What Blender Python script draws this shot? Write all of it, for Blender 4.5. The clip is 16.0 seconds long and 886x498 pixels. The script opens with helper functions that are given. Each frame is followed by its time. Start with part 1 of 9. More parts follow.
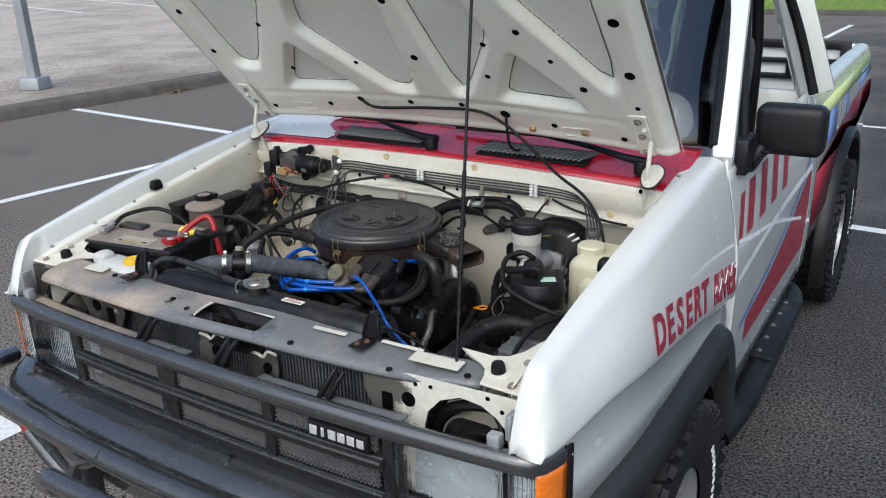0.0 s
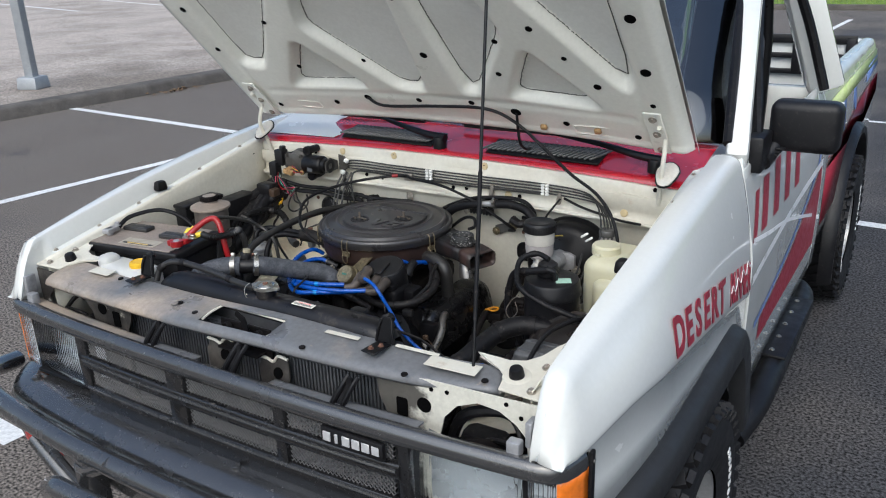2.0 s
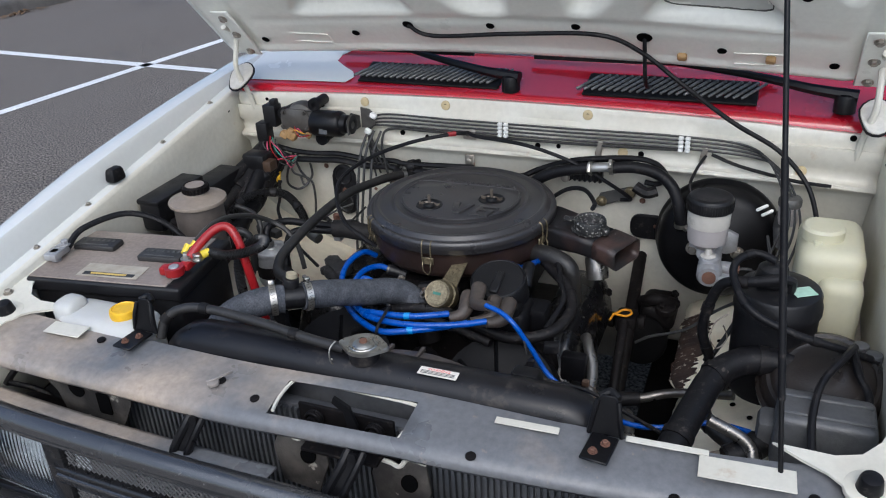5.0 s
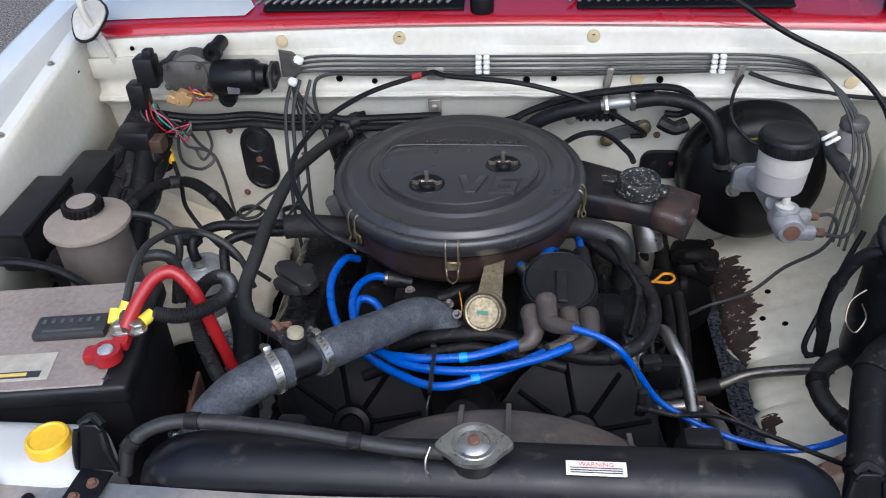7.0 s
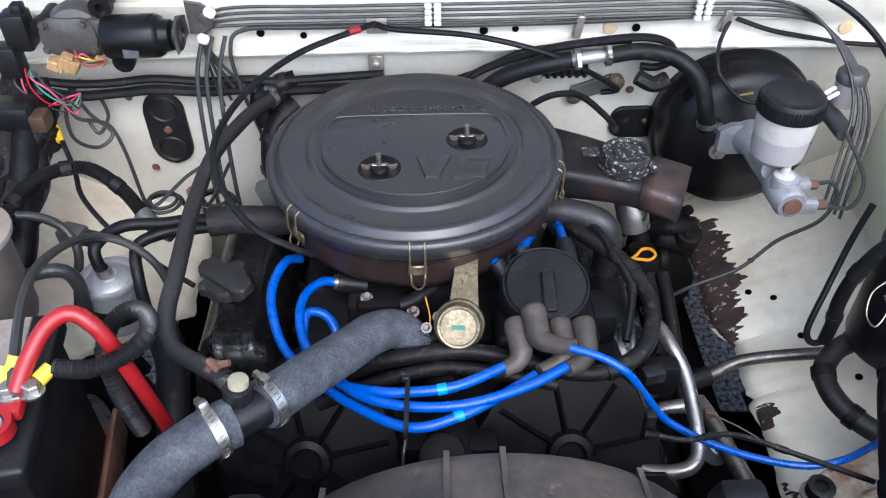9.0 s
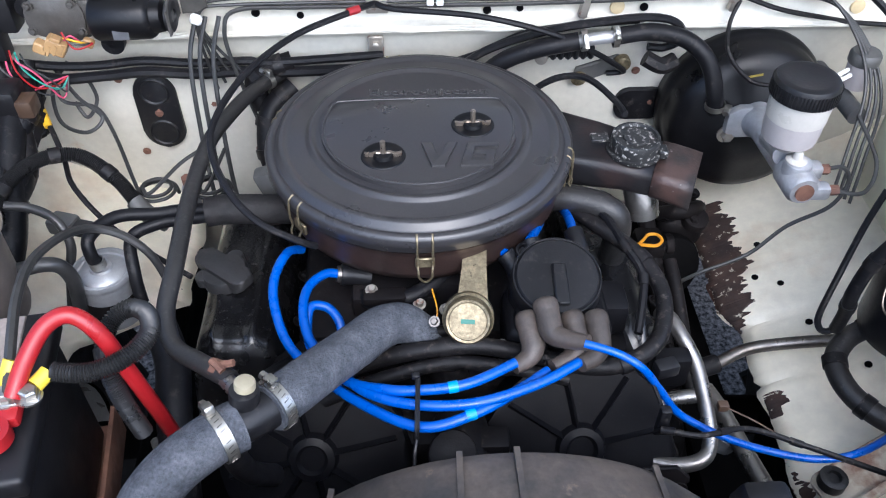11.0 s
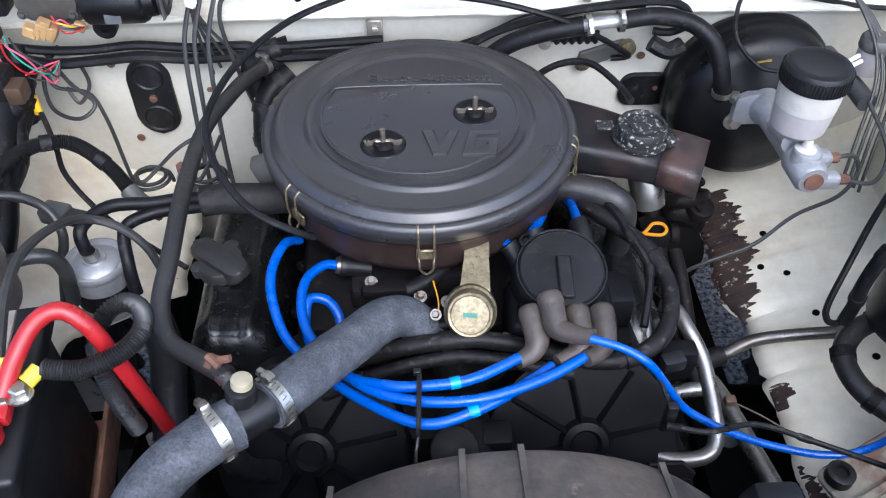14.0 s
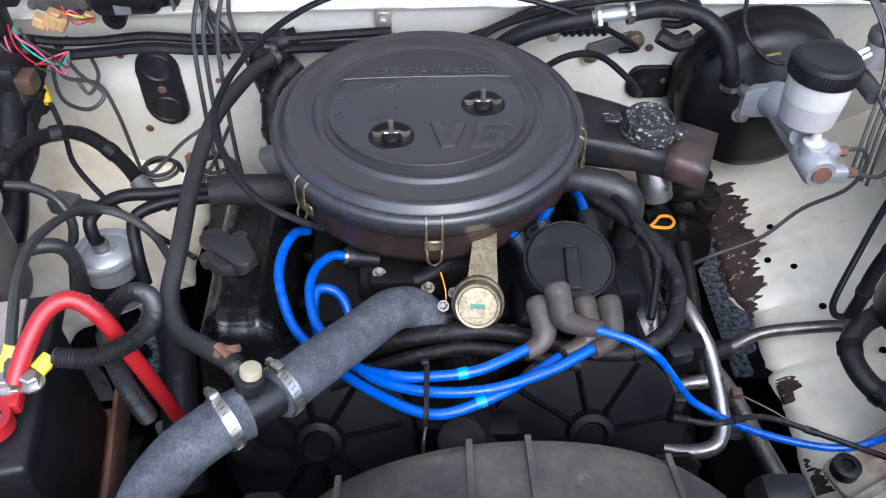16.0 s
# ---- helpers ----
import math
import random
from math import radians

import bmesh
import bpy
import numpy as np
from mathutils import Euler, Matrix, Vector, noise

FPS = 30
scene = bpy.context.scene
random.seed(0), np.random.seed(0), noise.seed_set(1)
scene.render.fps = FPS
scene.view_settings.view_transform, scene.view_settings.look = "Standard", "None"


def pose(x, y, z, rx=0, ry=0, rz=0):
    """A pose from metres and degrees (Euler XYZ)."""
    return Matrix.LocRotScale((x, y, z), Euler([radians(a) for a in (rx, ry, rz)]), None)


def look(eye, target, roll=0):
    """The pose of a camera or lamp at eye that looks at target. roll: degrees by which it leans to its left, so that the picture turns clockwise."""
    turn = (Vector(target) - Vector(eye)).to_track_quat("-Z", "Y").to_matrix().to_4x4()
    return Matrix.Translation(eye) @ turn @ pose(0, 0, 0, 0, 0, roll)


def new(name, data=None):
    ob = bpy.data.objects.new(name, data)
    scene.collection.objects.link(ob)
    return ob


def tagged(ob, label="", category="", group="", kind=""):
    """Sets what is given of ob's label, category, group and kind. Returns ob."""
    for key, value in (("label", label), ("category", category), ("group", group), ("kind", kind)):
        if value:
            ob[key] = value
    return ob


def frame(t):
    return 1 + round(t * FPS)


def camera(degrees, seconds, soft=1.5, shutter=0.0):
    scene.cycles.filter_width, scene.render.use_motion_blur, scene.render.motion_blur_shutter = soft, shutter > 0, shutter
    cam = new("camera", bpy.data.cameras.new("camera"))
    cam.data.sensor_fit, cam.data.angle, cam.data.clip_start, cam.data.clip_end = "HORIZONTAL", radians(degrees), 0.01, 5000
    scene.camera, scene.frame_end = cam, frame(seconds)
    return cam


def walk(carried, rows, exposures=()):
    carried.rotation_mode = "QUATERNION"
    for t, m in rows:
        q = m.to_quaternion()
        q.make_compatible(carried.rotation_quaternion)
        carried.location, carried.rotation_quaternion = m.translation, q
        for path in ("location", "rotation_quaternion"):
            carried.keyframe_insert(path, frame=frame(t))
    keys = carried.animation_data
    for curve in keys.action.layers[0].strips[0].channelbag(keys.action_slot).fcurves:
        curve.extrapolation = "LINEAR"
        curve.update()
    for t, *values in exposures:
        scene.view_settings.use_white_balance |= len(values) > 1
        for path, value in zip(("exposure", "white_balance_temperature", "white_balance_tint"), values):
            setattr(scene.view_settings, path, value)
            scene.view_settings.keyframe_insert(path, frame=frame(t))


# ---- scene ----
cam = camera(56.4, 16.0, 1.1)
PATH = [
    (0, (1.314, -1.051, 1.767), (0.301, 0.53, 1.078), -1.8),
    (0.5, (1.31, -1.05, 1.767), (0.294, 0.529, 1.08), -1.8),
    (1, (1.3, -1.05, 1.771), (0.283, 0.528, 1.081), -1.8),
    (1.5, (1.285, -1.04, 1.766), (0.267, 0.538, 1.077), -1.9),
    (2, (1.266, -1.037, 1.765), (0.258, 0.544, 1.069), -2.1),
    (2.5, (1.228, -1.037, 1.766), (0.231, 0.542, 1.049), -2.2),
    (3, (1.14, -0.987, 1.749), (0.165, 0.594, 1.008), -2.1),
    (3.5, (1.028, -0.836, 1.732), (0.086, 0.749, 0.958), -2.3),
    (4, (0.898, -0.736, 1.72), (0.009, 0.861, 0.908), -2.6),
    (4.5, (0.687, -0.707, 1.715), (-0.115, 0.911, 0.856), -2.9),
    (4.7, (0.604, -0.697, 1.712), (-0.157, 0.93, 0.833), -3.0),
    (6.8, (0.079, -0.355, 1.68), (-0.154, 1.267, 0.533), -3.1),
    (7, (0.035, -0.333, 1.677), (-0.145, 1.274, 0.501), -2.8),
    (7.5, (0.0, -0.257, 1.668), (-0.07, 1.309, 0.426), -1.9),
    (8, (0.012, -0.177, 1.659), (-0.001, 1.353, 0.371), -1.3),
    (8.5, (-0.019, -0.141, 1.657), (-0.005, 1.361, 0.337), -0.9),
    (9, (-0.037, -0.128, 1.649), (-0.008, 1.355, 0.306), -0.6),
    (11.5, (-0.063, -0.084, 1.645), (0.005, 1.341, 0.243), 0.2),
    (12, (-0.063, -0.079, 1.642), (0.006, 1.339, 0.233), 0.3),
    (12.5, (-0.064, -0.071, 1.641), (0.006, 1.339, 0.223), 0.4),
    (13, (-0.067, -0.065, 1.639), (0.004, 1.339, 0.216), 0.4),
    (13.5, (-0.067, -0.067, 1.637), (0.003, 1.335, 0.213), 0.3),
    (14, (-0.065, -0.067, 1.638), (0.004, 1.335, 0.213), 0.3),
    (14.5, (-0.066, -0.066, 1.638), (0.0, 1.332, 0.209), 0.3),
    (15, (-0.069, -0.062, 1.636), (-0.008, 1.331, 0.203), 0.3),
    (15.5, (-0.07, -0.065, 1.639), (-0.009, 1.325, 0.202), 0.3),
    (16, (-0.068, -0.07, 1.639), (-0.012, 1.32, 0.202), 0.2),
]
walk(cam, [(t, look(eye, target, roll)) for t, eye, target, roll in PATH],
     [(0, 0.24, 5750, 5), (3, 0.24, 5750, 5), (4.7, 0.12, 5550, 7), (7, 0.51, 5350, 9), (9, 1.09, 5250, 10), (16, 1.27, 5200, 10)])

# ---- world and sun ----
SUN_TO = Vector((-0.17, 0.65, -0.73)).normalized()
world = bpy.data.worlds.new("sky")
scene.world = world
world.use_nodes = True
wn = world.node_tree.nodes
sky = wn.new("ShaderNodeTexSky")
sky.sky_type = "NISHITA"
sky.sun_disc = False
sky.sun_elevation = math.asin(-SUN_TO.z)
sky.sun_rotation = math.atan2(-SUN_TO.x, -SUN_TO.y)
sky.air_density, sky.dust_density = 1.0, 5.0
wn["Background"].inputs["Strength"].default_value = 0.15
world.node_tree.links.new(sky.outputs[0], wn["Background"].inputs[0])
sun_data = bpy.data.lights.new("sun", "SUN")
sun_data.energy, sun_data.angle, sun_data.color = 1.15, radians(95), (1.0, 0.96, 0.90)
sun = new("sun", sun_data)
sun.matrix_world = look((0, 0, 0), SUN_TO)


# ---- materials ----
def mat(name, col, rough=0.5, metal=0.0, col2=None, scale=6.0, amt=0.6, fine=90.0, fine_amt=0.12,
        bump=0.0, bump_scale=260.0, coat=0.0, spots=None, trans=0.0, spec=0.5, sss=0.0, rough_var=0.12,
        lo=0.35, hi=0.68, per_piece=0.0, alpha=1.0, edge=None, side=None):
    """A surface with large stains (col2), fine grain, and spots = (colour, scale, from, to, roughness).
    edge = (from, to, gain) thickens the spots towards a rusting sheet edge at that distance off the centre line; side =
    (x0, x1, g0, g1) shifts the share of col2 along x."""
    m = bpy.data.materials.new(name)
    m.use_nodes = True
    nt = m.node_tree
    nd, ln = nt.nodes, nt.links
    p = nd["Principled BSDF"]
    tc = nd.new("ShaderNodeTexCoord")

    def tex(s, detail=4.0, rough_=0.6):
        n = nd.new("ShaderNodeTexNoise")
        n.inputs["Scale"].default_value, n.inputs["Detail"].default_value = s, detail
        n.inputs["Roughness"].default_value = rough_
        ln.new(tc.outputs["Object"], n.inputs["Vector"])
        return n.outputs["Fac"]

    def span(src, a, b, c=0.0, d=1.0):
        n = nd.new("ShaderNodeMapRange")
        n.inputs[1].default_value, n.inputs[2].default_value = a, b
        n.inputs[3].default_value, n.inputs[4].default_value = c, d
        ln.new(src, n.inputs[0])
        return n.outputs[0]

    def mix(f, a, b, mode="MIX"):
        n = nd.new("ShaderNodeMix")
        n.data_type, n.blend_type = "RGBA", mode
        for sock, v in ((n.inputs[0], f), (n.inputs[6], a), (n.inputs[7], b)):
            if isinstance(v, bpy.types.NodeSocket):
                ln.new(v, sock)
            elif isinstance(v, (int, float)):
                sock.default_value = v
            else:
                sock.default_value = (*v, 1.0)
        return n.outputs[2]

    c = col
    if col2:
        src = tex(scale, 6.0)
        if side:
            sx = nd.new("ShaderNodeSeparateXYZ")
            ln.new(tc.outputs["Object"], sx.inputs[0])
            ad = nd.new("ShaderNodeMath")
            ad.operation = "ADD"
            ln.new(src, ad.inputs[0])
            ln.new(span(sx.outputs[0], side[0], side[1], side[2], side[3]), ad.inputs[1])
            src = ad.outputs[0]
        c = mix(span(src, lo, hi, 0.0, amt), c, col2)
    grain = tex(fine, 3.0)
    if fine_amt:
        g = span(grain, 0.25, 0.75, 1.0 - fine_amt, 1.0 + fine_amt)
        n = nd.new("ShaderNodeCombineColor")
        for i in range(3):
            ln.new(g, n.inputs[i])
        c = mix(1.0, c, n.outputs[0], "MULTIPLY")
    if per_piece:
        oi = nd.new("ShaderNodeObjectInfo")
        n = nd.new("ShaderNodeCombineColor")
        v = span(oi.outputs["Random"], 0, 1, 1 - per_piece, 1 + per_piece)
        for i in range(3):
            ln.new(v, n.inputs[i])
        c = mix(1.0, c, n.outputs[0], "MULTIPLY")
    r = span(tex(scale * 2.3, 4.0), 0.3, 0.7, max(0.02, rough - rough_var), min(1.0, rough + rough_var))
    if spots:
        sc, ss, s0, s1, sr = spots
        src = tex(ss, 8.0, 0.65)
        if edge:
            sx = nd.new("ShaderNodeSeparateXYZ")
            ln.new(tc.outputs["Object"], sx.inputs[0])
            ab = nd.new("ShaderNodeMath")
            ab.operation = "ABSOLUTE"
            ln.new(sx.outputs[0], ab.inputs[0])
            ad = nd.new("ShaderNodeMath")
            ad.operation = "ADD"
            ln.new(src, ad.inputs[0])
            ln.new(span(ab.outputs[0], edge[0], edge[1], edge[2], 0.0), ad.inputs[1])
            src = ad.outputs[0]
        f = span(src, s0, s1)
        c = mix(f, c, sc)
        n = nd.new("ShaderNodeMix")
        ln.new(f, n.inputs[0])
        ln.new(r, n.inputs[2])
        n.inputs[3].default_value = sr
        r = n.outputs[0]
        if metal > 0:
            n = nd.new("ShaderNodeMapRange")
            n.inputs[3].default_value, n.inputs[4].default_value = metal, 0.0
            ln.new(f, n.inputs[0])
            ln.new(n.outputs[0], p.inputs["Metallic"])
    if isinstance(c, bpy.types.NodeSocket):
        ln.new(c, p.inputs["Base Color"])
    else:
        p.inputs["Base Color"].default_value = (*c, 1.0)
    ln.new(r, p.inputs["Roughness"])
    if not (spots and metal > 0):
        p.inputs["Metallic"].default_value = metal
    p.inputs["Specular IOR Level"].default_value = spec
    p.inputs["Coat Weight"].default_value = coat
    p.inputs["Coat Roughness"].default_value = 0.04
    p.inputs["Transmission Weight"].default_value = trans
    p.inputs["Alpha"].default_value = alpha
    if sss:
        p.inputs["Subsurface Weight"].default_value = sss
        p.inputs["Subsurface Radius"].default_value = (0.02, 0.018, 0.012)
    if bump:
        b = nd.new("ShaderNodeBump")
        b.inputs["Strength"].default_value, b.inputs["Distance"].default_value = bump, 0.002
        ln.new(tex(bump_scale, 5.0), b.inputs["Height"])
        ln.new(b.outputs[0], p.inputs["Normal"])
    return m


BODY_WHITE = mat("body_white_paint", (0.68, 0.69, 0.665), 0.22, col2=(0.65, 0.655, 0.62), scale=3, coat=1.0, fine_amt=0.02, rough_var=0.06)
BAY_WHITE = mat("bay_cream_paint", (0.625, 0.61, 0.535), 0.45, col2=(0.53, 0.48, 0.375), scale=5, amt=0.5, fine_amt=0.06, coat=0.2,
                spots=((0.426, 0.284, 0.156), 13.0, 0.66, 0.80, 0.7), bump=0.05)
APRON = mat("apron_rusty_paint", (0.82, 0.765, 0.62), 0.40, col2=(0.54, 0.37, 0.22), scale=8, amt=0.65, lo=0.53, hi=0.78, fine=60, fine_amt=0.07, coat=0.15, edge=(0.385, 0.44, 0.16),
            spots=((0.075, 0.036, 0.025), 15.0, 0.70, 0.72, 0.85), bump=0.15)
HOOD_PAINT = mat("hood_inner_paint", (0.80, 0.80, 0.735), 0.38, col2=(0.70, 0.68, 0.60), scale=4, amt=0.5, fine_amt=0.04, coat=0.4, bump=0.04)
HOOD_PANEL = mat("hood_pad_paint", (0.70, 0.70, 0.665), 0.62, col2=(0.58, 0.57, 0.52), scale=5, amt=0.5, fine_amt=0.05, bump=0.06)
RED_PAINT = mat("red_paint", (0.42, 0.008, 0.022), 0.25, col2=(0.34, 0.006, 0.018), scale=4, coat=1.0, fine_amt=0.03, rough_var=0.05)
RED_DECAL = mat("red_decal", (0.30, 0.022, 0.045), 0.4, col2=(0.36, 0.05, 0.07), scale=20, amt=0.4)
BLUE_DECAL = mat("blue_decal", (0.142, 0.227, 0.483), 0.35, col2=(0.227, 0.284, 0.511), scale=18, amt=0.4)
GREEN_DECAL = mat("green_decal", (0.483, 0.596, 0.227), 0.35, col2=(0.639, 0.682, 0.426), scale=14, amt=0.5)
WHITE_DECAL = mat("white_decal", (0.820, 0.820, 0.820), 0.35, fine_amt=0.03)
TRIM_BLACK = mat("black_trim_plastic", (0.0060, 0.0060, 0.0074), 0.42, col2=(0.0121, 0.0116, 0.0123), scale=9, amt=0.5, bump=0.1, spec=0.35, spots=((0.040, 0.036, 0.032), 90.0, 0.58, 0.76, 0.65))
FLARE = mat("flare_plastic", (0.018, 0.019, 0.021), 0.55, col2=(0.028, 0.028, 0.029), scale=6, amt=0.5, bump=0.15, spec=0.4)
COVER_BLACK = mat("cover_black_plastic", (0.004, 0.004, 0.0052), 0.46, col2=(0.009, 0.0086, 0.0092), scale=8, amt=0.5, bump=0.1, spec=0.16, spots=((0.030, 0.028, 0.027), 170.0, 0.62, 0.80, 0.55))
SATIN_BLACK = mat("satin_black_paint", (0.0039, 0.0039, 0.0049), 0.38, col2=(0.0088, 0.0083, 0.0086), scale=7, amt=0.45, bump=0.06, spec=0.26, spots=((0.034, 0.029, 0.026), 150.0, 0.60, 0.80, 0.5))
LID_BLACK = mat("lid_black_paint", (0.030, 0.0285, 0.030), 0.29, col2=(0.036, 0.0345, 0.035), scale=6, amt=0.2, fine=300, fine_amt=0.15, rough_var=0.02, spec=0.6)
VALVE_BLACK = mat("valve_cover_gloss_black", (0.005, 0.005, 0.006), 0.26, col2=(0.010, 0.0095, 0.0095), scale=9, amt=0.6, bump=0.12, bump_scale=90, spec=0.55, spots=((0.06, 0.052, 0.045), 120.0, 0.60, 0.74, 0.7))
GRIME_BLACK = mat("grimy_black_metal", (0.0044, 0.0041, 0.0046), 0.55, col2=(0.0143, 0.0116, 0.0111), scale=11, amt=0.7, bump=0.25, bump_scale=120, spec=0.12, spots=((0.050, 0.041, 0.034), 70.0, 0.60, 0.74, 0.8))
BROWN_BLACK = mat("heat_browned_metal", (0.030, 0.020, 0.017), 0.45, metal=0.4, col2=(0.07, 0.04, 0.033), scale=14, amt=0.7,
                  spots=((0.02, 0.018, 0.018), 25.0, 0.58, 0.68, 0.6), bump=0.15)
SNORKEL = mat("snorkel_black_paint", (0.0088, 0.0083, 0.0092), 0.42, col2=(0.0330, 0.0193, 0.0172), scale=9, amt=0.6, lo=0.55, hi=0.68, bump=0.15, spec=0.35)
MOUTH = mat("rusting_snorkel_mouth", (0.014, 0.0125, 0.012), 0.48, col2=(0.055, 0.031, 0.025), scale=13, amt=0.9, lo=0.46, hi=0.60, bump=0.25, spots=((0.227, 0.213, 0.199), 60.0, 0.66, 0.72, 0.5))
WORN_CAP = mat("flaking_black_cap", (0.012, 0.012, 0.012), 0.4, spots=((0.36, 0.345, 0.32), 190.0, 0.55, 0.64, 0.45), bump=0.4, bump_scale=190)
SUPPORT = mat("dusty_support_paint", (0.135, 0.138, 0.145), 0.36, col2=(0.46, 0.37, 0.28), scale=4.2, amt=0.85, lo=0.46, hi=0.76, spec=0.6, side=(-0.45, 0.45, 0.13, -0.13),
              fine_amt=0.18, bump=0.10, spots=((0.30, 0.235, 0.18), 34.0, 0.62, 0.72, 0.7))
TANK_BLACK = mat("radiator_tank_black", (0.0055, 0.0055, 0.0074), 0.38, col2=(0.0143, 0.0132, 0.0142), scale=7, amt=0.5, bump=0.1, spec=0.35, spots=((0.06, 0.05, 0.042), 30.0, 0.57, 0.76, 0.6))
SHROUD = mat("fan_shroud_plastic", (0.050, 0.046, 0.044), 0.46, col2=(0.15, 0.118, 0.092), scale=13, amt=0.8, fine=150, fine_amt=0.2, bump=0.25, bump_scale=90, spec=0.4, spots=((0.19, 0.145, 0.11), 38.0, 0.62, 0.72, 0.7))
RUBBER = mat("black_rubber", (0.005, 0.005, 0.0062), 0.46, col2=(0.0121, 0.0116, 0.0129), scale=14, amt=0.6, bump=0.12, spec=0.2, spots=((0.045, 0.040, 0.036), 80.0, 0.56, 0.74, 0.7))
HOSE_GREY = mat("weathered_hose_rubber", (0.042, 0.046, 0.055), 0.70, col2=(0.118, 0.123, 0.138), scale=45, amt=0.75, fine=330, fine_amt=0.42, bump=0.9, bump_scale=330, spec=0.3)
LOOM = mat("ribbed_loom_plastic", (0.011, 0.011, 0.0118), 0.34, col2=(0.022, 0.021, 0.020), scale=20, amt=0.6, spec=0.5, bump=0.1)
TAPE = mat("harness_tape", (0.0055, 0.0052, 0.0059), 0.5, col2=(0.0132, 0.0116, 0.0117), scale=25, amt=0.7, bump=0.4, bump_scale=110, spec=0.24, spots=((0.075, 0.064, 0.055), 110.0, 0.56, 0.72, 0.75))
BLUE_WIRE = mat("blue_silicone", (0.005, 0.068, 0.37), 0.30, col2=(0.008, 0.09, 0.45), scale=20, amt=0.5, fine_amt=0.05)
CYAN = mat("cyan_print", (0.02, 0.26, 0.62), 0.4)
RED_CABLE = mat("red_cable_sheath", (0.31, 0.011, 0.014), 0.36, col2=(0.25, 0.009, 0.011), scale=15, fine_amt=0.05)
YELLOW = mat("yellow_plastic", (0.72, 0.44, 0.015), 0.4, col2=(0.66, 0.36, 0.01), scale=30)
YELLOW_TERM = mat("yellow_heatshrink", (0.72, 0.55, 0.04), 0.35)
ORANGE = mat("orange_loop_plastic", (0.70, 0.30, 0.01), 0.35)
BOOT_GREY = mat("aged_boot_rubber", (0.038, 0.031, 0.026), 0.5, col2=(0.082, 0.064, 0.052), scale=26, amt=0.8, fine=180, fine_amt=0.25, bump=0.25)
WHITE_TANK = mat("white_poly_tank", (0.50, 0.505, 0.49), 0.4, col2=(0.47, 0.45, 0.40), scale=8, sss=0.2, fine_amt=0.03)
CREAM_TANK = mat("yellowed_poly_tank", (0.54, 0.52, 0.37), 0.42, col2=(0.58, 0.56, 0.43), scale=6, sss=0.25, fine_amt=0.03)
FLUID = mat("reservoir_poly", (0.52, 0.50, 0.455), 0.35, col2=(0.43, 0.405, 0.36), scale=14, fine_amt=0.06)
FLUID_LOW = mat("reservoir_fluid_shade", (0.383, 0.355, 0.348), 0.35, col2=(0.312, 0.284, 0.277), scale=9, fine_amt=0.05)
HEATER = mat("weathered_heater_hose", (0.013, 0.0125, 0.0125), 0.46, col2=(0.025, 0.023, 0.022), scale=14, amt=0.7, bump=0.3, bump_scale=160, spots=((0.055, 0.05, 0.045), 120.0, 0.58, 0.70, 0.7))
CAST = mat("cast_aluminium", (0.483, 0.490, 0.511), 0.48, metal=0.6, col2=(0.270, 0.263, 0.256), scale=22, amt=0.7, bump=0.4, bump_scale=220)
CAN_SILVER = mat("dull_silver_can", (0.426, 0.433, 0.440), 0.46, metal=0.6, col2=(0.270, 0.263, 0.256), scale=30, amt=0.6, bump=0.15)
ZINC = mat("zinc_plate", (0.46, 0.45, 0.42), 0.34, metal=0.95, col2=(0.30, 0.275, 0.23), scale=25, amt=0.6, bump=0.08)
YZINC = mat("yellow_zinc", (0.27, 0.225, 0.14), 0.38, metal=0.7, col2=(0.11, 0.09, 0.055), scale=55, amt=0.75, fine=260, fine_amt=0.45, bump=0.2)
STEEL = mat("bare_steel_tube", (0.29, 0.28, 0.265), 0.33, metal=0.85, col2=(0.13, 0.115, 0.10), scale=18, amt=0.75, bump=0.12, spots=((0.10, 0.055, 0.035), 40.0, 0.64, 0.72, 0.7))
RUST = mat("rusty_steel", (0.199, 0.099, 0.064), 0.75, metal=0.2, col2=(0.08, 0.04, 0.03), scale=30, amt=0.8, bump=0.4)
PIPE_DARK = mat("tarnished_pipe", (0.213, 0.199, 0.185), 0.36, metal=0.9, col2=(0.06, 0.052, 0.046), scale=22, amt=0.8, bump=0.15)
LINE_GREY = mat("brake_line_coating", (0.022, 0.022, 0.022), 0.42, col2=(0.045, 0.043, 0.040), scale=16, amt=0.6)
PS_TAN = mat("reservoir_tan_paint", (0.22, 0.18, 0.145), 0.45, col2=(0.30, 0.255, 0.21), scale=12, amt=0.7, bump=0.1)
PS_CAN = mat("reservoir_can_brown", (0.10, 0.085, 0.075), 0.45, col2=(0.15, 0.128, 0.11), scale=12, amt=0.7, bump=0.1)
DULL_CAST = mat("dark_dull_cast", (0.085, 0.087, 0.091), 0.5, metal=0.3, col2=(0.135, 0.133, 0.13), scale=16, amt=0.6, bump=0.3)
BATT = mat("battery_case", (0.0066, 0.0066, 0.0080), 0.42, col2=(0.0165, 0.0149, 0.0148), scale=6, amt=0.7, bump=0.12, spec=0.35)
BATT_TOP = mat("battery_dusty_top", (0.20, 0.165, 0.145), 0.48, col2=(0.31, 0.265, 0.225), scale=7, amt=0.75, fine=140, fine_amt=0.2, bump=0.12, spec=0.4)
PAPER = mat("paper_label", (0.800, 0.774, 0.710), 0.5, col2=(0.710, 0.653, 0.540), scale=18, amt=0.5)
GOLD_PRINT = mat("gold_print", (0.596, 0.426, 0.114), 0.45)
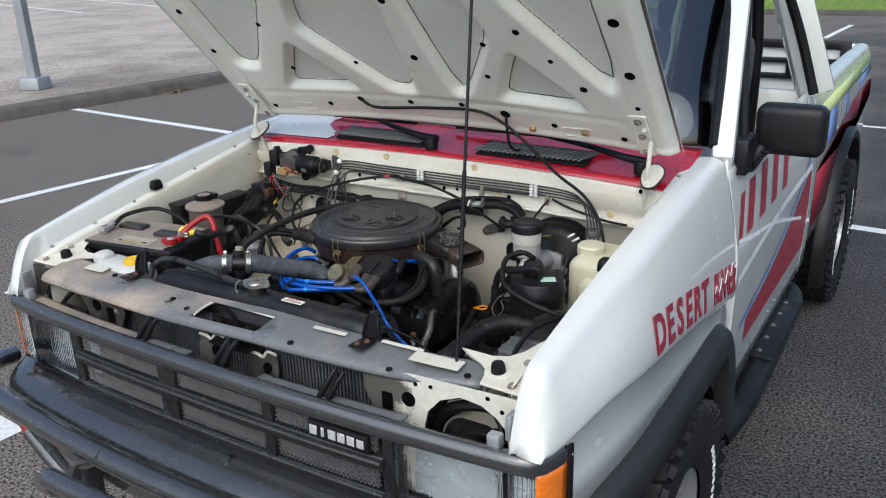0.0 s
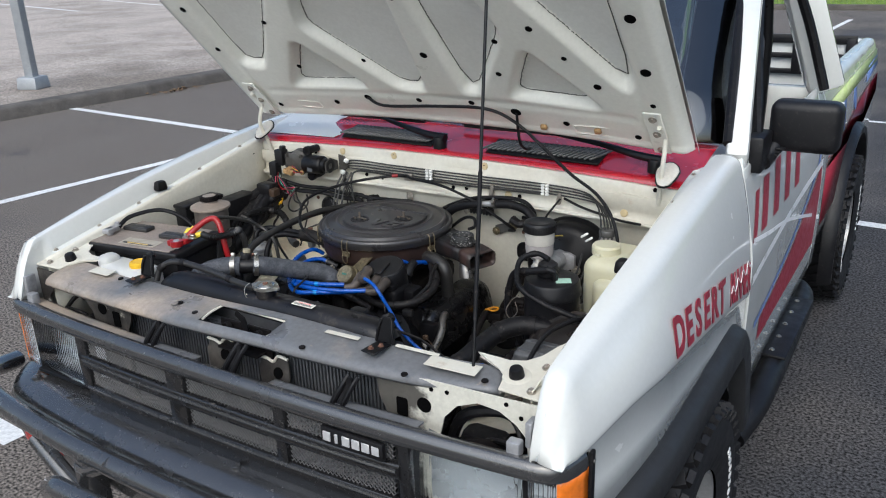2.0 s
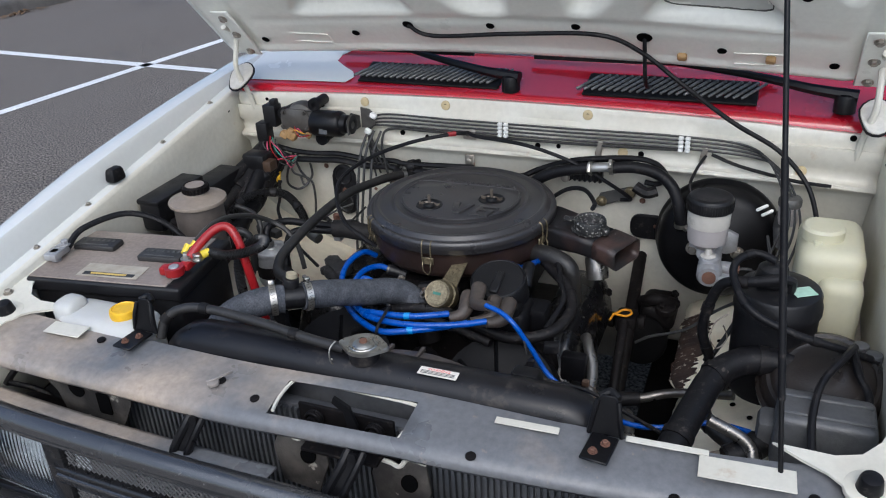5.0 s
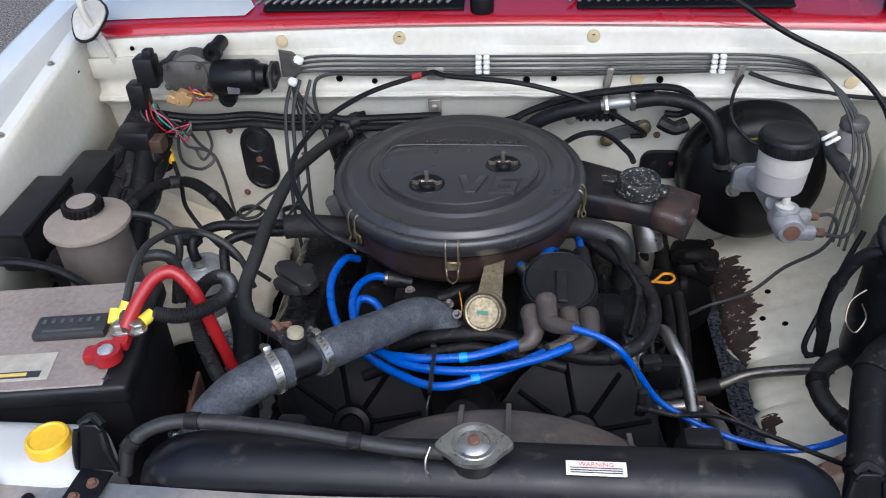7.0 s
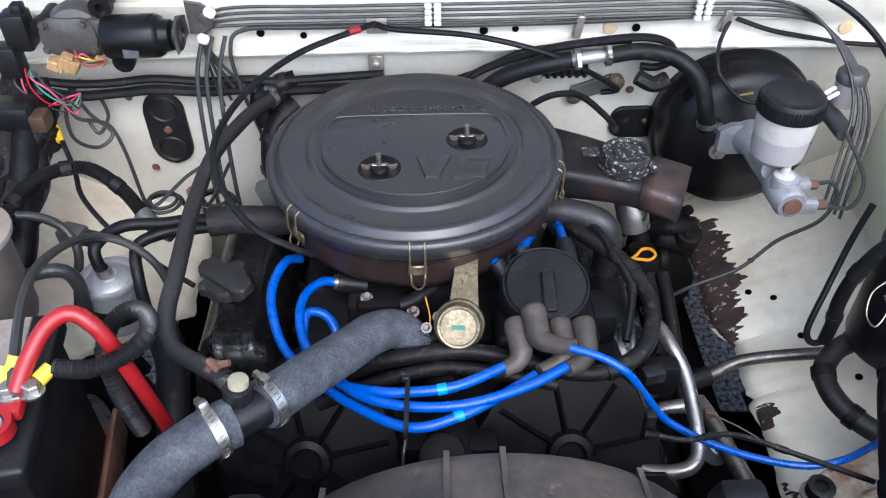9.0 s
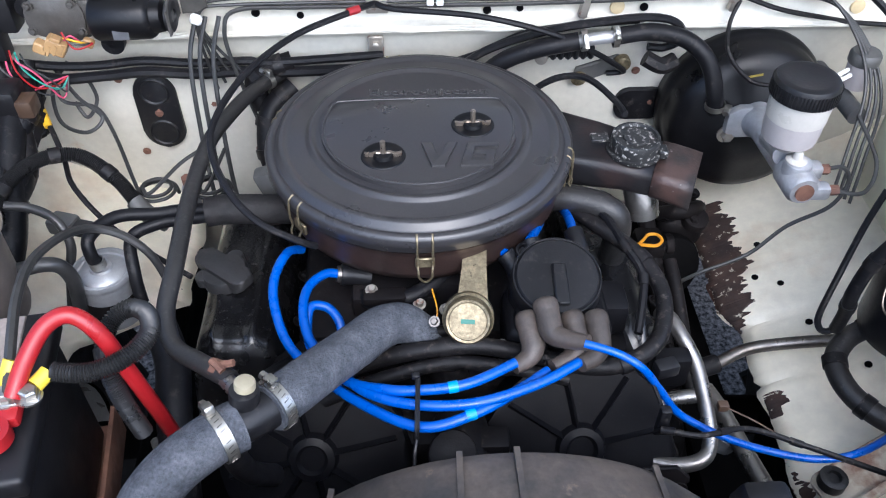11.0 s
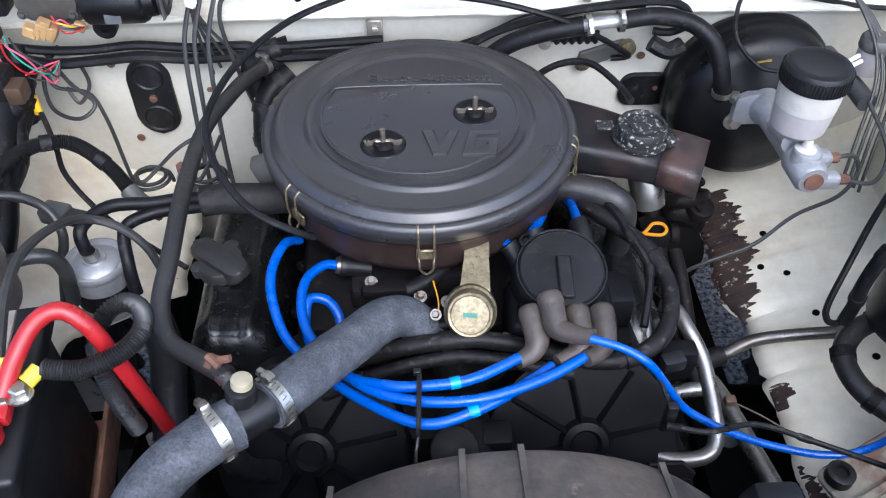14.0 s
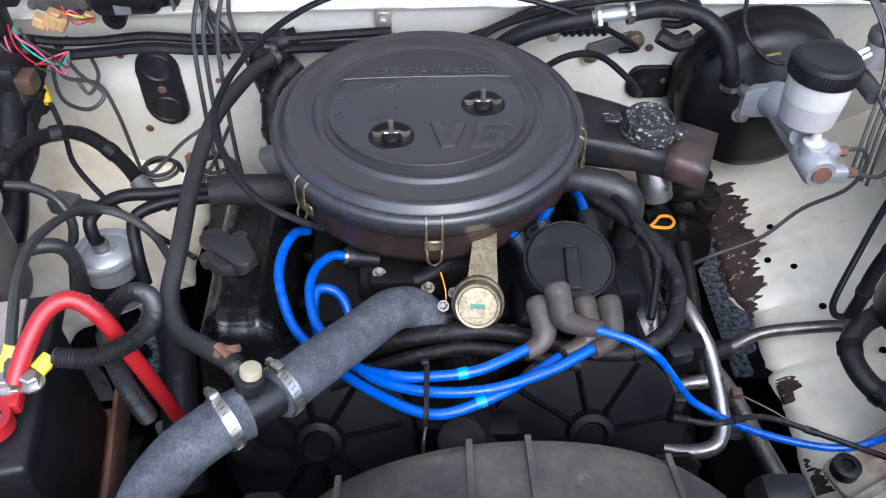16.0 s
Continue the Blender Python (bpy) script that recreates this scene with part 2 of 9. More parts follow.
PRINT_BLACK = mat("black_print", (0.03, 0.03, 0.03), 0.5)
PRINT_RED = mat("red_print", (0.710, 0.085, 0.071), 0.5)
PRINT_GREEN = mat("green_print", (0.03, 0.15, 0.11), 0.5)
TAN_PLUG = mat("tan_connector", (0.40, 0.25, 0.105), 0.45, col2=(0.24, 0.145, 0.065), scale=45, amt=0.8)
BROWN_PLUG = mat("brown_connector", (0.055, 0.033, 0.02), 0.45, col2=(0.085, 0.05, 0.03), scale=40)
GREY_PLUG = mat("grey_connector", (0.07, 0.07, 0.068), 0.5, col2=(0.11, 0.105, 0.095), scale=24)
GREEN_WIRE = mat("green_wire", (0.043, 0.241, 0.185), 0.4)
PINK_WIRE = mat("pink_wire", (0.540, 0.071, 0.142), 0.4)
WHITE_CLIP = mat("white_clip", (0.800, 0.800, 0.769), 0.4)
FIN = mat("condenser_fins", (0.075, 0.080, 0.090), 0.5, metal=0.3, col2=(0.156, 0.156, 0.163), scale=16, amt=0.6)
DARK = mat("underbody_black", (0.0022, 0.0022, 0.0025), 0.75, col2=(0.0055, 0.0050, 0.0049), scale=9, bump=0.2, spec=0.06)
TYRE = mat("tyre_rubber", (0.0066, 0.0066, 0.0080), 0.66, col2=(0.0143, 0.0138, 0.0148), scale=10, amt=0.6, bump=0.15, spec=0.35)
TYRE_TEXT = mat("tyre_white_letters", (0.800, 0.800, 0.774), 0.6, col2=(0.639, 0.625, 0.596), scale=40)
WHEEL = mat("wheel_silver", (0.34, 0.345, 0.35), 0.36, metal=0.5, col2=(0.26, 0.26, 0.255), scale=9, amt=0.5)
AMBER = mat("amber_lens", (0.80, 0.20, 0.015), 0.18, col2=(0.68, 0.15, 0.01), scale=40, coat=0.6)
REFLECTOR = mat("lamp_reflector", (0.50, 0.53, 0.56), 0.3, metal=0.5, fine_amt=0.05)
RED_LENS = mat("red_lens", (0.369, 0.028, 0.026), 0.25, coat=0.4)
EXT_BLACK = mat("bumper_black_paint", (0.030, 0.0305, 0.032), 0.22, col2=(0.050, 0.049, 0.049), scale=6, amt=0.5, fine=200, fine_amt=0.15, bump=0.02, spec=0.9, coat=0.9, spots=((0.10, 0.095, 0.088), 70.0, 0.64, 0.78, 0.6))
DIRTY_PANEL = mat("road_dirty_panel", (0.075, 0.067, 0.058), 0.55, col2=(0.018, 0.016, 0.015), scale=16, amt=0.95, lo=0.36, hi=0.56, bump=0.35, spots=((0.36, 0.34, 0.29), 26.0, 0.60, 0.65, 0.5))
CLOTH = mat("seat_cloth", (0.05, 0.052, 0.058), 0.8, col2=(0.128, 0.128, 0.142), scale=14, bump=0.3)
DASH = mat("dash_vinyl", (0.312, 0.341, 0.383), 0.6, col2=(0.227, 0.241, 0.284), scale=7, bump=0.1)
RIVET = mat("dull_bolt_steel", (0.369, 0.341, 0.298), 0.45, metal=0.8, spots=((0.170, 0.085, 0.057), 60.0, 0.55, 0.65, 0.8))
# black of the flat discs and boxes that paint the shade inside holes
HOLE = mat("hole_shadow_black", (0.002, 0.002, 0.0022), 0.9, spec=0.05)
GASKET = mat("brittle_tape_grey", (0.568, 0.554, 0.511), 0.6, col2=(0.426, 0.383, 0.312), scale=18)
# paler col2 to the left of the truck, darker base colour to the right
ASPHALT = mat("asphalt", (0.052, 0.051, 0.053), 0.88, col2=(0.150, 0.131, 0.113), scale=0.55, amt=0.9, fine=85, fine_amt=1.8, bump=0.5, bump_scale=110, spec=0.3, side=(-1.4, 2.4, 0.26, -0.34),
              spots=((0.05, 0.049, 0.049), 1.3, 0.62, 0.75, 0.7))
CONCRETE = mat("old_pale_paving", (0.44, 0.385, 0.335), 0.85, col2=(0.175, 0.145, 0.115), scale=0.7, amt=0.85, lo=0.45, hi=0.80, fine=40, fine_amt=0.8, bump=0.5, bump_scale=60, side=(-11.5, -7.6, 0.0, 0.34))
KERB = mat("kerb_concrete", (0.125, 0.112, 0.098), 0.85, col2=(0.055, 0.05, 0.045), scale=3, amt=0.8, fine_amt=0.35, bump=0.6, bump_scale=60)
SPLATTER = mat("splattered_cream_panel", (0.60, 0.585, 0.51), 0.5, col2=(0.045, 0.040, 0.036), scale=14, amt=0.92, lo=0.44, hi=0.56, side=(0.43, 0.53, 0.22, -0.24), bump=0.2)
LINE_PAINT = mat("road_line_paint", (0.800, 0.800, 0.787), 0.7, col2=(0.596, 0.596, 0.582), scale=4, amt=0.7, fine=70, fine_amt=0.25, bump=0.5, bump_scale=90)
GRASS = mat("grass_ground", (0.121, 0.199, 0.031), 0.9, col2=(0.185, 0.241, 0.050), scale=1.5, amt=0.8, fine=30, fine_amt=0.3)
GRASS_BLADE = mat("grass_blades", (0.135, 0.227, 0.035), 0.8, col2=(0.213, 0.270, 0.057), scale=2, amt=0.8)
POLE = mat("galvanised_pole", (0.369, 0.391, 0.412), 0.5, metal=0.35, col2=(0.284, 0.298, 0.312), scale=6, bump=0.05)
LEAF = mat("dry_leaves", (0.170, 0.106, 0.057), 0.8, per_piece=0.3)


def glass(name, tint, rough=0.02, ior=1.45):
    m = bpy.data.materials.new(name)
    m.use_nodes = True
    p = m.node_tree.nodes["Principled BSDF"]
    p.inputs["Base Color"].default_value = (*tint, 1)
    p.inputs["Roughness"].default_value = rough
    p.inputs["Transmission Weight"].default_value = 1.0
    p.inputs["IOR"].default_value = ior
    return m


WINDSHIELD = glass("windshield_glass", (0.36, 0.43, 0.48), 0.02, 2.2)
LENS = glass("headlamp_glass", (0.93, 0.96, 0.97), 0.06)


# ---- mesh helpers ----
def B():
    return bmesh.new()


def frame_z(axis, at=(0, 0, 0)):
    """A frame whose z runs along axis, at a place."""
    return Matrix.Translation(at) @ Vector(axis).normalized().to_track_quat("Z", "Y").to_matrix().to_4x4()


def box(bm, c, s, bev=0.0, seg=2, m=None, taper=None):
    """A box at centre c of sizes s, its edges rounded; taper scales the top."""
    r = bmesh.ops.create_cube(bm, size=1.0)
    vs = r["verts"]
    for v in vs:
        k = taper if taper and v.co.z > 0 else 1.0
        v.co = Vector((v.co.x * s[0] * k, v.co.y * s[1] * k, v.co.z * s[2]))
    if bev > 0:
        es = list({e for v in vs for e in v.link_edges})
        r = bmesh.ops.bevel(bm, geom=es, offset=bev, segments=seg, affect="EDGES", profile=0.5)
        vs = list({v for f in r["faces"] for v in f.verts} | {v for v in vs if v.is_valid})
    mm = Matrix.Translation(c) @ (m if m else Matrix())
    for v in vs:
        v.co = mm @ v.co
    return bm


def lathe(bm, prof, m=None, n=32):
    """Turns a profile of (radius, height) round the z axis of m; ends with radius 0 close it."""
    m = m or Matrix()
    rings = []
    for r, z in prof:
        if r < 1e-6:
            rings.append([bm.verts.new(m @ Vector((0, 0, z)))])
        else:
            rings.append([bm.verts.new(m @ Vector((r * math.cos(2 * math.pi * i / n), r * math.sin(2 * math.pi * i / n), z))) for i in range(n)])
    for a, b in zip(rings, rings[1:]):
        if len(a) == 1 and len(b) == 1:
            continue
        for i in range(n):
            j = (i + 1) % n
            if len(a) == 1:
                bm.faces.new((a[0], b[i], b[j]))
            elif len(b) == 1:
                bm.faces.new((a[i], a[j], b[0]))
            else:
                bm.faces.new((a[i], a[j], b[j], b[i]))
    return bm


def disc(bm, at, axis, r, h, n=20, bev=0.0, r2=None):
    """A short closed cylinder from at along axis, its far rim rounded."""
    r2 = r if r2 is None else r2
    b = min(bev, h * 0.45, r2 * 0.4)
    prof = [(0, 0), (r, 0), (r2, h - b), (r2 - b * 0.3, h - b * 0.3), (r2 - b, h), (0, h)] if b else [(0, 0), (r, 0), (r2, h), (0, h)]
    return lathe(bm, prof, frame_z(axis, at), n)


def spline(pts, sub=6, closed=False):
    p = [Vector(q) for q in pts]
    n = len(p)
    out = []
    for i in range(n if closed else n - 1):
        if closed:
            a, b, c, d = p[i - 1], p[i], p[(i + 1) % n], p[(i + 2) % n]
        else:
            a, b, c, d = p[max(i - 1, 0)], p[i], p[i + 1], p[min(i + 2, n - 1)]
        for k in range(sub):
            t = k / sub
            out.append(0.5 * (2 * b + (c - a) * t + (2 * a - 5 * b + 4 * c - d) * t * t + (3 * b - a - 3 * c + d) * t ** 3))
    if not closed:
        out.append(p[-1])
    return out


def tube(bm, pts, r, n=10, sub=6, closed=False, smooth=True, ribs=0.0, pitch=0.0022):
    """A round tube along a smooth curve through pts; ribs makes it a corrugated loom."""
    path = spline(pts, sub, closed) if smooth and len(pts) > 2 else [Vector(q) for q in pts]
    if ribs:
        fine, acc = [path[0]], 0.0
        for a, b in zip(path, path[1:]):
            k = max(1, int((b - a).length / (pitch / 2)))
            fine += [a.lerp(b, (i + 1) / k) for i in range(k)]
        path = fine
    rings, up = [], None
    cnt = len(path)
    for i, q in enumerate(path):
        if closed:
            d = path[(i + 1) % cnt] - path[i - 1]
        else:
            d = path[min(i + 1, cnt - 1)] - path[max(i - 1, 0)]
        d.normalize()
        if up is None:
            up = d.orthogonal().normalized()
        up = (up - d * up.dot(d)).normalized()
        side = d.cross(up)
        rr = r(i / max(cnt - 1, 1)) if callable(r) else r
        if ribs:
            rr *= 1 + ribs * (1 if i % 2 else -1)
        rings.append([bm.verts.new(q + (up * math.cos(2 * math.pi * k / n) + side * math.sin(2 * math.pi * k / n)) * rr) for k in range(n)])
    for a, b in zip(rings, rings[1:] + ([rings[0]] if closed else [])):
        for k in range(n):
            bm.faces.new((a[k], a[(k + 1) % n], b[(k + 1) % n], b[k]))
    if not closed:
        bm.faces.new(rings[0][::-1])
        bm.faces.new(rings[-1])
    return bm


def grid(bm, f, us, vs):
    """A sheet of points f(u, v)."""
    g = [[bm.verts.new(f(u, v)) for v in vs] for u in us]
    for a, b in zip(g, g[1:]):
        for k in range(len(vs) - 1):
            bm.faces.new((a[k], b[k], b[k + 1], a[k + 1]))
    return g


def slab(bm, poly, z0, z1, m=None, bev=0.0, seg=2):
    """A flat outline in the xy plane of m, extruded from z0 to z1."""
    m = m or Matrix()
    lo = [bm.verts.new(Vector((x, y, z0))) for x, y in poly]
    hi = [bm.verts.new(Vector((x, y, z1))) for x, y in poly]
    faces = [bm.faces.new(lo[::-1]), bm.faces.new(hi)]
    for i in range(len(poly)):
        j = (i + 1) % len(poly)
        faces.append(bm.faces.new((lo[i], lo[j], hi[j], hi[i])))
    vs = lo + hi
    if bev:
        r = bmesh.ops.bevel(bm, geom=list(faces[1].edges), offset=bev, segments=seg, affect="EDGES", profile=0.5)
        vs = list({v for f in r["faces"] for v in f.verts} | {v for v in vs if v.is_valid})
    for v in vs:
        v.co = m @ v.co
    return bm


def rounded(w, h, r, k=5, cx=0.0, cy=0.0):
    """The outline of a rounded rectangle."""
    out = []
    for sx, sy, a0 in ((1, 1, 0), (-1, 1, 90), (-1, -1, 180), (1, -1, 270)):
        for i in range(k + 1):
            a = radians(a0 + 90 * i / k)
            out.append((cx + sx * (w / 2 - r) + r * math.cos(a), cy + sy * (h / 2 - r) + r * math.sin(a)))
    return out


def thicken(ob, t, offset=-1.0):
    md = ob.modifiers.new("thickness", "SOLIDIFY")
    md.thickness, md.offset = t, offset
    return ob


def thing(name, at, label, category, group="", kind=""):
    e = new(name)
    e.empty_display_size = 0.05
    e.location = at
    return tagged(e, label, category, group, kind)


EACH = {"tan_plug", "drain_hole", "firewall_bolt", "punched_hole", "panel_bolt", "panel_hole", "cover_bolt", "cover_rib", "manifold_bolt", "tower", "cap_screw", "stud", "housing_rib", "plug_rib", "tube",
        "screw", "spring", "bumper_bolt", "badge_bar", "cross_bar", "label_print", "vent_print", "lid_print", "mount_bush", "ring_terminal", "clip_jaw", "valve_bolt",
        "booster_nut", "union_nut", "fitting", "hinge_bolt", "bump_clip", "tube_row", "panel_plug", "shroud_rib", "pulley", "window_seal", "clamp_bolt", "lamp_lead",
        "rib", "lamp_adjuster", "bolt", "wing_bolt", "step_bolt", "tyre_letter", "rim_slot", "plate_rim", "panel_seal", "fan_blade"}


def islands(bm):
    """Groups of faces that hang together or whose boxes overlap: one group a piece."""
    todo, groups = set(bm.faces), []
    while todo:
        st = [todo.pop()]
        g = list(st)
        while st:
            for e in st.pop().edges:
                for f in e.link_faces:
                    if f in todo:
                        todo.remove(f)
                        st.append(f)
                        g.append(f)
        co = [v.co for f in g for v in f.verts]
        groups.append([g, [min(c[k] for c in co) - 0.0006 for k in range(3)], [max(c[k] for c in co) + 0.0006 for k in range(3)]])
    out = []
    for g in groups:
        hits = [o for o in out if all(o[1][k] < g[2][k] and g[1][k] < o[2][k] for k in range(3))]
        for o in hits:
            g = [g[0] + o[0], [min(a, b) for a, b in zip(g[1], o[1])], [max(a, b) for a, b in zip(g[2], o[2])]]
            out.remove(o)
        out.append(g)
    return [o[0] for o in out]


def part(name, bm, material, parent=None, label="", angle=38.0, recalc=True):
    """Links a bmesh as one mesh object under a thing or a part; small repeats become one object each."""
    if recalc:
        bmesh.ops.recalc_face_normals(bm, faces=bm.faces[:])
    if name in EACH and parent:
        gs = islands(bm)
        if len(gs) > 1:
            obs = []
            for g in gs:
                b2, vm = B(), {}
                for f in g:
                    b2.faces.new([vm.setdefault(v, None) or vm.update({v: b2.verts.new(v.co)}) or vm[v] for v in f.verts])
                obs.append(solid(name, b2, material, parent, label, angle))
            bm.free()
            return obs[0]
    return solid(name, bm, material, parent, label, angle)


def solid(name, bm, material, parent, label, angle):
    me = bpy.data.meshes.new(name)
    bm.to_mesh(me)
    bm.free()
    me.materials.append(material)
    me.shade_smooth()
    me.set_sharp_from_angle(angle=radians(angle))
    ob = new(name, me)
    if parent:
        ob.parent = parent
        ob.matrix_parent_inverse = Matrix.Translation(-parent.location) if parent.type == "EMPTY" else Matrix()
    return tagged(ob, label)


def shared(name, ob, m, parent):
    """One more object on the mesh of ob, moved by m."""
    o = new(name, ob.data)
    o.parent = parent
    o.matrix_parent_inverse = Matrix.Translation(-parent.location) if parent.type == "EMPTY" else Matrix()
    o.matrix_basis = m
    return o


def text_part(name, words, size, m, material, parent, depth=0.001, stretch=1.0, label="", bold=0.0, bevel=0.0):
    """Raised lettering in the built-in font, centred on the frame m."""
    cu = bpy.data.curves.new(name, "FONT")
    cu.body, cu.size, cu.extrude, cu.align_x, cu.align_y = words, size, depth, "CENTER", "CENTER"
    cu.offset, cu.resolution_u, cu.bevel_depth, cu.bevel_resolution = bold, 3, bevel, 1
    tmp = bpy.data.objects.new(name + "_tmp", cu)
    scene.collection.objects.link(tmp)
    me = bpy.data.meshes.new_from_object(tmp.evaluated_get(bpy.context.evaluated_depsgraph_get()))
    bpy.data.objects.remove(tmp)
    me.transform(m @ Matrix.Diagonal((stretch, 1, 1, 1)))
    me.materials.clear()
    me.materials.append(material)
    ob = new(name, me)
    ob.parent = parent
    ob.matrix_parent_inverse = Matrix.Translation(-parent.location) if parent.type == "EMPTY" else Matrix()
    return tagged(ob, label)


def wire(name, pts, r, material, label, category, group="", n=8, sub=6, parent=None, ribs=0.0):
    """A hose or cable as a thing of its own (or a part, where a parent is given)."""
    bm = tube(B(), pts, r, n, sub, ribs=ribs)
    ob = part(name, bm, material, parent, label if parent else "")
    if not parent and name in ("wiring_harness", "intake_hose", "overflow_hose", "corrugated_loom", "vapour_hose", "heater_hose"):
        path = spline(pts, 6)
        for f in (0.22, 0.55, 0.83):
            i = int(f * (len(path) - 3))
            band = path[i:i + 2]
            if (band[1] - band[0]).length > 0.004:
                d = (band[1] - band[0]).normalized() * 0.007
                part("tape_band", tube(B(), [band[0] - d, band[0], band[0] + d], r * 1.10 + 0.0006, 10, 3), TAPE, ob)
    return ob if parent else tagged(ob, label, category, group)


def bolt(bm, at, axis, r=0.006, h=0.004):
    """A hex bolt head on a washer."""
    m = frame_z(axis, at)
    lathe(bm, [(0, 0), (r * 1.5, 0), (r * 1.5, h * 0.3), (0, h * 0.3)], m, 14)
    lathe(bm, [(0, h * 0.3), (r, h * 0.3), (r, h * 1.2), (r * 0.8, h * 1.4), (0, h * 1.4)], m, 6)


def hose_clamp(parent, at, axis, r, w=0.011, screw=(0, 0, 1)):
    """A worm-drive band with its screw housing."""
    bm = B()
    m = frame_z(axis, at)
    lathe(bm, [(r, -w / 2), (r + 0.0014, -w / 2), (r + 0.0014, w / 2), (r, w / 2), (r, -w / 2)], m, 28)
    clamp = part("hose_clamp", bm, ZINC, parent, "zinc worm-drive hose clamp")
    if r > 0.018:
        bm = B()
        for i in range(30):
            an = 2 * math.pi * i / 30
            box(bm, (0, 0, 0), (0.0005, 0.0011, w * 0.5), 0, m=m @ Matrix.Rotation(an, 4, "Z") @ Matrix.Translation((r + 0.0013, 0, 0)) @ Matrix.Rotation(0.25, 4, "X"))
        tagged(part("band_slot", bm, PIPE_DARK, clamp), kind="stuff")
    bm = B()
    a = Vector(axis).normalized()
    s = Vector(screw)
    s = (s - a * s.dot(a)).normalized()
    t = a.cross(s)
    p = Vector(at) + s * (r + 0.005)
    box(bm, (0, 0, 0), (0.013, w * 0.9, 0.009), 0.002, 2, Matrix((( t.x, a.x, s.x, p.x), (t.y, a.y, s.y, p.y), (t.z, a.z, s.z, p.z), (0, 0, 0, 1))))
    disc(bm, p + t * 0.006, t, 0.0045, 0.007, 6)
    part("clamp_screw", bm, ZINC, clamp)
    return clamp

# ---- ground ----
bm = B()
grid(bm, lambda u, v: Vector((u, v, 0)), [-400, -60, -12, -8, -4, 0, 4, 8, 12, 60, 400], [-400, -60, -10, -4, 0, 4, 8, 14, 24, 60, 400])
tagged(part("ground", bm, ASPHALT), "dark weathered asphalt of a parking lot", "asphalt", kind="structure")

# the lot is laid out along a direction turned a little from the truck
LOT = math.atan2(0.11, 1.0)
lot = Matrix.Translation((-7.98, 5.4, 0)) @ Matrix.Rotation(-LOT, 4, "Z")


def on_lot(x, y, z=0.0):
    return lot @ Vector((x, y, z))


bm = B()
prof = [(0.0, 0.0), (-0.02, 0.10), (-0.035, 0.125), (-0.06, 0.135), (-0.30, 0.137)]
grid(bm, lambda u, v: on_lot(v[0], u, v[1]), [-60 + 2.0 * i for i in range(61)], prof)
tagged(part("kerb", bm, KERB, recalc=False), "low worn concrete kerb with a rounded edge", "kerb", kind="structure")
bm = B()
box(bm, (0, 0, 0), (70, 160, 0.12), 0, m=lot @ Matrix.Translation((-35.29, 20, 0.075)))
tagged(part("pavement", bm, CONCRETE), "pale worn paving of the neighbouring lot", "paving", kind="structure")


def stripe(a, b, w=0.10, z=0.004):
    bm = B()
    a, b = Vector((*a, z)), Vector((*b, z))
    side = (b - a).cross(Vector((0, 0, 1))).normalized() * w / 2
    n = max(2, int((b - a).length / 0.5))
    rng = random.Random(int(a.x * 100))
    rows = []
    for i in range(n + 1):
        p = a.lerp(b, i / n)
        rows.append([bm.verts.new(p + side * (1 + rng.uniform(-.06, .06)) * k) for k in (-1, 1)])
    for p, q in zip(rows, rows[1:]):
        bm.faces.new((p[0], q[0], q[1], p[1]))
    bm.normal_update()
    return tagged(part("parking_line", bm, LINE_PAINT), "worn white painted parking line on asphalt", "road line", "parking lines", "structure")


stripe((-8.03, 5.15), (4.5, 4.31))
stripe((-5.35, -1.0), (-4.1, 8.2))
stripe((-1.66, 0.40), (-5.1, 0.63))
stripe((-1.0, 15.5), (-0.89, 18.1))
stripe((-0.5, 7.86), (3.5, 7.7), 0.07)
stripe((-31.0, 18.06), (-22.5, 15.64), 0.14, 0.139)
stripe((-38.0, 23.6), (-20.0, 17.6), 0.14, 0.139)

bm = B()
box(bm, (8, 20.4, 0.05), (90, 0.18, 0.14), 0.03)
tagged(part("kerb", bm, KERB), "low concrete kerb along a lawn", "kerb", kind="structure")
bm = B()
grid(bm, lambda u, v: Vector((u, v, 0.10 + 0.02 * noise.noise((u * .4, v * .4, 0)) + max(0, v - 24) * 0.03)), [-45 + 3 * i for i in range(36)], [20.49 + 1.6 * i for i in range(22)])
lawn = tagged(part("lawn", bm, GRASS, recalc=False), "mown green lawn beyond the parking lot", "lawn", kind="structure")
rng = random.Random(4)
verts, faces = [], []
for i in range(26000):
    x, y = rng.uniform(-14, 8), 20.5 + 14 * rng.random() ** 1.6
    a, h, w = rng.uniform(0, 6.28), rng.uniform(.04, .09), .012
    z = 0.10 + max(0, y - 24) * 0.03
    k = len(verts)
    verts += [(x - w * math.cos(a), y - w * math.sin(a), z - .01), (x + w * math.cos(a), y + w * math.sin(a), z - .01), (x + h * .4 * math.sin(a), y + h * .3, z + h)]
    faces.append((k, k + 1, k + 2))
me = bpy.data.meshes.new("grass")
me.from_pydata(verts, [], faces)
me.materials.append(GRASS_BLADE)
tagged(new("grass", me), "short mown green grass blades", "grass", kind="stuff")

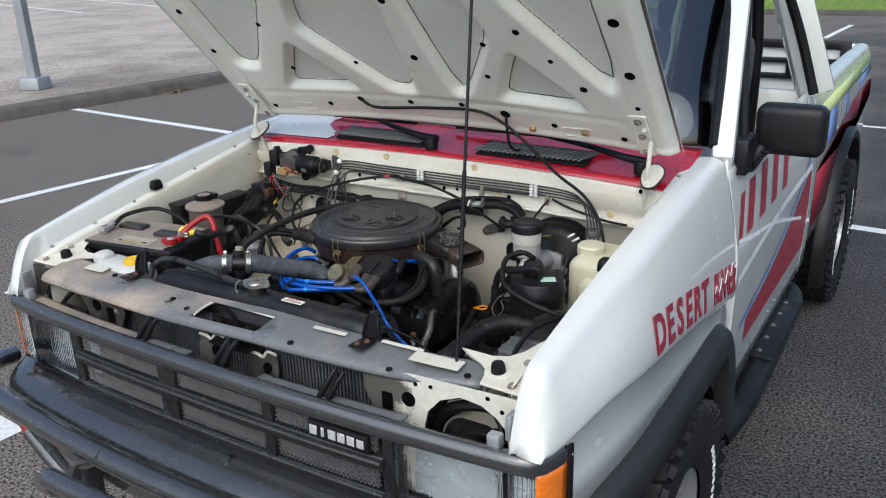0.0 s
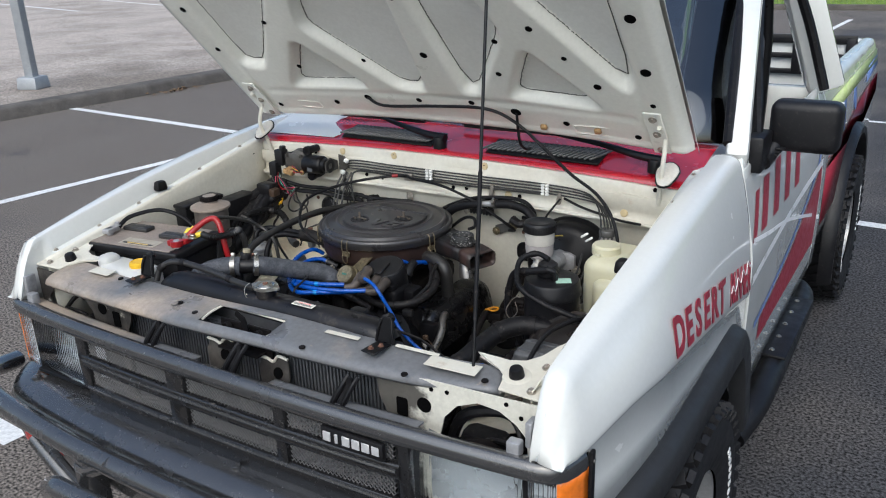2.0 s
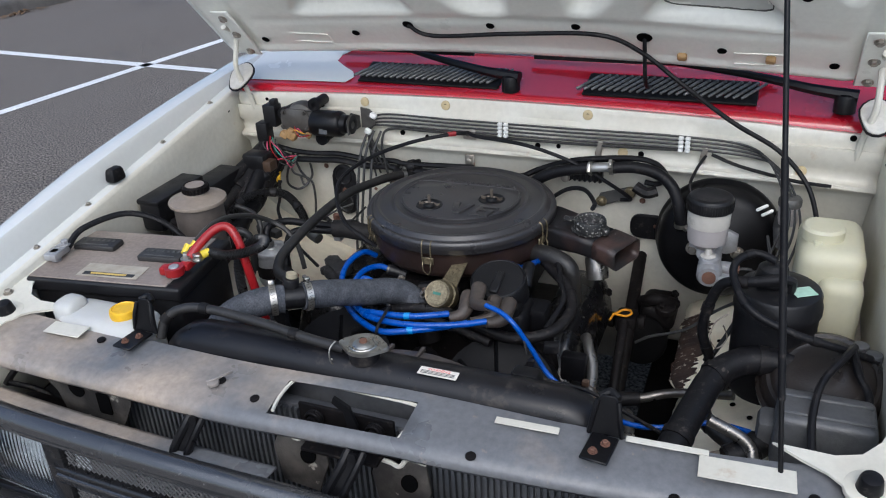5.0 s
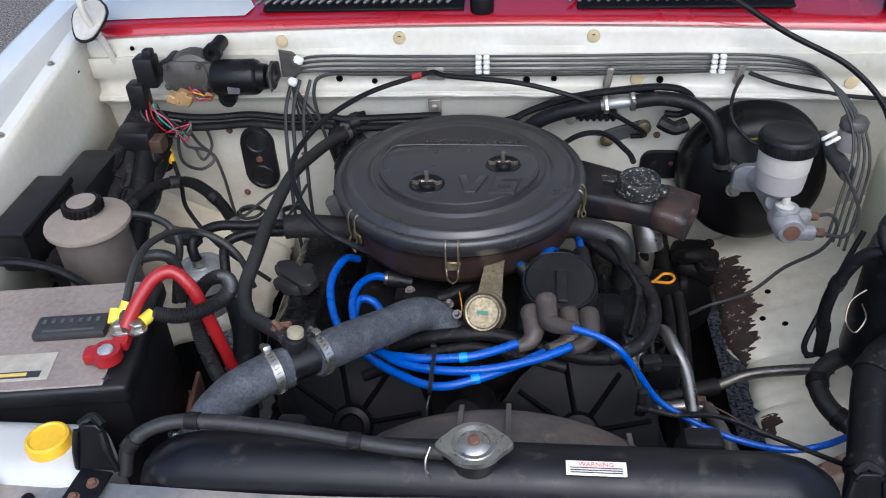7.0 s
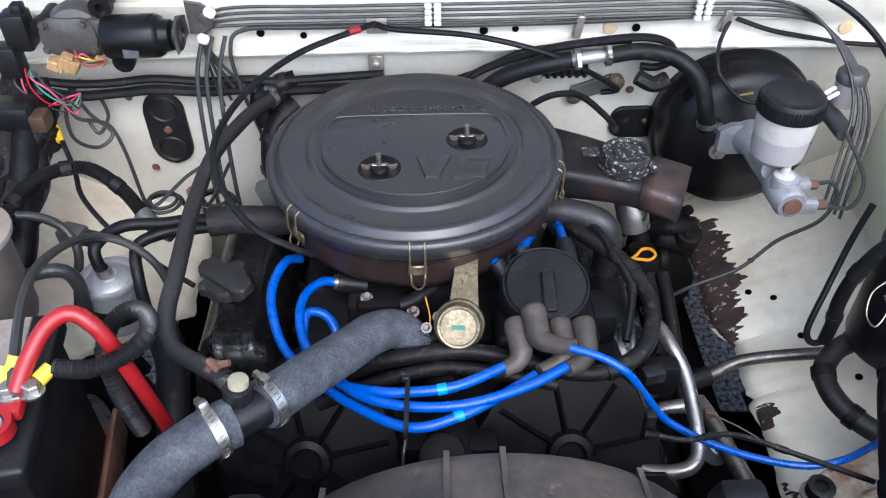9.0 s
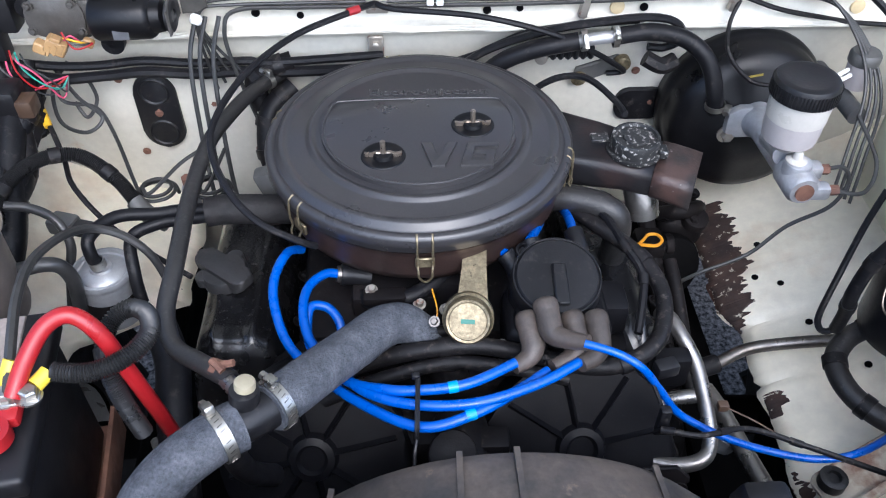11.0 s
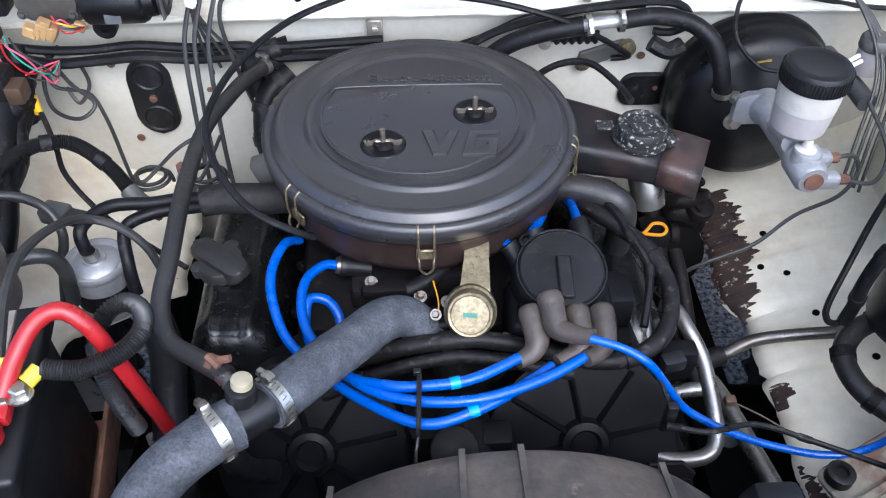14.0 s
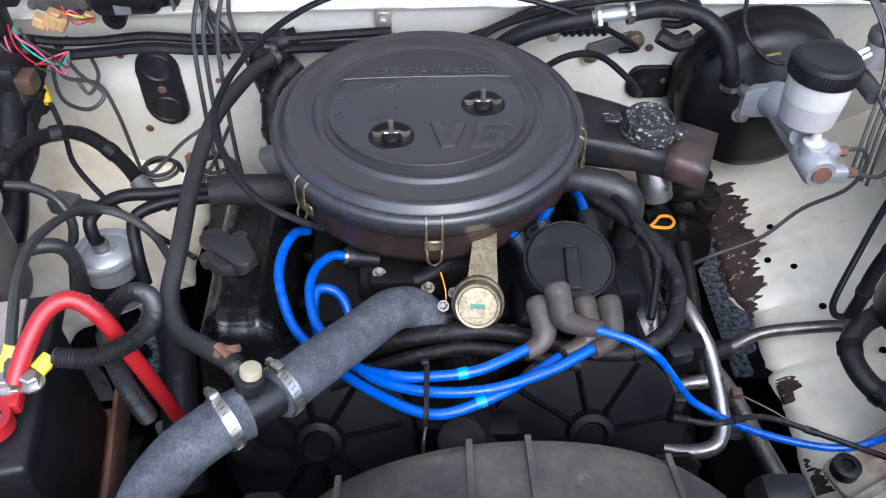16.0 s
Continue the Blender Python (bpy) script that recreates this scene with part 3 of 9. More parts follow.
lamp = thing("lamp_post", (-9.18, 5.43, 0.135), "grey square steel lamp post on a base plate", "lamp post")
bm = B()
box(bm, (-9.18, 5.43, 0.215), (0.30, 0.30, 0.16), 0.02, m=Matrix.Rotation(radians(20), 4, "Z"), taper=0.92)
part("base_cover", bm, POLE, lamp)
bm = B()
box(bm, (-9.18, 5.43, 3.2), (0.125, 0.125, 6.0), 0.012, m=Matrix.Rotation(radians(20), 4, "Z"))
part("pole", bm, POLE, lamp)
leaf_rng = random.Random(8)
bm = B()
for i in range(60):
    t = leaf_rng.gauss(6.6, 0.22)
    c = on_lot(leaf_rng.uniform(0.02, 0.16), t - 5.4, leaf_rng.uniform(0.006, 0.03))
    m = Matrix.Translation(c) @ Euler((leaf_rng.uniform(-.5, .5), leaf_rng.uniform(-.5, .5), leaf_rng.uniform(0, 6))).to_matrix().to_4x4()
    s = leaf_rng.uniform(.02, .045)
    vs = [bm.verts.new(m @ Vector(p) ) for p in ((-s, 0, 0), (0, -s * .45, .004), (s, 0, 0), (0, s * .45, .004))]
    bm.faces.new(vs)
tagged(part("fallen_leaves", bm, LEAF, recalc=False), "small heap of dry brown leaves by the kerb", "leaves", kind="stuff")

# ---- truck shell ----
truck = thing("pickup_truck", (0, 1.6, 0), "white pickup truck with red decals and propped open bonnet", "pickup truck")


def fender_top(y):
    return 1.022 + 0.182 * y


def crown(y):
    """Height of the wing's raised top edge, rolled down over its nose."""
    z = 1.045 + 0.235 * y - 0.078 * y * y
    if y < 0.115:
        z = 0.930 + (1.071 - 0.930) * (1 - (1 - max(0.0, (y - 0.045) / 0.07)) ** 1.6)
    return z


def side_out(y):
    """The widest half width of the body at y."""
    k = min(1.0, max(0.0, (y - 0.06) / 0.40))
    return 0.796 + 0.060 * k * (2 - k)


def ridge(y):
    """Half width of the crest between the flat wing top and its flank."""
    return min(0.764 + 0.06 * (y - 0.045), 0.790)


def fold(y):
    if y < 0.30:
        return 0.929 + 0.029 * math.sin(min(1.0, max(0.0, (y - 0.10) / 0.20)) * math.pi / 2)
    return 0.958 - 0.10 * (y - 0.30) - 0.06 * (y - 0.30) ** 2


def flank(y, z):
    """The half width of the wing's side at a height."""
    xo, r, zt = side_out(y), ridge(y) + 0.014, crown(y) - 0.026
    f = min(1.0, max(0.0, (z - fold(y)) / (zt - fold(y))))
    return xo - (xo - r) * f ** 1.9


def fender_sheet(s):
    """A front wing: inner flange, flat raised top, crest, side down to a soft fold, and the rolled nose above the lamp."""
    bm = B()
    ys = [0.045, 0.052, 0.062, 0.075, 0.09, 0.105, 0.12, 0.128, 0.136, 0.15, 0.158, 0.20, 0.26, 0.32, 0.4, 0.48, 0.56, 0.64, 0.72, 0.8, 0.88, 0.96, 1.04, 1.10, 1.150, 1.158]

    def sec(y):
        zt, xo, r, ft = crown(y), side_out(y), ridge(y), fender_top(y)
        nose = y < 0.15
        low = 0.925 if y < 0.13 else 0.74 if y < 1.08 else 0.50
        fd = min(fold(y), zt - 0.034)
        if nose:
            pts = [(0.738, 0.925), (0.737, 0.925 + (zt - 0.925) * 0.3), (0.736, 0.925 + (zt - 0.925) * 0.6), (0.735, zt - 0.012), (0.7345, zt - 0.005)]
        else:
            pts = [(0.704, ft - 0.060), (0.706, ft - 0.024), (0.711, ft - 0.020), (0.7275, ft - 0.019), (0.7335, zt - 0.006)]
        pts += [(0.7375, zt), (0.752, zt + 0.0015), (r - 0.014, zt), (r - 0.002, zt - 0.004), (r + 0.008, zt - 0.012), (r + 0.014, zt - 0.026)]
        for f in (0.85, 0.65, 0.45, 0.25, 0.1):
            z = fd + (zt - 0.026 - fd) * f
            pts.append((xo - (xo - r - 0.014) * f ** 1.9, z))
        pts += [(xo, fd + 0.003), (xo - 0.002, fd - 0.004), (xo - 0.006, fd - 0.011), (xo - 0.0065, (fd + low) / 2), (xo - 0.004, low)]
        return [(x, max(z, 0.925)) for x, z in pts] if y < 0.13 else pts

    grid(bm, lambda y, k: Vector((s * sec(y)[k][0], y, sec(y)[k][1])), ys, list(range(21)))
    bmesh.ops.remove_doubles(bm, verts=bm.verts[:], dist=0.0002)
    ob = part("front_wing", bm, BODY_WHITE, truck, "glossy white front wing", angle=48)
    return thicken(ob, 0.0016, 0)


ARCH = [(0.100, 0.42), (0.108, 0.56), (0.125, 0.66), (0.160, 0.735), (0.22, 0.770), (0.36, 0.784), (0.56, 0.790), (0.76, 0.797), (0.95, 0.803), (1.035, 0.788), (1.10, 0.71), (1.15, 0.58), (1.18, 0.45)]
for s in (1, -1):
    wing = fender_sheet(s)
    bm = B()
    for y in (0.16, 0.30, 0.44, 0.68, 0.86, 1.02):
        bolt(bm, (s * 0.7185, y, fender_top(y) - 0.0195), (0, -.18, 1), 0.0042, 0.004)
    part("wing_bolt", bm, RIVET, wing)
    # bonnet buffer on the flange
    bm = B()
    box(bm, (s * 0.716, 0.522, fender_top(0.52) - 0.001), (0.028, 0.040, 0.030), 0.008, taper=0.8)
    part("rubber_buffer", bm, RUBBER, wing, "black rubber bonnet buffer")
    # wheel arch flare, flat along its top
    bm = B()
    pr = [(-0.006, 0.0), (0.012, 0.004), (0.036, -0.008), (0.044, -0.022), (0.044, -0.078), (0.038, -0.084), (0.0, -0.086)]
    arch = spline([(0, y, z) for y, z in ARCH], 4)
    nrm = []
    for k, p in enumerate(arch):
        d = (arch[min(k + 1, len(arch) - 1)] - arch[max(k - 1, 0)]).normalized()
        nrm.append(Vector((0, -d.z, d.y)))

    def flare_pt(k, q):
        p = arch[k] + nrm[k] * q[1]
        return Vector((s * (side_out(max(min(arch[k].y, 1.1), .06)) - 0.010 + q[0]), p.y, p.z))

    grid(bm, flare_pt, list(range(len(arch))), pr)
    part("wheel_flare", bm, FLARE, wing, "matt black wheel arch flare", angle=45)
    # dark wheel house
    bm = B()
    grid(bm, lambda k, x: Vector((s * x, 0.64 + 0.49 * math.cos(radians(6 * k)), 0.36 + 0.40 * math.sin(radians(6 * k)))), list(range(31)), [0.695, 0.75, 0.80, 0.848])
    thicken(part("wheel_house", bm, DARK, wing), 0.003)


def wheel(y, s):
    """An all-terrain tyre with lugs on a silver rim."""
    m = Matrix(((0, 0, s, s * 0.765), (s, 0, 0, y), (0, 1, 0, 0.357), (0, 0, 0, 1)))
    k = 0.92
    hub = part("wheel", lathe(B(), [(0.205 * k, -0.11), (0.212 * k, -0.09), (0.212 * k, 0.06), (0.205 * k, 0.112), (0.196 * k, 0.112), (0.19 * k, 0.07), (0.16, 0.05), (0.07, 0.06), (0.065, 0.085), (0.0, 0.088)], m, 40), WHEEL, truck, "silver steel wheel")
    part("tyre", lathe(B(), [(r * k, z) for r, z in ((0.205, -0.118), (0.25, -0.132), (0.33, -0.137), (0.372, -0.122), (0.384, -0.10), (0.386, 0.10), (0.372, 0.122), (0.33, 0.137), (0.25, 0.132), (0.222, 0.124), (0.205, 0.118))], m, 64), TYRE, hub, "black all-terrain tyre with raised white lettering")
    bm = B()
    for i in range(40):
        a = 2 * math.pi * i / 40
        for w, off, rr in ((0.055, -0.10, 0.382 * k), (0.05, -0.035, 0.387 * k), (0.05, 0.035, 0.387 * k), (0.055, 0.10, 0.382 * k)):
            aa = a + (0.07 if off in (-0.035, 0.10) else 0)
            box(bm, (0, 0, 0), (0.020, 0.036, w), 0, m=m @ Matrix.Rotation(aa, 4, "Z") @ Matrix.Translation((rr, 0, off)) @ Matrix.Rotation(0.45 * (1 if off > 0 else -1), 4, "X"))
        box(bm, (0, 0, 0), (0.045, 0.030 if i % 2 else 0.022, 0.016), 0, m=m @ Matrix.Rotation(a, 4, "Z") @ Matrix.Translation((0.352 * k, 0, 0.126)) @ Matrix.Rotation(-0.35, 4, "Y"))
    tagged(part("tread", bm, TYRE, hub), kind="stuff")
    bm = B()
    for j in (0, 1):
        for i in range(10):
            a = 0.62 - 0.105 * i + math.pi * j
            box(bm, (0, 0, 0), (0.020, 0.016, 0.003), 0.003, 2, m=m @ Matrix.Rotation(a, 4, "Z") @ Matrix.Translation((0.285 * k, 0, 0.1345)))
    part("tyre_letter", bm, TYRE_TEXT, hub, "plain white bar of tyre lettering")
    bm = B()
    for i in range(8):
        a = 2 * math.pi * i / 8
        box(bm, (0, 0, 0), (0.05, 0.028, 0.01), 0.008, 2, m=m @ Matrix.Rotation(a, 4, "Z") @ Matrix.Translation((0.125, 0, 0.053)) @ Matrix.Rotation(0.3, 4, "Y"))
    part("rim_slot", bm, HOLE, hub)
    return hub


for yy in (0.66, 3.34):
    for s in (1, -1):
        wheel(yy, s)

# cab: doors, pillars, roof, windscreen
for s in (1, -1):
    bm = B()

    def door_pt(y, k):
        x = 0.847 + 0.009 * math.sin(k / 9 * math.pi) - 0.0105 * max(0.0, k - 5.5) ** 1.15
        return Vector((s * x, y, 0.48 + (1.205 - 0.48) * k / 9))

    grid(bm, door_pt, [1.164, 1.170, 1.3, 1.5, 1.75, 2.0, 2.25, 2.335, 2.342], [0.5 * i for i in range(19)])
    door = part("door", bm, BODY_WHITE, truck, "white cab door with red slash decals", angle=50)
    thicken(door, 0.01)
    bm = B()
    grid(bm, door_pt, [2.348, 2.36, 2.44, 2.452], list(range(10)))
    thicken(part("cab_corner", bm, BODY_WHITE, truck), 0.01)
    bm = B()
    box(bm, (s * 0.868, 2.2, 1.06), (0.016, 0.13, 0.035), 0.006)
    part("door_handle", bm, TRIM_BLACK, door, "black door handle")
    # slanting red slashes and thin blue and white stripes on the door
    def on_door(y, z, lift=0.0):
        k = (z - 0.48) / 0.725 * 9
        x = 0.847 + 0.009 * math.sin(k / 9 * math.pi) - 0.0105 * max(0.0, k - 5.5) ** 1.15
        return Vector((s * (x + 0.0015 + lift), y, z))

    for y0, z1 in ((1.178, 1.092), (1.275, 1.105), (1.435, 1.118), (1.60, 1.15), (1.77, 1.165)):
        bm = B()
        n = 6
        w = 0.045 if y0 < 1.2 else 0.075
        grid(bm, lambda t, f: on_door(y0 + (z1 - 0.972) * 0.70 * t + w * f, 0.972 + (z1 - 0.972) * t), [i / n for i in range(n + 1)], [0, 1])
        part("red_slash", bm, RED_DECAL, door, "dark red slash decal")

    def band(name, path, w, material, lift=0.0):
        """A painted line along places (y, z) on the door, w high."""
        bm = B()
        p = spline([(0, y, z) for y, z in path], 5)
        grid(bm, lambda q, f: on_door(q.y, q.z + w * (f - 0.5), lift), p, [0, 1])
        part(name, bm, material, door)

    bm = B()
    edge = spline([(0, 1.36, 0.675), (0, 1.56, 0.700), (0, 1.82, 0.752), (0, 2.10, 0.845), (0, 2.30, 0.928), (0, 2.335, 0.945)], 5)
    grid(bm, lambda q, f: on_door(q.y, q.z + (0.60 - q.z) * f), edge, [0, 0.25, 0.5, 0.75, 1])
    part("red_band", bm, RED_DECAL, door)
    band("blue_stripe", [(1.28, 0.683), (1.515, 0.719), (1.774, 0.774), (2.055, 0.865), (2.254, 0.948), (2.33, 0.985)], 0.022, BLUE_DECAL)
    band("white_stripe", [(1.18, 0.862), (1.397, 0.886), (1.749, 0.915), (2.138, 0.927), (2.33, 0.930)], 0.026, WHITE_DECAL, 0.001)
    band("white_stripe", [(1.18, 0.978), (1.372, 0.944), (1.606, 0.908), (1.90, 0.835), (2.185, 0.758)], 0.013, WHITE_DECAL, 0.0016)
    # pillars
    bm = B()
    a0, a1 = Vector((s * 0.785, 1.185, 1.186)), Vector((s * 0.655, 1.80, 1.70))
    for c0, c1, w, d in ((a0, a1, 0.06, 0.075),):
        ax = (c1 - c0)
        m = frame_z(ax, (c0 + c1) / 2)
        box(bm, (0, 0, 0), (w, d, ax.length), 0.015, m=m)
    part("front_pillar", bm, BODY_WHITE, truck, "white windscreen pillar")
    bm = B()
    tube(bm, [(s * 0.757, 1.192, 1.235), (s * 0.70, 1.45, 1.455), (s * 0.625, 1.79, 1.70)], 0.014, 8)
    tube(bm, [(s * 0.82, 1.27, 1.21), (s * 0.735, 1.55, 1.48), (s * 0.675, 1.80, 1.68)], 0.014, 8)
    tube(bm, [(s * 0.835, 2.28, 1.21), (s * 0.76, 2.26, 1.45), (s * 0.675, 2.2, 1.68)], 0.018, 8)
    part("window_seal", bm, RUBBER, truck, "black rubber window seal")
    bm = B()
    ax = Vector((s * 0.665, 2.33, 1.70)) - Vector((s * 0.825, 2.40, 1.19))
    box(bm, (0, 0, 0), (0.09, 0.13, ax.length), 0.02, m=frame_z(ax, (s * 0.745, 2.365, 1.445)))
    part("rear_pillar", bm, BODY_WHITE, truck, "white rear cab pillar")
    part("hinge_pillar", box(B(), (s * 0.765, 1.215, 0.85), (0.10, 0.11, 0.66), 0.01), BODY_WHITE, truck)
    # mirror
    mir = part("door_mirror", box(B(), (s * 0.915, 1.40, 1.255), (0.185, 0.085, 0.142), 0.026, 4), TRIM_BLACK, truck, "black plastic door mirror", angle=60)
    bm = B()
    tube(bm, [(s * 0.845, 1.36, 1.20), (s * 0.835, 1.33, 1.175), (s * 0.83, 1.30, 1.165)], 0.022, 10)
    box(bm, (s * 0.818, 1.29, 1.20), (0.046, 0.12, 0.10), 0.008)
    for i in range(4):
        box(bm, (s * (0.842 + 0.006 * i), 1.345 + 0.004 * i, 1.175 + 0.008 * i), (0.03, 0.05, 0.004), 0.001, 1)
    part("mirror_bracket", bm, TRIM_BLACK, mir)
    part("mirror_glass", box(B(), (s * 0.917, 1.4445, 1.257), (0.165, 0.004, 0.122), 0.001), REFLECTOR, mir)
    # running board
    bm = B()
    tube(bm, [(s * 0.84, 1.18, 0.36), (s * 0.870, 1.30, 0.40), (s * 0.878, 1.45, 0.42), (s * 0.872, 1.9, 0.425), (s * 0.865, 2.13, 0.425), (s * 0.835, 2.25, 0.42), (s * 0.76, 2.33, 0.41), (s * 0.66, 2.35, 0.41)], 0.045, 14)
    step = part("side_step", bm, TRIM_BLACK, truck, "black tubular side step with a tread plate")
    bm = B()
    box(bm, (s * 0.868, 1.79, 0.470), (0.10, 0.52, 0.012), 0.004)
    part("tread_plate", bm, TRIM_BLACK, step)
    bm = B()
    for i in range(5):
        bolt(bm, (s * 0.868, 1.57 + 0.11 * i, 0.476), (0, 0, 1), 0.006, 0.004)
    part("step_bolt", bm, ZINC, step)
    # bed side
    bm = B()

    def bed_pt(y, k):
        prof = [(0.74, 1.02), (0.735, 1.15), (0.745, 1.178), (0.775, 1.184), (0.80, 1.178), (0.815, 1.15), (0.838, 1.05), (0.846, 0.95), (0.842, 0.80), (0.836, 0.66), (0.83, 0.52)]
        x, z = prof[k]
        d = abs(y - 3.34)
        if k >= 8 and d < 0.46:
            z = max(z, 0.36 + math.sqrt(0.47 ** 2 - d * d))
        return Vector((s * x, y, z))

    grid(bm, bed_pt, [2.48, 2.49, 2.6, 2.75, 2.85] + [2.9 + 0.08 * i for i in range(12)] + [3.9, 4.1, 4.22, 4.235], list(range(11)))
    bed = part("bed_side", bm, BODY_WHITE, truck, "white cargo bed side with coloured decals", angle=50)
    thicken(bed, 0.006)
    bm = B()
    pr = [(-0.01, 0.0), (0.03, 0.0), (0.05, -0.02), (0.048, -0.05), (0.0, -0.055)]
    grid(bm, lambda k, q: Vector((s * (0.84 + q[0]), 3.34 + (0.52 + q[1]) * math.cos(radians(-15 + 210 * k / 26)), 0.36 + (0.52 + q[1]) * math.sin(radians(-15 + 210 * k / 26)))), list(range(27)), pr)
    part("wheel_flare", bm, TRIM_BLACK, bed, "matt black rear wheel arch flare", angle=45)
    for nm, mt, quad in (("green_band", GREEN_DECAL, [(2.55, 1.06), (4.2, 1.07), (4.2, 1.13), (2.55, 1.12)]), ("blue_patch", BLUE_DECAL, [(2.7, 0.93), (2.95, 0.93), (2.98, 1.06), (2.78, 1.06)]),
                         ("blue_patch", BLUE_DECAL, [(3.7, 1.02), (4.2, 1.05), (4.2, 1.10), (3.8, 1.09)]), ("red_band", RED_DECAL, [(2.5, 0.62), (2.86, 0.62), (3.5, 0.98), (4.2, 1.0), (4.2, 0.9), (3.75, 0.82), (2.5, 0.86)])):
        bm = B()
        vs = [bm.verts.new((s * (0.8515 - 0.0105 * max(0, (z - 0.95) / 0.1) ** 1.35), y, z)) for y, z in quad]
        bm.faces.new(vs)
        thicken(part(nm, bm, mt, bed), 0.002, 0)
    part("oval_emblem", lathe(B(), [(0, 0), (0.055, 0), (0.05, 0.003), (0, 0.003)], frame_z((s, 0, 0.14), (s * 0.8375, 3.3, 1.04)) @ Matrix.Diagonal((0.8, 1.6, 1, 1)), 24), BLUE_DECAL, bed, "blue oval decal with a pale rim")

bm = B()
box(bm, (0, 4.22, 0.95), (1.5, 0.05, 0.46), 0.012)
part("tailgate", bm, BODY_WHITE, truck)
bm = B()
box(bm, (0, 3.35, 0.72), (1.5, 1.72, 0.03))
part("bed_floor", bm, SATIN_BLACK, truck)
bm = B()
for i in range(6):
    x = -0.70 + 0.28 * i
    box(bm, (x, 4.17, 1.08), (0.05, 0.02, 0.21), 0.006)
for z in (0.99, 1.08, 1.175):
    box(bm, (0, 4.175, z), (1.46, 0.022, 0.03 if z < 1.15 else 0.05), 0.006)
part("tailgate_net", bm, TRIM_BLACK, truck, "black slotted tailgate insert")
bm = B()
grid(bm, lambda x, k: Vector((x, [1.80, 1.86, 2.0, 2.2, 2.33, 2.38][k], [1.70, 1.735, 1.755, 1.755, 1.735, 1.70][k] - 0.02 * (x / 0.66) ** 4)), [-.67, -.64, -.4, 0, .4, .64, .67], list(range(6)))
thicken(part("roof", bm, BODY_WHITE, truck, "white cab roof"), 0.02)
bm = B()
box(bm, (0, 2.40, 0.85), (1.62, 0.05, 0.7), 0.01)
part("cab_back_wall", bm, BODY_WHITE, truck)
bm = B()
grid(bm, lambda x, v: Vector((x * (0.752 - 0.125 * v), 1.205 + 0.595 * v - 0.06 * (1 - x * x) , 1.232 + 0.468 * v)), [-1, -.75, -.5, -.25, 0, .25, .5, .75, 1], [0, .25, .5, .75, 1])
ws = part("windscreen", bm, WINDSHIELD, truck, "tinted windscreen glass")
thicken(ws, 0.005)
ws.visible_shadow = False
bm = B()
box(bm, (0, 1.38, 1.10), (1.46, 0.42, 0.16), 0.05, 3)
part("dashboard", bm, DASH, truck, "grey vinyl dashboard")
st = part("steering_wheel", tube(B(), [(0.36 + 0.19 * math.cos(a), 1.62 + 0.06 * math.sin(a), 1.16 + 0.18 * math.sin(a)) for a in [2 * math.pi * i / 16 for i in range(16)]], 0.014, 8, 3, closed=True), TRIM_BLACK, truck, "dark steering wheel")
for x in (-0.36, 0.36):
    seat = part("seat", box(B(), (x, 2.22, 1.12), (0.50, 0.14, 0.62), 0.05, 3, Matrix.Rotation(radians(-14), 4, "X")), CLOTH, truck, "dark cloth bucket seat")
    part("headrest", box(B(), (x, 2.30, 1.50), (0.27, 0.10, 0.17), 0.04, 3), CLOTH, seat)
    part("cushion", box(B(), (x, 1.97, 0.82), (0.50, 0.5, 0.15), 0.05, 3), CLOTH, seat)
bm = B()
box(bm, (0, 1.8, 0.55), (1.6, 1.25, 0.04))
part("cab_floor", bm, DARK, truck)
bm = B()
tube(bm, [(0.60, 2.34, 0.75), (0.60, 2.30, 1.55), (0.45, 2.28, 1.62), (-0.45, 2.28, 1.62), (-0.60, 2.30, 1.55), (-0.60, 2.34, 0.75)], 0.022, 10, 4)
part("roll_bar", bm, SATIN_BLACK, truck, "black roll bar behind the seats")

# cowl
VENT_SLAT = mat("worn_vent_plastic", (0.13, 0.13, 0.13), 0.28, col2=(0.06, 0.059, 0.058), scale=30, amt=0.8)
VENT_BASE = mat("black_vent_floor", (0.004, 0.004, 0.0045), 0.6, col2=(0.010, 0.009, 0.009), scale=40, amt=0.7, spec=0.2)
bm = B()
cowl = [(0.968, 1.150), (0.966, 1.172), (0.972, 1.186), (0.985, 1.190), (1.0, 1.192), (1.05, 1.206), (1.12, 1.222), (1.17, 1.232), (1.205, 1.236)]
grid(bm, lambda x, k: Vector((x, cowl[k][0], cowl[k][1] - 0.012 * (x / 0.73) ** 2)), [-.731, -.72, -.5, -.25, 0, .25, .5, .72, .731], list(range(9)))
cowl_ob = part("cowl", bm, RED_PAINT, truck, "glossy red cowl panel below the windscreen", angle=50)
thicken(cowl_ob, 0.002)
bm = B()
lo, hi = [], []
for i in range(9):
    v = i / 8
    y, z = 0.992 + 0.20 * v, 1.1905 + 0.047 * v
    x1 = -0.43 - 0.09 * v + 0.025 * math.sin(v * 9)
    rows = [bm.verts.new((x, y, z - 0.012 * (x / 0.73) ** 2 + 0.0025)) for x in (-0.729, -0.6, -0.5, x1)]
    if lo:
        for a in range(3):
            bm.faces.new((lo[a], lo[a + 1], rows[a + 1], rows[a]))
    lo = rows
part("white_cowl_end", bm, BODY_WHITE, cowl_ob, "white end of the cowl stripe", recalc=False)
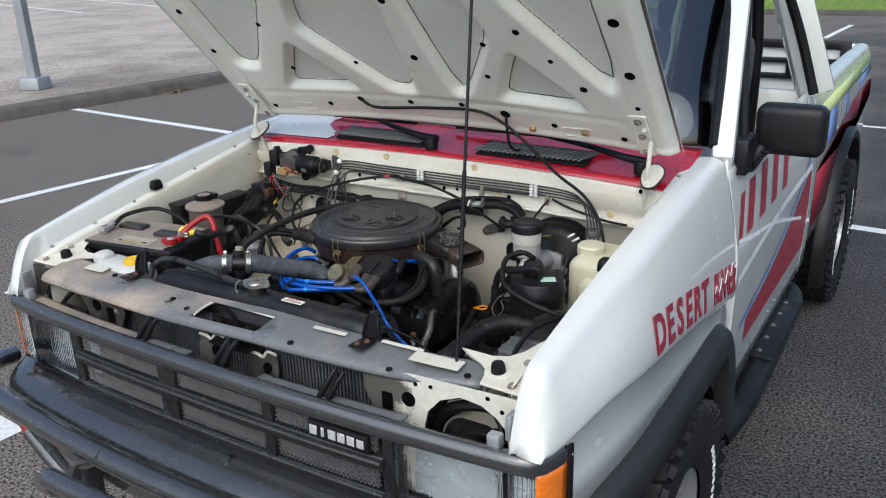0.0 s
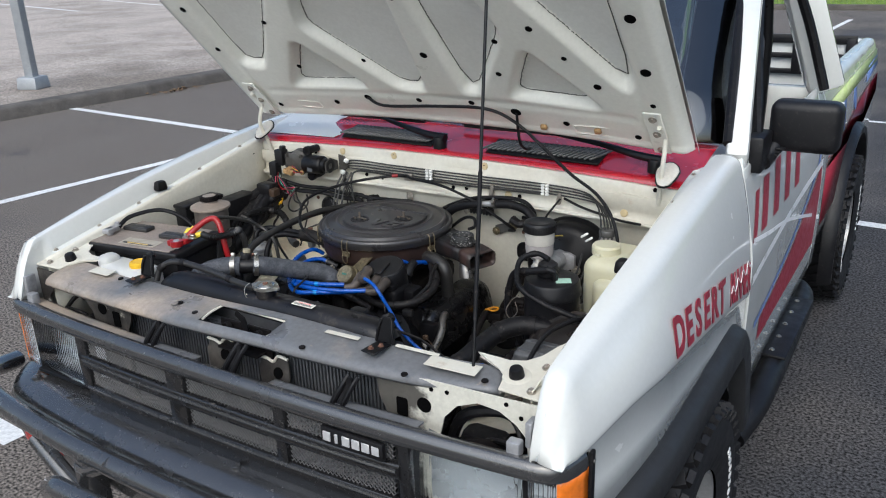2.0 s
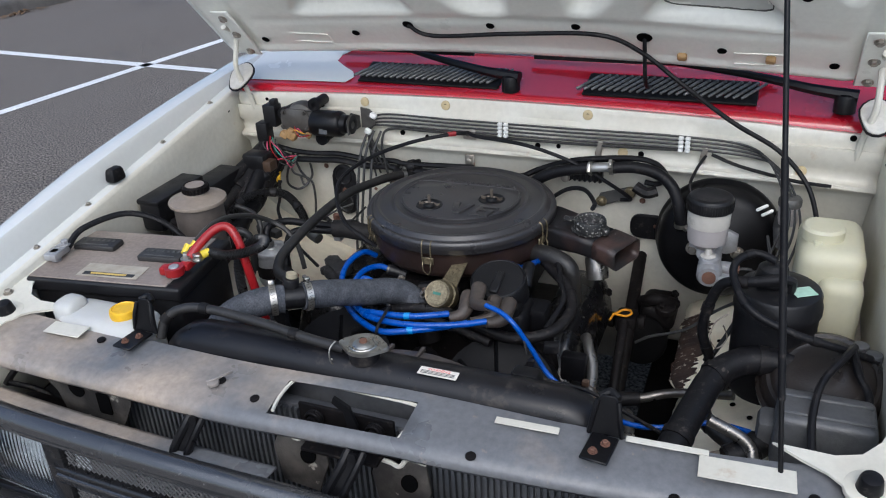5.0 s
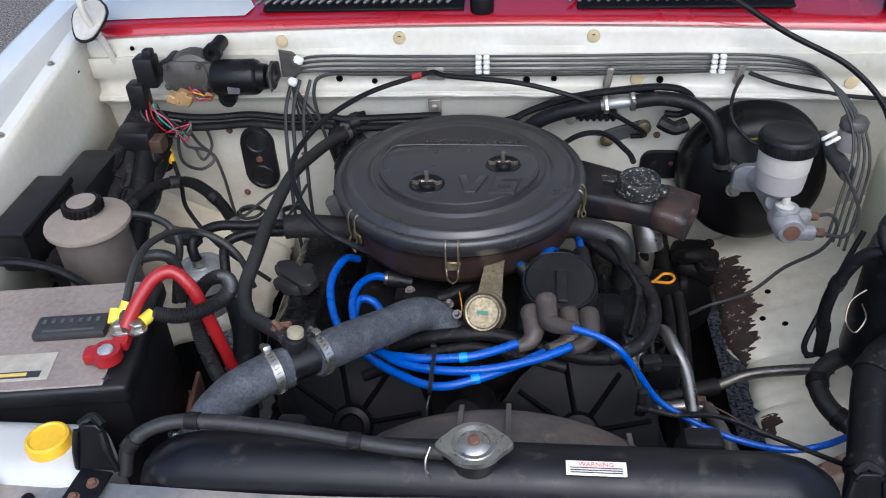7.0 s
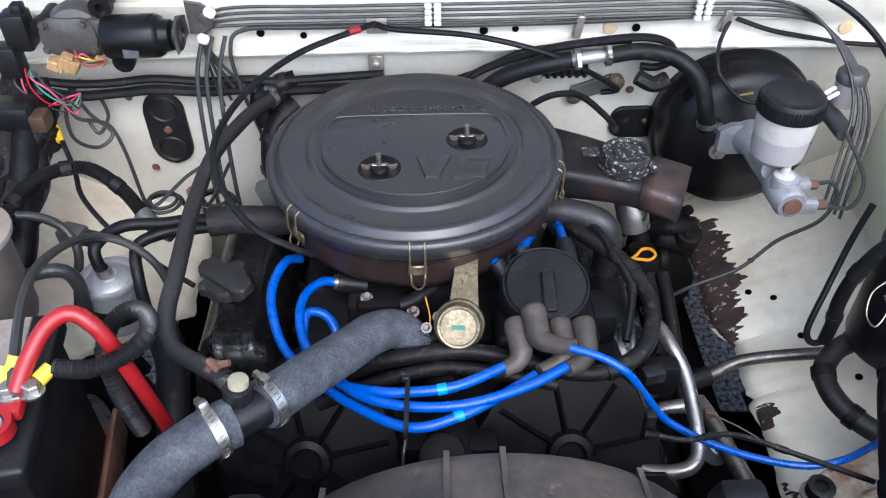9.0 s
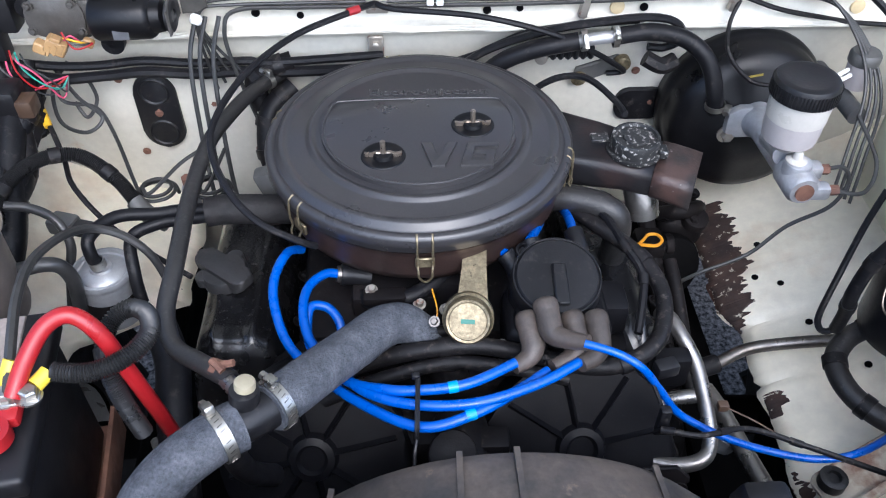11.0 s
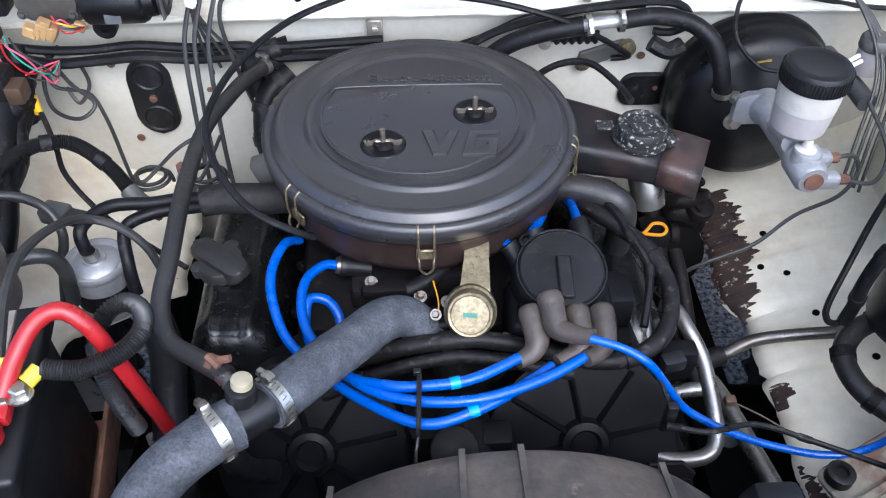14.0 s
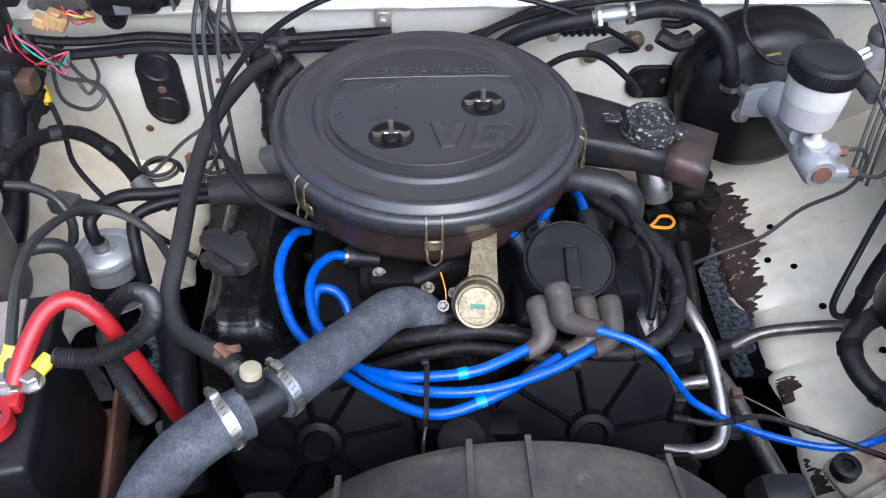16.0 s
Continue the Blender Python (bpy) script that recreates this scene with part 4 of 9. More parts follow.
for x0, x1 in ((-0.40, -0.06), (0.125, 0.470)):
    vent = part("cowl_vent", box(B(), ((x0 + x1) / 2, 1.040, 1.2035), (x1 - x0, 0.088, 0.006), 0.002, 1, Matrix.Rotation(radians(14), 4, "X")), VENT_BASE, cowl_ob, "black slatted cowl vent")
    slat = None
    n = 22
    for i in range(n):
        x = x0 + (x1 - x0) * (i + 0.5) / n
        mm = Matrix.Translation((x, 1.040, 1.2095)) @ Matrix.Rotation(radians(14), 4, "X") @ Matrix.Rotation(radians(-34), 4, "Z")
        if slat is None:
            slat = part("slat", box(B(), (0, 0, 0), (0.0062, 0.078, 0.006), 0.0018, 1), VENT_SLAT, vent)
            slat.matrix_basis = mm
        else:
            shared("slat", slat, mm, vent)
# wipers
for px, ex, sg in ((-0.03, -0.50, -1), (0.625, -0.02, -1)):
    wip = thing("windscreen_wiper", (px, 1.0, 1.2), "black windscreen wiper resting at the cowl", "wiper", "wipers")
    bm = B()
    tube(bm, [(px + 0.02, 0.998, 1.222), (px - 0.06, 1.010, 1.228), (px - 0.18, 1.045, 1.240), ((px + ex) / 2 - 0.06, 1.085, 1.252)], lambda t: 0.013 - 0.008 * t, 8)
    disc(bm, (px, 1.0, 1.190), (0, 0, 1), 0.020, 0.036, 14, 0.008)
    part("arm", bm, SATIN_BLACK, wip)
    bm = B()
    tube(bm, [(px - 0.12, 1.105, 1.240), ((px + ex) / 2, 1.10, 1.256), (ex, 1.12, 1.244)], 0.006, 6)
    box(bm, ((px - 0.12 + ex) / 2, 1.112, 1.240), (abs(px - ex) - 0.14, 0.005, 0.014))
    part("blade", bm, RUBBER, wip)

# ---- engine bay shell ----
bay = thing("engine_bay", (0, 0.55, 0.5), "cream painted engine bay sheet metal with rust patches", "engine bay")
bm = B()
fw = [(0.972, 1.176), (0.955, 1.178), (0.951, 1.170), (0.951, 1.150), (0.945, 1.142), (0.945, 1.112), (0.951, 1.104), (0.952, 1.082), (0.946, 1.076), (0.938, 1.074), (0.9365, 1.069), (0.946, 1.062), (0.958, 1.05), (0.965, 0.95), (0.972, 0.80), (0.99, 0.66), (1.05, 0.52)]


def fw_pt(x, k):
    y, z = fw[k]
    if k in (4, 5):
        y -= 0.005 * max(0.0, math.sin(x * 16 + 0.6)) ** 0.5
    z -= 0.020 * (x / 0.7) ** 2 if k < 4 else 0.010 * (x / 0.7) ** 2
    if k >= 13:
        y -= 0.02 * max(0, 1 - ((x + 0.35) / 0.22) ** 2) * 0.4
    return Vector((x, y, z))


grid(bm, fw_pt, [-0.712 + 0.0356 * i for i in range(41)], list(range(len(fw))))
firewall = part("firewall", bm, BAY_WHITE, bay, "cream painted firewall with pressed ribs", angle=50)
thicken(firewall, 0.003, 1)
seam = [(x, 0.9355 - 0.0012 * math.sin(x * 37) - 0.001 * math.sin(x * 91), 1.0705 - 0.010 * (x / 0.7) ** 2 + 0.0014 * math.sin(x * 53 + 1)) for x in [-0.68 + 0.02 * i for i in range(69)]]
part("seam_sealer", tube(B(), seam, lambda t: 0.0030 + 0.0011 * math.sin(t * 61) + 0.0007 * math.sin(t * 143), 8, 2), BAY_WHITE, firewall, "lumpy painted seam sealer")
bm = B()
for x, z in ((-0.163, 1.165), (0.15, 1.166), (-0.36, 1.16)):
    disc(bm, (x, 0.9495, z), (0, -1, 0.1), 0.0105, 0.004, 18, 0.002)
for x, z in ((0.225, 1.092), (0.565, 1.085), (0.567, 1.062)):
    disc(bm, (x, 0.9495, z), (0, -1, 0.1), 0.0105, 0.004, 18, 0.002)
part("tan_plug", bm, mat("tan_rubber_plug", (0.52, 0.42, 0.24), 0.6), firewall, "tan rubber body plug")
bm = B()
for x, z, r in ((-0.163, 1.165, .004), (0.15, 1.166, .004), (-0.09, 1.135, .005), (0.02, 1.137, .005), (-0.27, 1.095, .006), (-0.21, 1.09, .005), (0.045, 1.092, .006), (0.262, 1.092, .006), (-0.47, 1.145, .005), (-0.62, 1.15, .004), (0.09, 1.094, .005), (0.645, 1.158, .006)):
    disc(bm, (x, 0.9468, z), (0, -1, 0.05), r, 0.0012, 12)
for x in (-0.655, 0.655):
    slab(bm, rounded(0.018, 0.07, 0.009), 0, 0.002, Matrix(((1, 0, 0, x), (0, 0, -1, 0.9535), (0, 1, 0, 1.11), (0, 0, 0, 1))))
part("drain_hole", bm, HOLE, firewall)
bm = B()
for x, z in ((-0.485, 0.99), (-0.475, 0.86), (-0.30, 0.86), (-0.355, 0.945), (0.27, 0.985), (0.30, 0.93)):
    bolt(bm, (x, 0.956, z), (0, -1, 0), 0.0042, 0.003)
part("firewall_bolt", bm, RUST, firewall)
# black oval access plate
m = Matrix(((1, 0, 0, -0.437), (0, 0, -1, 0.957), (0, 1, 0, 0.935), (0, 0, 0, 1)))
plate = part("access_plate", slab(B(), rounded(0.062, 0.128, 0.031, 8), 0, 0.008, m, 0.003), TRIM_BLACK, firewall, "black oval rubber access plate")
bm = B()
for dz in (-0.036, 0.036):
    lathe(bm, [(0.018, 0.008), (0.0205, 0.0098), (0.023, 0.008)], m @ Matrix.Translation((0, dz, 0)), 24)
part("plate_screw", disc(B(), (-0.437, 0.949, 0.935), (0, -1, 0), 0.006, 0.003, 12, 0.001), RUST, plate, "rusty screw")
part("plate_rim", bm, TRIM_BLACK, plate)

for s in (1, -1):
    # inner wall under the wing flange
    bm = B()
    ap = [(0.710, -0.0215), (0.705, -0.030), (0.7025, -0.060), (0.701, -0.13), (0.690, -0.24)]
    grid(bm, lambda y, k: Vector((s * ap[k][0], y, fender_top(y) + ap[k][1])), [0.12, 0.2, 0.3, 0.4, 0.5, 0.6, 0.7, 0.8, 0.9, 0.975], list(range(5)))
    wall = part("inner_wing", bm, BAY_WHITE, bay, "cream painted inner wing with punched holes")
    thicken(wall, 0.003)
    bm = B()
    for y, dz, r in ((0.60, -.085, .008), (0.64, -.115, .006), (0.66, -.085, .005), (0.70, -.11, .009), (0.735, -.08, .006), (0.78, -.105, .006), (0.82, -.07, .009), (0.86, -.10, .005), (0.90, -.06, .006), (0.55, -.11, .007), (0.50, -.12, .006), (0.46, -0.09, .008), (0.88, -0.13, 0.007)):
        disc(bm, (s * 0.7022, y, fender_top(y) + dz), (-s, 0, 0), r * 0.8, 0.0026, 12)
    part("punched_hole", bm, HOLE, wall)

FLAKED = mat("flaking_rust", (0.026, 0.017, 0.015), 0.85, col2=(0.075, 0.042, 0.030), scale=22, amt=0.8, bump=0.6, bump_scale=70, spots=((0.40, 0.37, 0.30), 75.0, 0.60, 0.63, 0.7))
# wheel house panels, ragged with rust at the inner edge
for s in (1, -1):
    bm = B()
    rng = random.Random(3 if s > 0 else 5)
    vs_ = [0, 0.06, 0.15, 0.35, 0.6, 0.8, 1]
    edge = {}

    def house_pt(y, v):
        if y not in edge:
            edge[y] = 0.0025 * math.sin(41 * y) + 0.0018 * math.sin(97 * y + 1) + (rng.uniform(0.004, 0.011) if rng.random() < 0.10 else rng.uniform(-0.001, 0.001))
        x0 = (0.15 * min(1.0, max(0.0, (0.75 - y) / 0.08)) if s < 0 else 0.0) + (0.400 + (-0.020 * min(1.0, max(0.0, (y - 0.66) / 0.04)) if s > 0 else 0.0)) + edge[y] 
        z0 = 0.735 + 0.06 * max(0, y - 0.5)
        x = x0 + (0.692 - x0) * v
        z = z0 + 0.07 * v + 0.06 * v ** 3 - 0.020 * (1 - v) ** 8
        return Vector((s * x, y, z))

    grid(bm, house_pt, [0.30 + 0.008 * i for i in range(85)], vs_)
    house = part("wheel_house_panel", bm, APRON, bay, "cream wheel house panel with flaking rusty edge")
    thicken(house, 0.003)
    if s > 0:
        rr = random.Random(21)

        def rust_patch(y0, y1, left, right, ragged):
            """A flaked, rusted field lying on the panel between two ragged borders."""
            bm = B()
            n = int((y1 - y0) / 0.0016)
            rows = []
            for k in range(n + 1):
                y = y0 + (y1 - y0) * k / n
                a = left(y) + rr.uniform(-0.001, 0.001)
                b = right(y) + ragged * (0.6 * math.sin(y * 83) + 0.4 * math.sin(y * 197 + 1) + 0.35 * math.sin(y * 431 + 2) + 0.25 * math.sin(y * 811) + rr.uniform(-0.25, 0.25))
                rows.append((y, a, max(b, a + 0.003)))

            def rust_pt(r, f):
                y, a, b = r
                x = a + (b - a) * f
                v = max(0.0, (x - a) / (0.692 - a))
                return Vector((x, y, 0.735 + 0.06 * max(0, y - 0.5) + 0.07 * v + 0.0035 - 0.020 * max(0.0, 1 - v) ** 8))

            grid(bm, rust_pt, rows, [0.0, 0.3, 0.6, 0.85, 1.0])
            thicken(part("rust_patch", bm, FLAKED, house, "dark flaking rust patch"), 0.0025)

        rust_patch(0.66, 0.905, lambda y: 0.401 - 0.020 * min(1.0, max(0.0, (y - 0.66) / 0.04)), lambda y: 0.406 + 0.026 * min(1.0, (y - 0.66) / 0.10), 0.010)
        rust_patch(0.520, 0.556, lambda y: 0.402, lambda y: 0.424 - 0.5 * abs(y - 0.538), 0.006)
        rust_patch(0.392, 0.440, lambda y: 0.402, lambda y: 0.410 + 0.12 * (0.44 - y), 0.005)
        bm = B()
        for x, y in ((0.46, 0.80), (0.47, 0.72), (0.50, 0.60), (0.44, 0.74), (0.53, 0.56), (0.485, 0.645)):
            v = (x - 0.400) / 0.280
            disc(bm, (x, y, 0.735 + 0.06 * max(0, y - .5) + .07 * v + .06 * v ** 3 + 0.0005), (-.25, 0, 1), 0.005, 0.0015, 12)
        part("punched_hole", bm, HOLE, house)
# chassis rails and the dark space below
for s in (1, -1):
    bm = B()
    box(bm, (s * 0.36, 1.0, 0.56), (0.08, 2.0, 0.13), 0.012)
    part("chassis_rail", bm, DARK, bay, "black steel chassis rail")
# unseen side panels, added to keep light from leaking into the bay
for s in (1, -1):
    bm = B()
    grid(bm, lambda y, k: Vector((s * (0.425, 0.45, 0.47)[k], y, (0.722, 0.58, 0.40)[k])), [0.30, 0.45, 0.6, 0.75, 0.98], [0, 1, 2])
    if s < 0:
        thicken(part("splash_panel", bm, DARK, bay, "black panel added beside the chassis rail to shade the bay"), 0.003)
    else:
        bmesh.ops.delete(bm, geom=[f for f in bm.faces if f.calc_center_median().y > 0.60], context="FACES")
        thicken(part("splash_panel", bm, DARK, bay, "black panel added beside the chassis rail to shade the bay"), 0.003)
# unseen plate, added to block light bounced up from the ground
part("under_tray", box(B(), (0, 0.34, 0.415), (0.80, 0.50, 0.006), 0.002), DARK, bay, "black plate added below the bay to block light")
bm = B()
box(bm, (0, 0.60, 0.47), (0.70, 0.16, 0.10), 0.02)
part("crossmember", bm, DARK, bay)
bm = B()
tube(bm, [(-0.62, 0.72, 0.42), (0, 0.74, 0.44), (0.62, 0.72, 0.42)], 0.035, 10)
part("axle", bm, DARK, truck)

# radiator support: a dusty sheet with a rolled front lip and openings
bm = B()
sup = [(0.176, 0.998), (0.172, 1.006), (0.150, 1.005), (0.110, 1.0), (0.084, 0.995), (0.072, 0.988), (0.067, 0.978), (0.072, 0.970)]


def sup_pt(x, k):
    y, z = sup[k]
    w = max(0.0, (abs(x) - 0.50) / 0.14)
    r_ = max(0.0, (x - 0.15) / 0.48) ** 1.2
    drop = max(0.0, 1.0 - z) / 0.05
    return Vector((x, y + 0.062 * r_ * (0.25 + 0.75 * (0.176 - y) / 0.12) + 0.004 * math.sin(x * 11), z + 0.004 * math.sin(x * 7 + 1) + 0.006 * w + 0.016 * r_ * drop))


xs = [-0.64, -0.60, -0.55, -0.5, -0.45, -0.40, -0.35, -0.3, -0.25, -0.20, -0.15, -0.10, 0.10, 0.15, 0.2, 0.25, 0.3, 0.35, 0.4, 0.45, 0.5, 0.55, 0.60, 0.632]
g = grid(bm, sup_pt, xs, list(range(len(sup))))
hole = [f for f in bm.faces if all(abs(v.co.x) < 0.101 for v in f.verts) and all(0.078 < v.co.y < 0.156 for v in f.verts)]
bmesh.ops.delete(bm, geom=hole, context="FACES_ONLY")
support = part("radiator_support", bm, SUPPORT, bay, "dusty black radiator support panel with a latch opening", angle=60)
thicken(support, 0.002)
bm = B()
tube(bm, [(-0.094, 0.088, 0.996), (-0.099, 0.115, 0.999), (-0.097, 0.146, 1.002), (-0.085, 0.1545, 1.003), (0.0, 0.1545, 1.004), (0.090, 0.1535, 1.003), (0.101, 0.143, 1.002), (0.102, 0.115, 0.999), (0.098, 0.088, 0.996)], 0.0028, 6, 5)
part("opening_edge", bm, BAY_WHITE, support, "bare chipped edge of the latch opening")
# bare cream ends of the support and headlamp panel
for s in (1, -1):
    bm = B()
    slab(bm, [(0.55, 0.20), (0.585, 0.180), (0.612, 0.168), (0.634, 0.150), (0.640, 0.112), (0.735, 0.108), (0.735, 0.26), (0.70, 0.30), (0.684, 0.27), (0.672, 0.232), (0.650, 0.206), (0.62, 0.196)], 0, 0.004,
         Matrix(((s, 0, 0, 0), (0, 1, 0, 0), (0, 0.14, 1, 0.990), (0, 0, 0, 1))), 0.001, 1)
    end = part("support_end", bm, BAY_WHITE, bay, "cream corner of the front panel")
    bm = B()
    part("buffer_seat", disc(B(), (s * 0.655, 0.158, 1.010), (0, -.15, 1), 0.028, 0.007, 24, 0.003), BAY_WHITE, end)
    disc(bm, (s * 0.655, 0.157, 1.016), (0, -.15, 1), 0.015, 0.020, 20, 0.005, 0.013)
    part("rubber_buffer", bm, RUBBER, end, "black round rubber bonnet buffer")
    bm = B()
    for x, y in ((0.695, 0.20), (0.70, 0.125)):
        bolt(bm, (s * x, y, 0.994 + 0.14 * y), (0, -.14, 1), 0.006, 0.005)
    part("panel_bolt", bm, RIVET, end)
    # upright panel with an arch cut above the lamp
    face = Matrix(((s, 0, 0, 0), (0, 0, 1, 0.106), (0, 1, 0, 0), (0, 0, 0, 1)))
    bm = B()
    slab(bm, [(0.37, 0.985), (0.735, 0.998), (0.735, 0.86), (0.705, 0.86), (0.700, 0.925), (0.678, 0.948), (0.645, 0.966), (0.600, 0.970), (0.555, 0.951), (0.526, 0.918), (0.515, 0.875), (0.505, 0.72), (0.41, 0.72), (0.405, 0.87), (0.375, 0.925)], 0, 0.004, face)
    part("lamp_panel", bm, SPLATTER if s > 0 else DIRTY_PANEL, end, "dirty cream panel with an arch above the lamp")
    bm = B()
    disc(bm, (s * 0.482, 0.1055, 0.933), (0, -1, 0), 0.016, 0.0015, 18)
    slab(bm, rounded(0.026, 0.04, 0.004, 2, 0.43, 0.915), -0.002, -0.0005, face)
    for x, z in ((0.50, 0.972), (0.535, 0.975), (0.66, 0.985), (0.69, 0.965)):
        disc(bm, (s * x, 0.1055, z), (0, -1, 0), 0.0045, 0.0015, 10)
    part("panel_hole", bm, HOLE, end)
    bm = B()
    tube(bm, [(s * 0.60, 0.20, 0.90), (s * 0.62, 0.17, 0.93), (s * 0.66, 0.15, 0.91), (s * 0.68, 0.13, 0.88)], 0.006, 8)
    tube(bm, [(s * 0.56, 0.15, 0.80), (s * 0.60, 0.14, 0.87), (s * 0.67, 0.13, 0.885)], 0.005, 8)
    part("lamp_lead", bm, TAPE, end)
    bm = B()
    lathe(bm, [(0.085, 0), (0.08, 0.03), (0.05, 0.06), (0.035, 0.09), (0, 0.09)], frame_z((0, 1, 0), (s * 0.60, 0.10, 0.80)), 28)
    part("lamp_bucket", bm, GRIME_BLACK, end)
    bm = B()
    tube(bm, [(s * 0.50, 0.16, 0.80), (s * 0.54, 0.15, 0.90), (s * 0.62, 0.16, 0.93), (s * 0.66, 0.18, 0.90)], 0.012, 8)
    box(bm, (s * 0.58, 0.17, 0.82), (0.10, 0.06, 0.10), 0.02)
    part("lamp_wiring", bm, RUBBER, end)
    bm = B()
    box(bm, (s * 0.725, 0.075, 0.965), (0.012, 0.03, 0.05), 0.003)
    box(bm, (s * 0.70, 0.06, 0.935), (0.026, 0.022, 0.03), 0.004)
    part("lamp_adjuster", bm, CAST, end, "pale lamp adjuster block")

# cream stickers and bare strips on the support
for x, y, w, d, rz in ((0.525, 0.145, 0.11, 0.036, 3), (0.43, 0.166, 0.10, 0.010, 2), (0.255, 0.150, 0.085, 0.012, 2), (-0.52, 0.150, 0.07, 0.030, 2)):
    bm = B()
    box(bm, (x, y, 1.0105 - 0.0 * y), (w, d, 0.002), 0.0006, 1, Matrix.Rotation(radians(rz), 4, "Z") @ Matrix.Rotation(radians(3), 4, "X"))
    part("bare_patch", bm, BAY_WHITE, support, "bare cream strip on the support")
# bonnet catch brackets
for x, y in ((0.352, 0.155), (-0.392, 0.178)):
    brk = thing("catch_bracket", (x, y, 1.005), "black bent steel bracket with rusty screws on the radiator support", "bracket", "support brackets")
    bm = B()
    box(bm, (x, y - 0.02, 1.0105), (0.036, 0.052, 0.004), 0.0015, 1, Matrix.Rotation(radians(-6), 4, "Z"))
    up = Matrix.Translation((x + 0.002, y + 0.008, 1.010)) @ Matrix.Rotation(radians(76), 4, "X")
    slab(bm, [(-0.022, 0), (0.022, 0), (0.018, 0.026), (0.016, 0.044), (0.008, 0.054), (-0.008, 0.054), (-0.016, 0.044), (-0.018, 0.026)], -0.002, 0.002, up, 0.001, 1)
    for sg in (-1, 1):
        tube(bm, [up @ Vector((sg * 0.021, 0.0, 0)), up @ Vector((sg * 0.017, 0.026, 0.004)), up @ Vector((sg * 0.013, 0.048, 0.002))], 0.0035, 8)
    tube(bm, [up @ Vector((-0.012, 0.050, -0.004)), up @ Vector((0.0, 0.056, -0.010)), up @ Vector((0.012, 0.050, -0.004))], 0.005, 8)
    part("plate", bm, SATIN_BLACK, brk)
    bm = B()
    for dx, dy in ((-0.006, -0.03), (0.006, -0.012)):
        bolt(bm, (x + dx, y + dy, 1.0125), (0, 0, 1), 0.0042, 0.004)
    part("screw", bm, RUST, brk, "rusty screw")
bm = B()
for x, y in ((-0.13, 0.10), (0.20, 0.085), (-0.20, 0.12), (0.45, 0.09), (0.60, 0.135), (-0.45, 0.15), (0.06, 0.165)):
    disc(bm, (x, y, 1.003 - (0.15 - y) * .09), (0, -.1, 1), 0.007, 0.003, 14, 0.001)
part("panel_plug", bm, GRIME_BLACK, support)
bm = B()
tube(bm, [(-0.215, 0.105, 1.006), (-0.20, 0.115, 1.010), (-0.19, 0.135, 1.009)], 0.002, 6)
disc(bm, (-0.205, 0.108, 1.003), (0, -.1, 1), 0.009, 0.005, 10, 0.0015)
part("pull_loop", bm, SUPPORT, support)
# latch
latch = thing("bonnet_latch", (0, 0.12, 0.95), "greasy steel bonnet latch with a hook in the support opening", "latch")
bm = B()
box(bm, (0, 0.125, 0.955), (0.15, 0.006, 0.07), 0.002)
box(bm, (0, 0.11, 0.935), (0.12, 0.04, 0.006), 0.002)
part("latch_plate", bm, GRIME_BLACK, latch)
bm = B()
slab(bm, [(-0.010, -0.03), (0.012, -0.03), (0.016, 0.02), (0.006, 0.05), (-0.016, 0.062), (-0.020, 0.052), (-0.004, 0.040), (0.0, 0.02)], 0, 0.006, Matrix(((1, 0, 0, 0.012), (0, 0, 1, 0.105), (0, 1, 0, 0.965), (0, 0, 0, 1))), 0.001, 1)
part("hook", bm, SATIN_BLACK, latch)
bm = B()
for x in (-0.045, 0.05):
    tube(bm, [(x + 0.012 * math.cos(a * 1.05), 0.108 + 0.004 * a / 6, 0.975 + 0.012 * math.sin(a * 1.05)) for a in range(0, 18)], 0.0022, 6, 3)
    disc(bm, (x, 0.122, 0.975), (0, -1, 0), 0.008, 0.02, 12)
part("spring", bm, GRIME_BLACK, latch, "greasy latch spring")

# condenser and radiator
cond = thing("condenser", (0, 0.135, 0.62), "dark finned condenser behind the grille", "condenser")
bm = B()
box(bm, (0.0, 0.150, 0.79), (0.86, 0.02, 0.36), 0.003)
part("core", bm, FIN, cond)
bm = B()
for i in range(92):
    x = -0.425 + 0.85 * i / 91
    box(bm, (x, 0.137, 0.79), (0.0045, 0.009, 0.352))
tagged(part("fin", bm, FIN, cond), kind="stuff")
for x in (-0.225, 0.030, 0.327):
    bm = B()
    tube(bm, [(x, 0.074, 0.972), (x - 0.004, 0.060, 0.958), (x - 0.020, 0.046, 0.925), (x - 0.034, 0.038, 0.89)], 0.0065, 8)
    tube(bm, [(x + 0.022, 0.074, 0.972), (x + 0.018, 0.060, 0.958), (x + 0.004, 0.046, 0.925), (x - 0.012, 0.038, 0.89)], 0.0055, 8)
    box(bm, (x - 0.005, 0.052, 0.93), (0.030, 0.004, 0.085), 0.0015, 1, Matrix.Rotation(radians(20), 4, "Y") @ Matrix.Rotation(radians(-18), 4, "X"))
    disc(bm, (x + 0.010, 0.066, 0.968), (0, -1, .2), 0.007, 0.006, 12)
    tagged(part("grille_stay", bm, SATIN_BLACK), "black bent grille stay", "bracket", "grille stays")
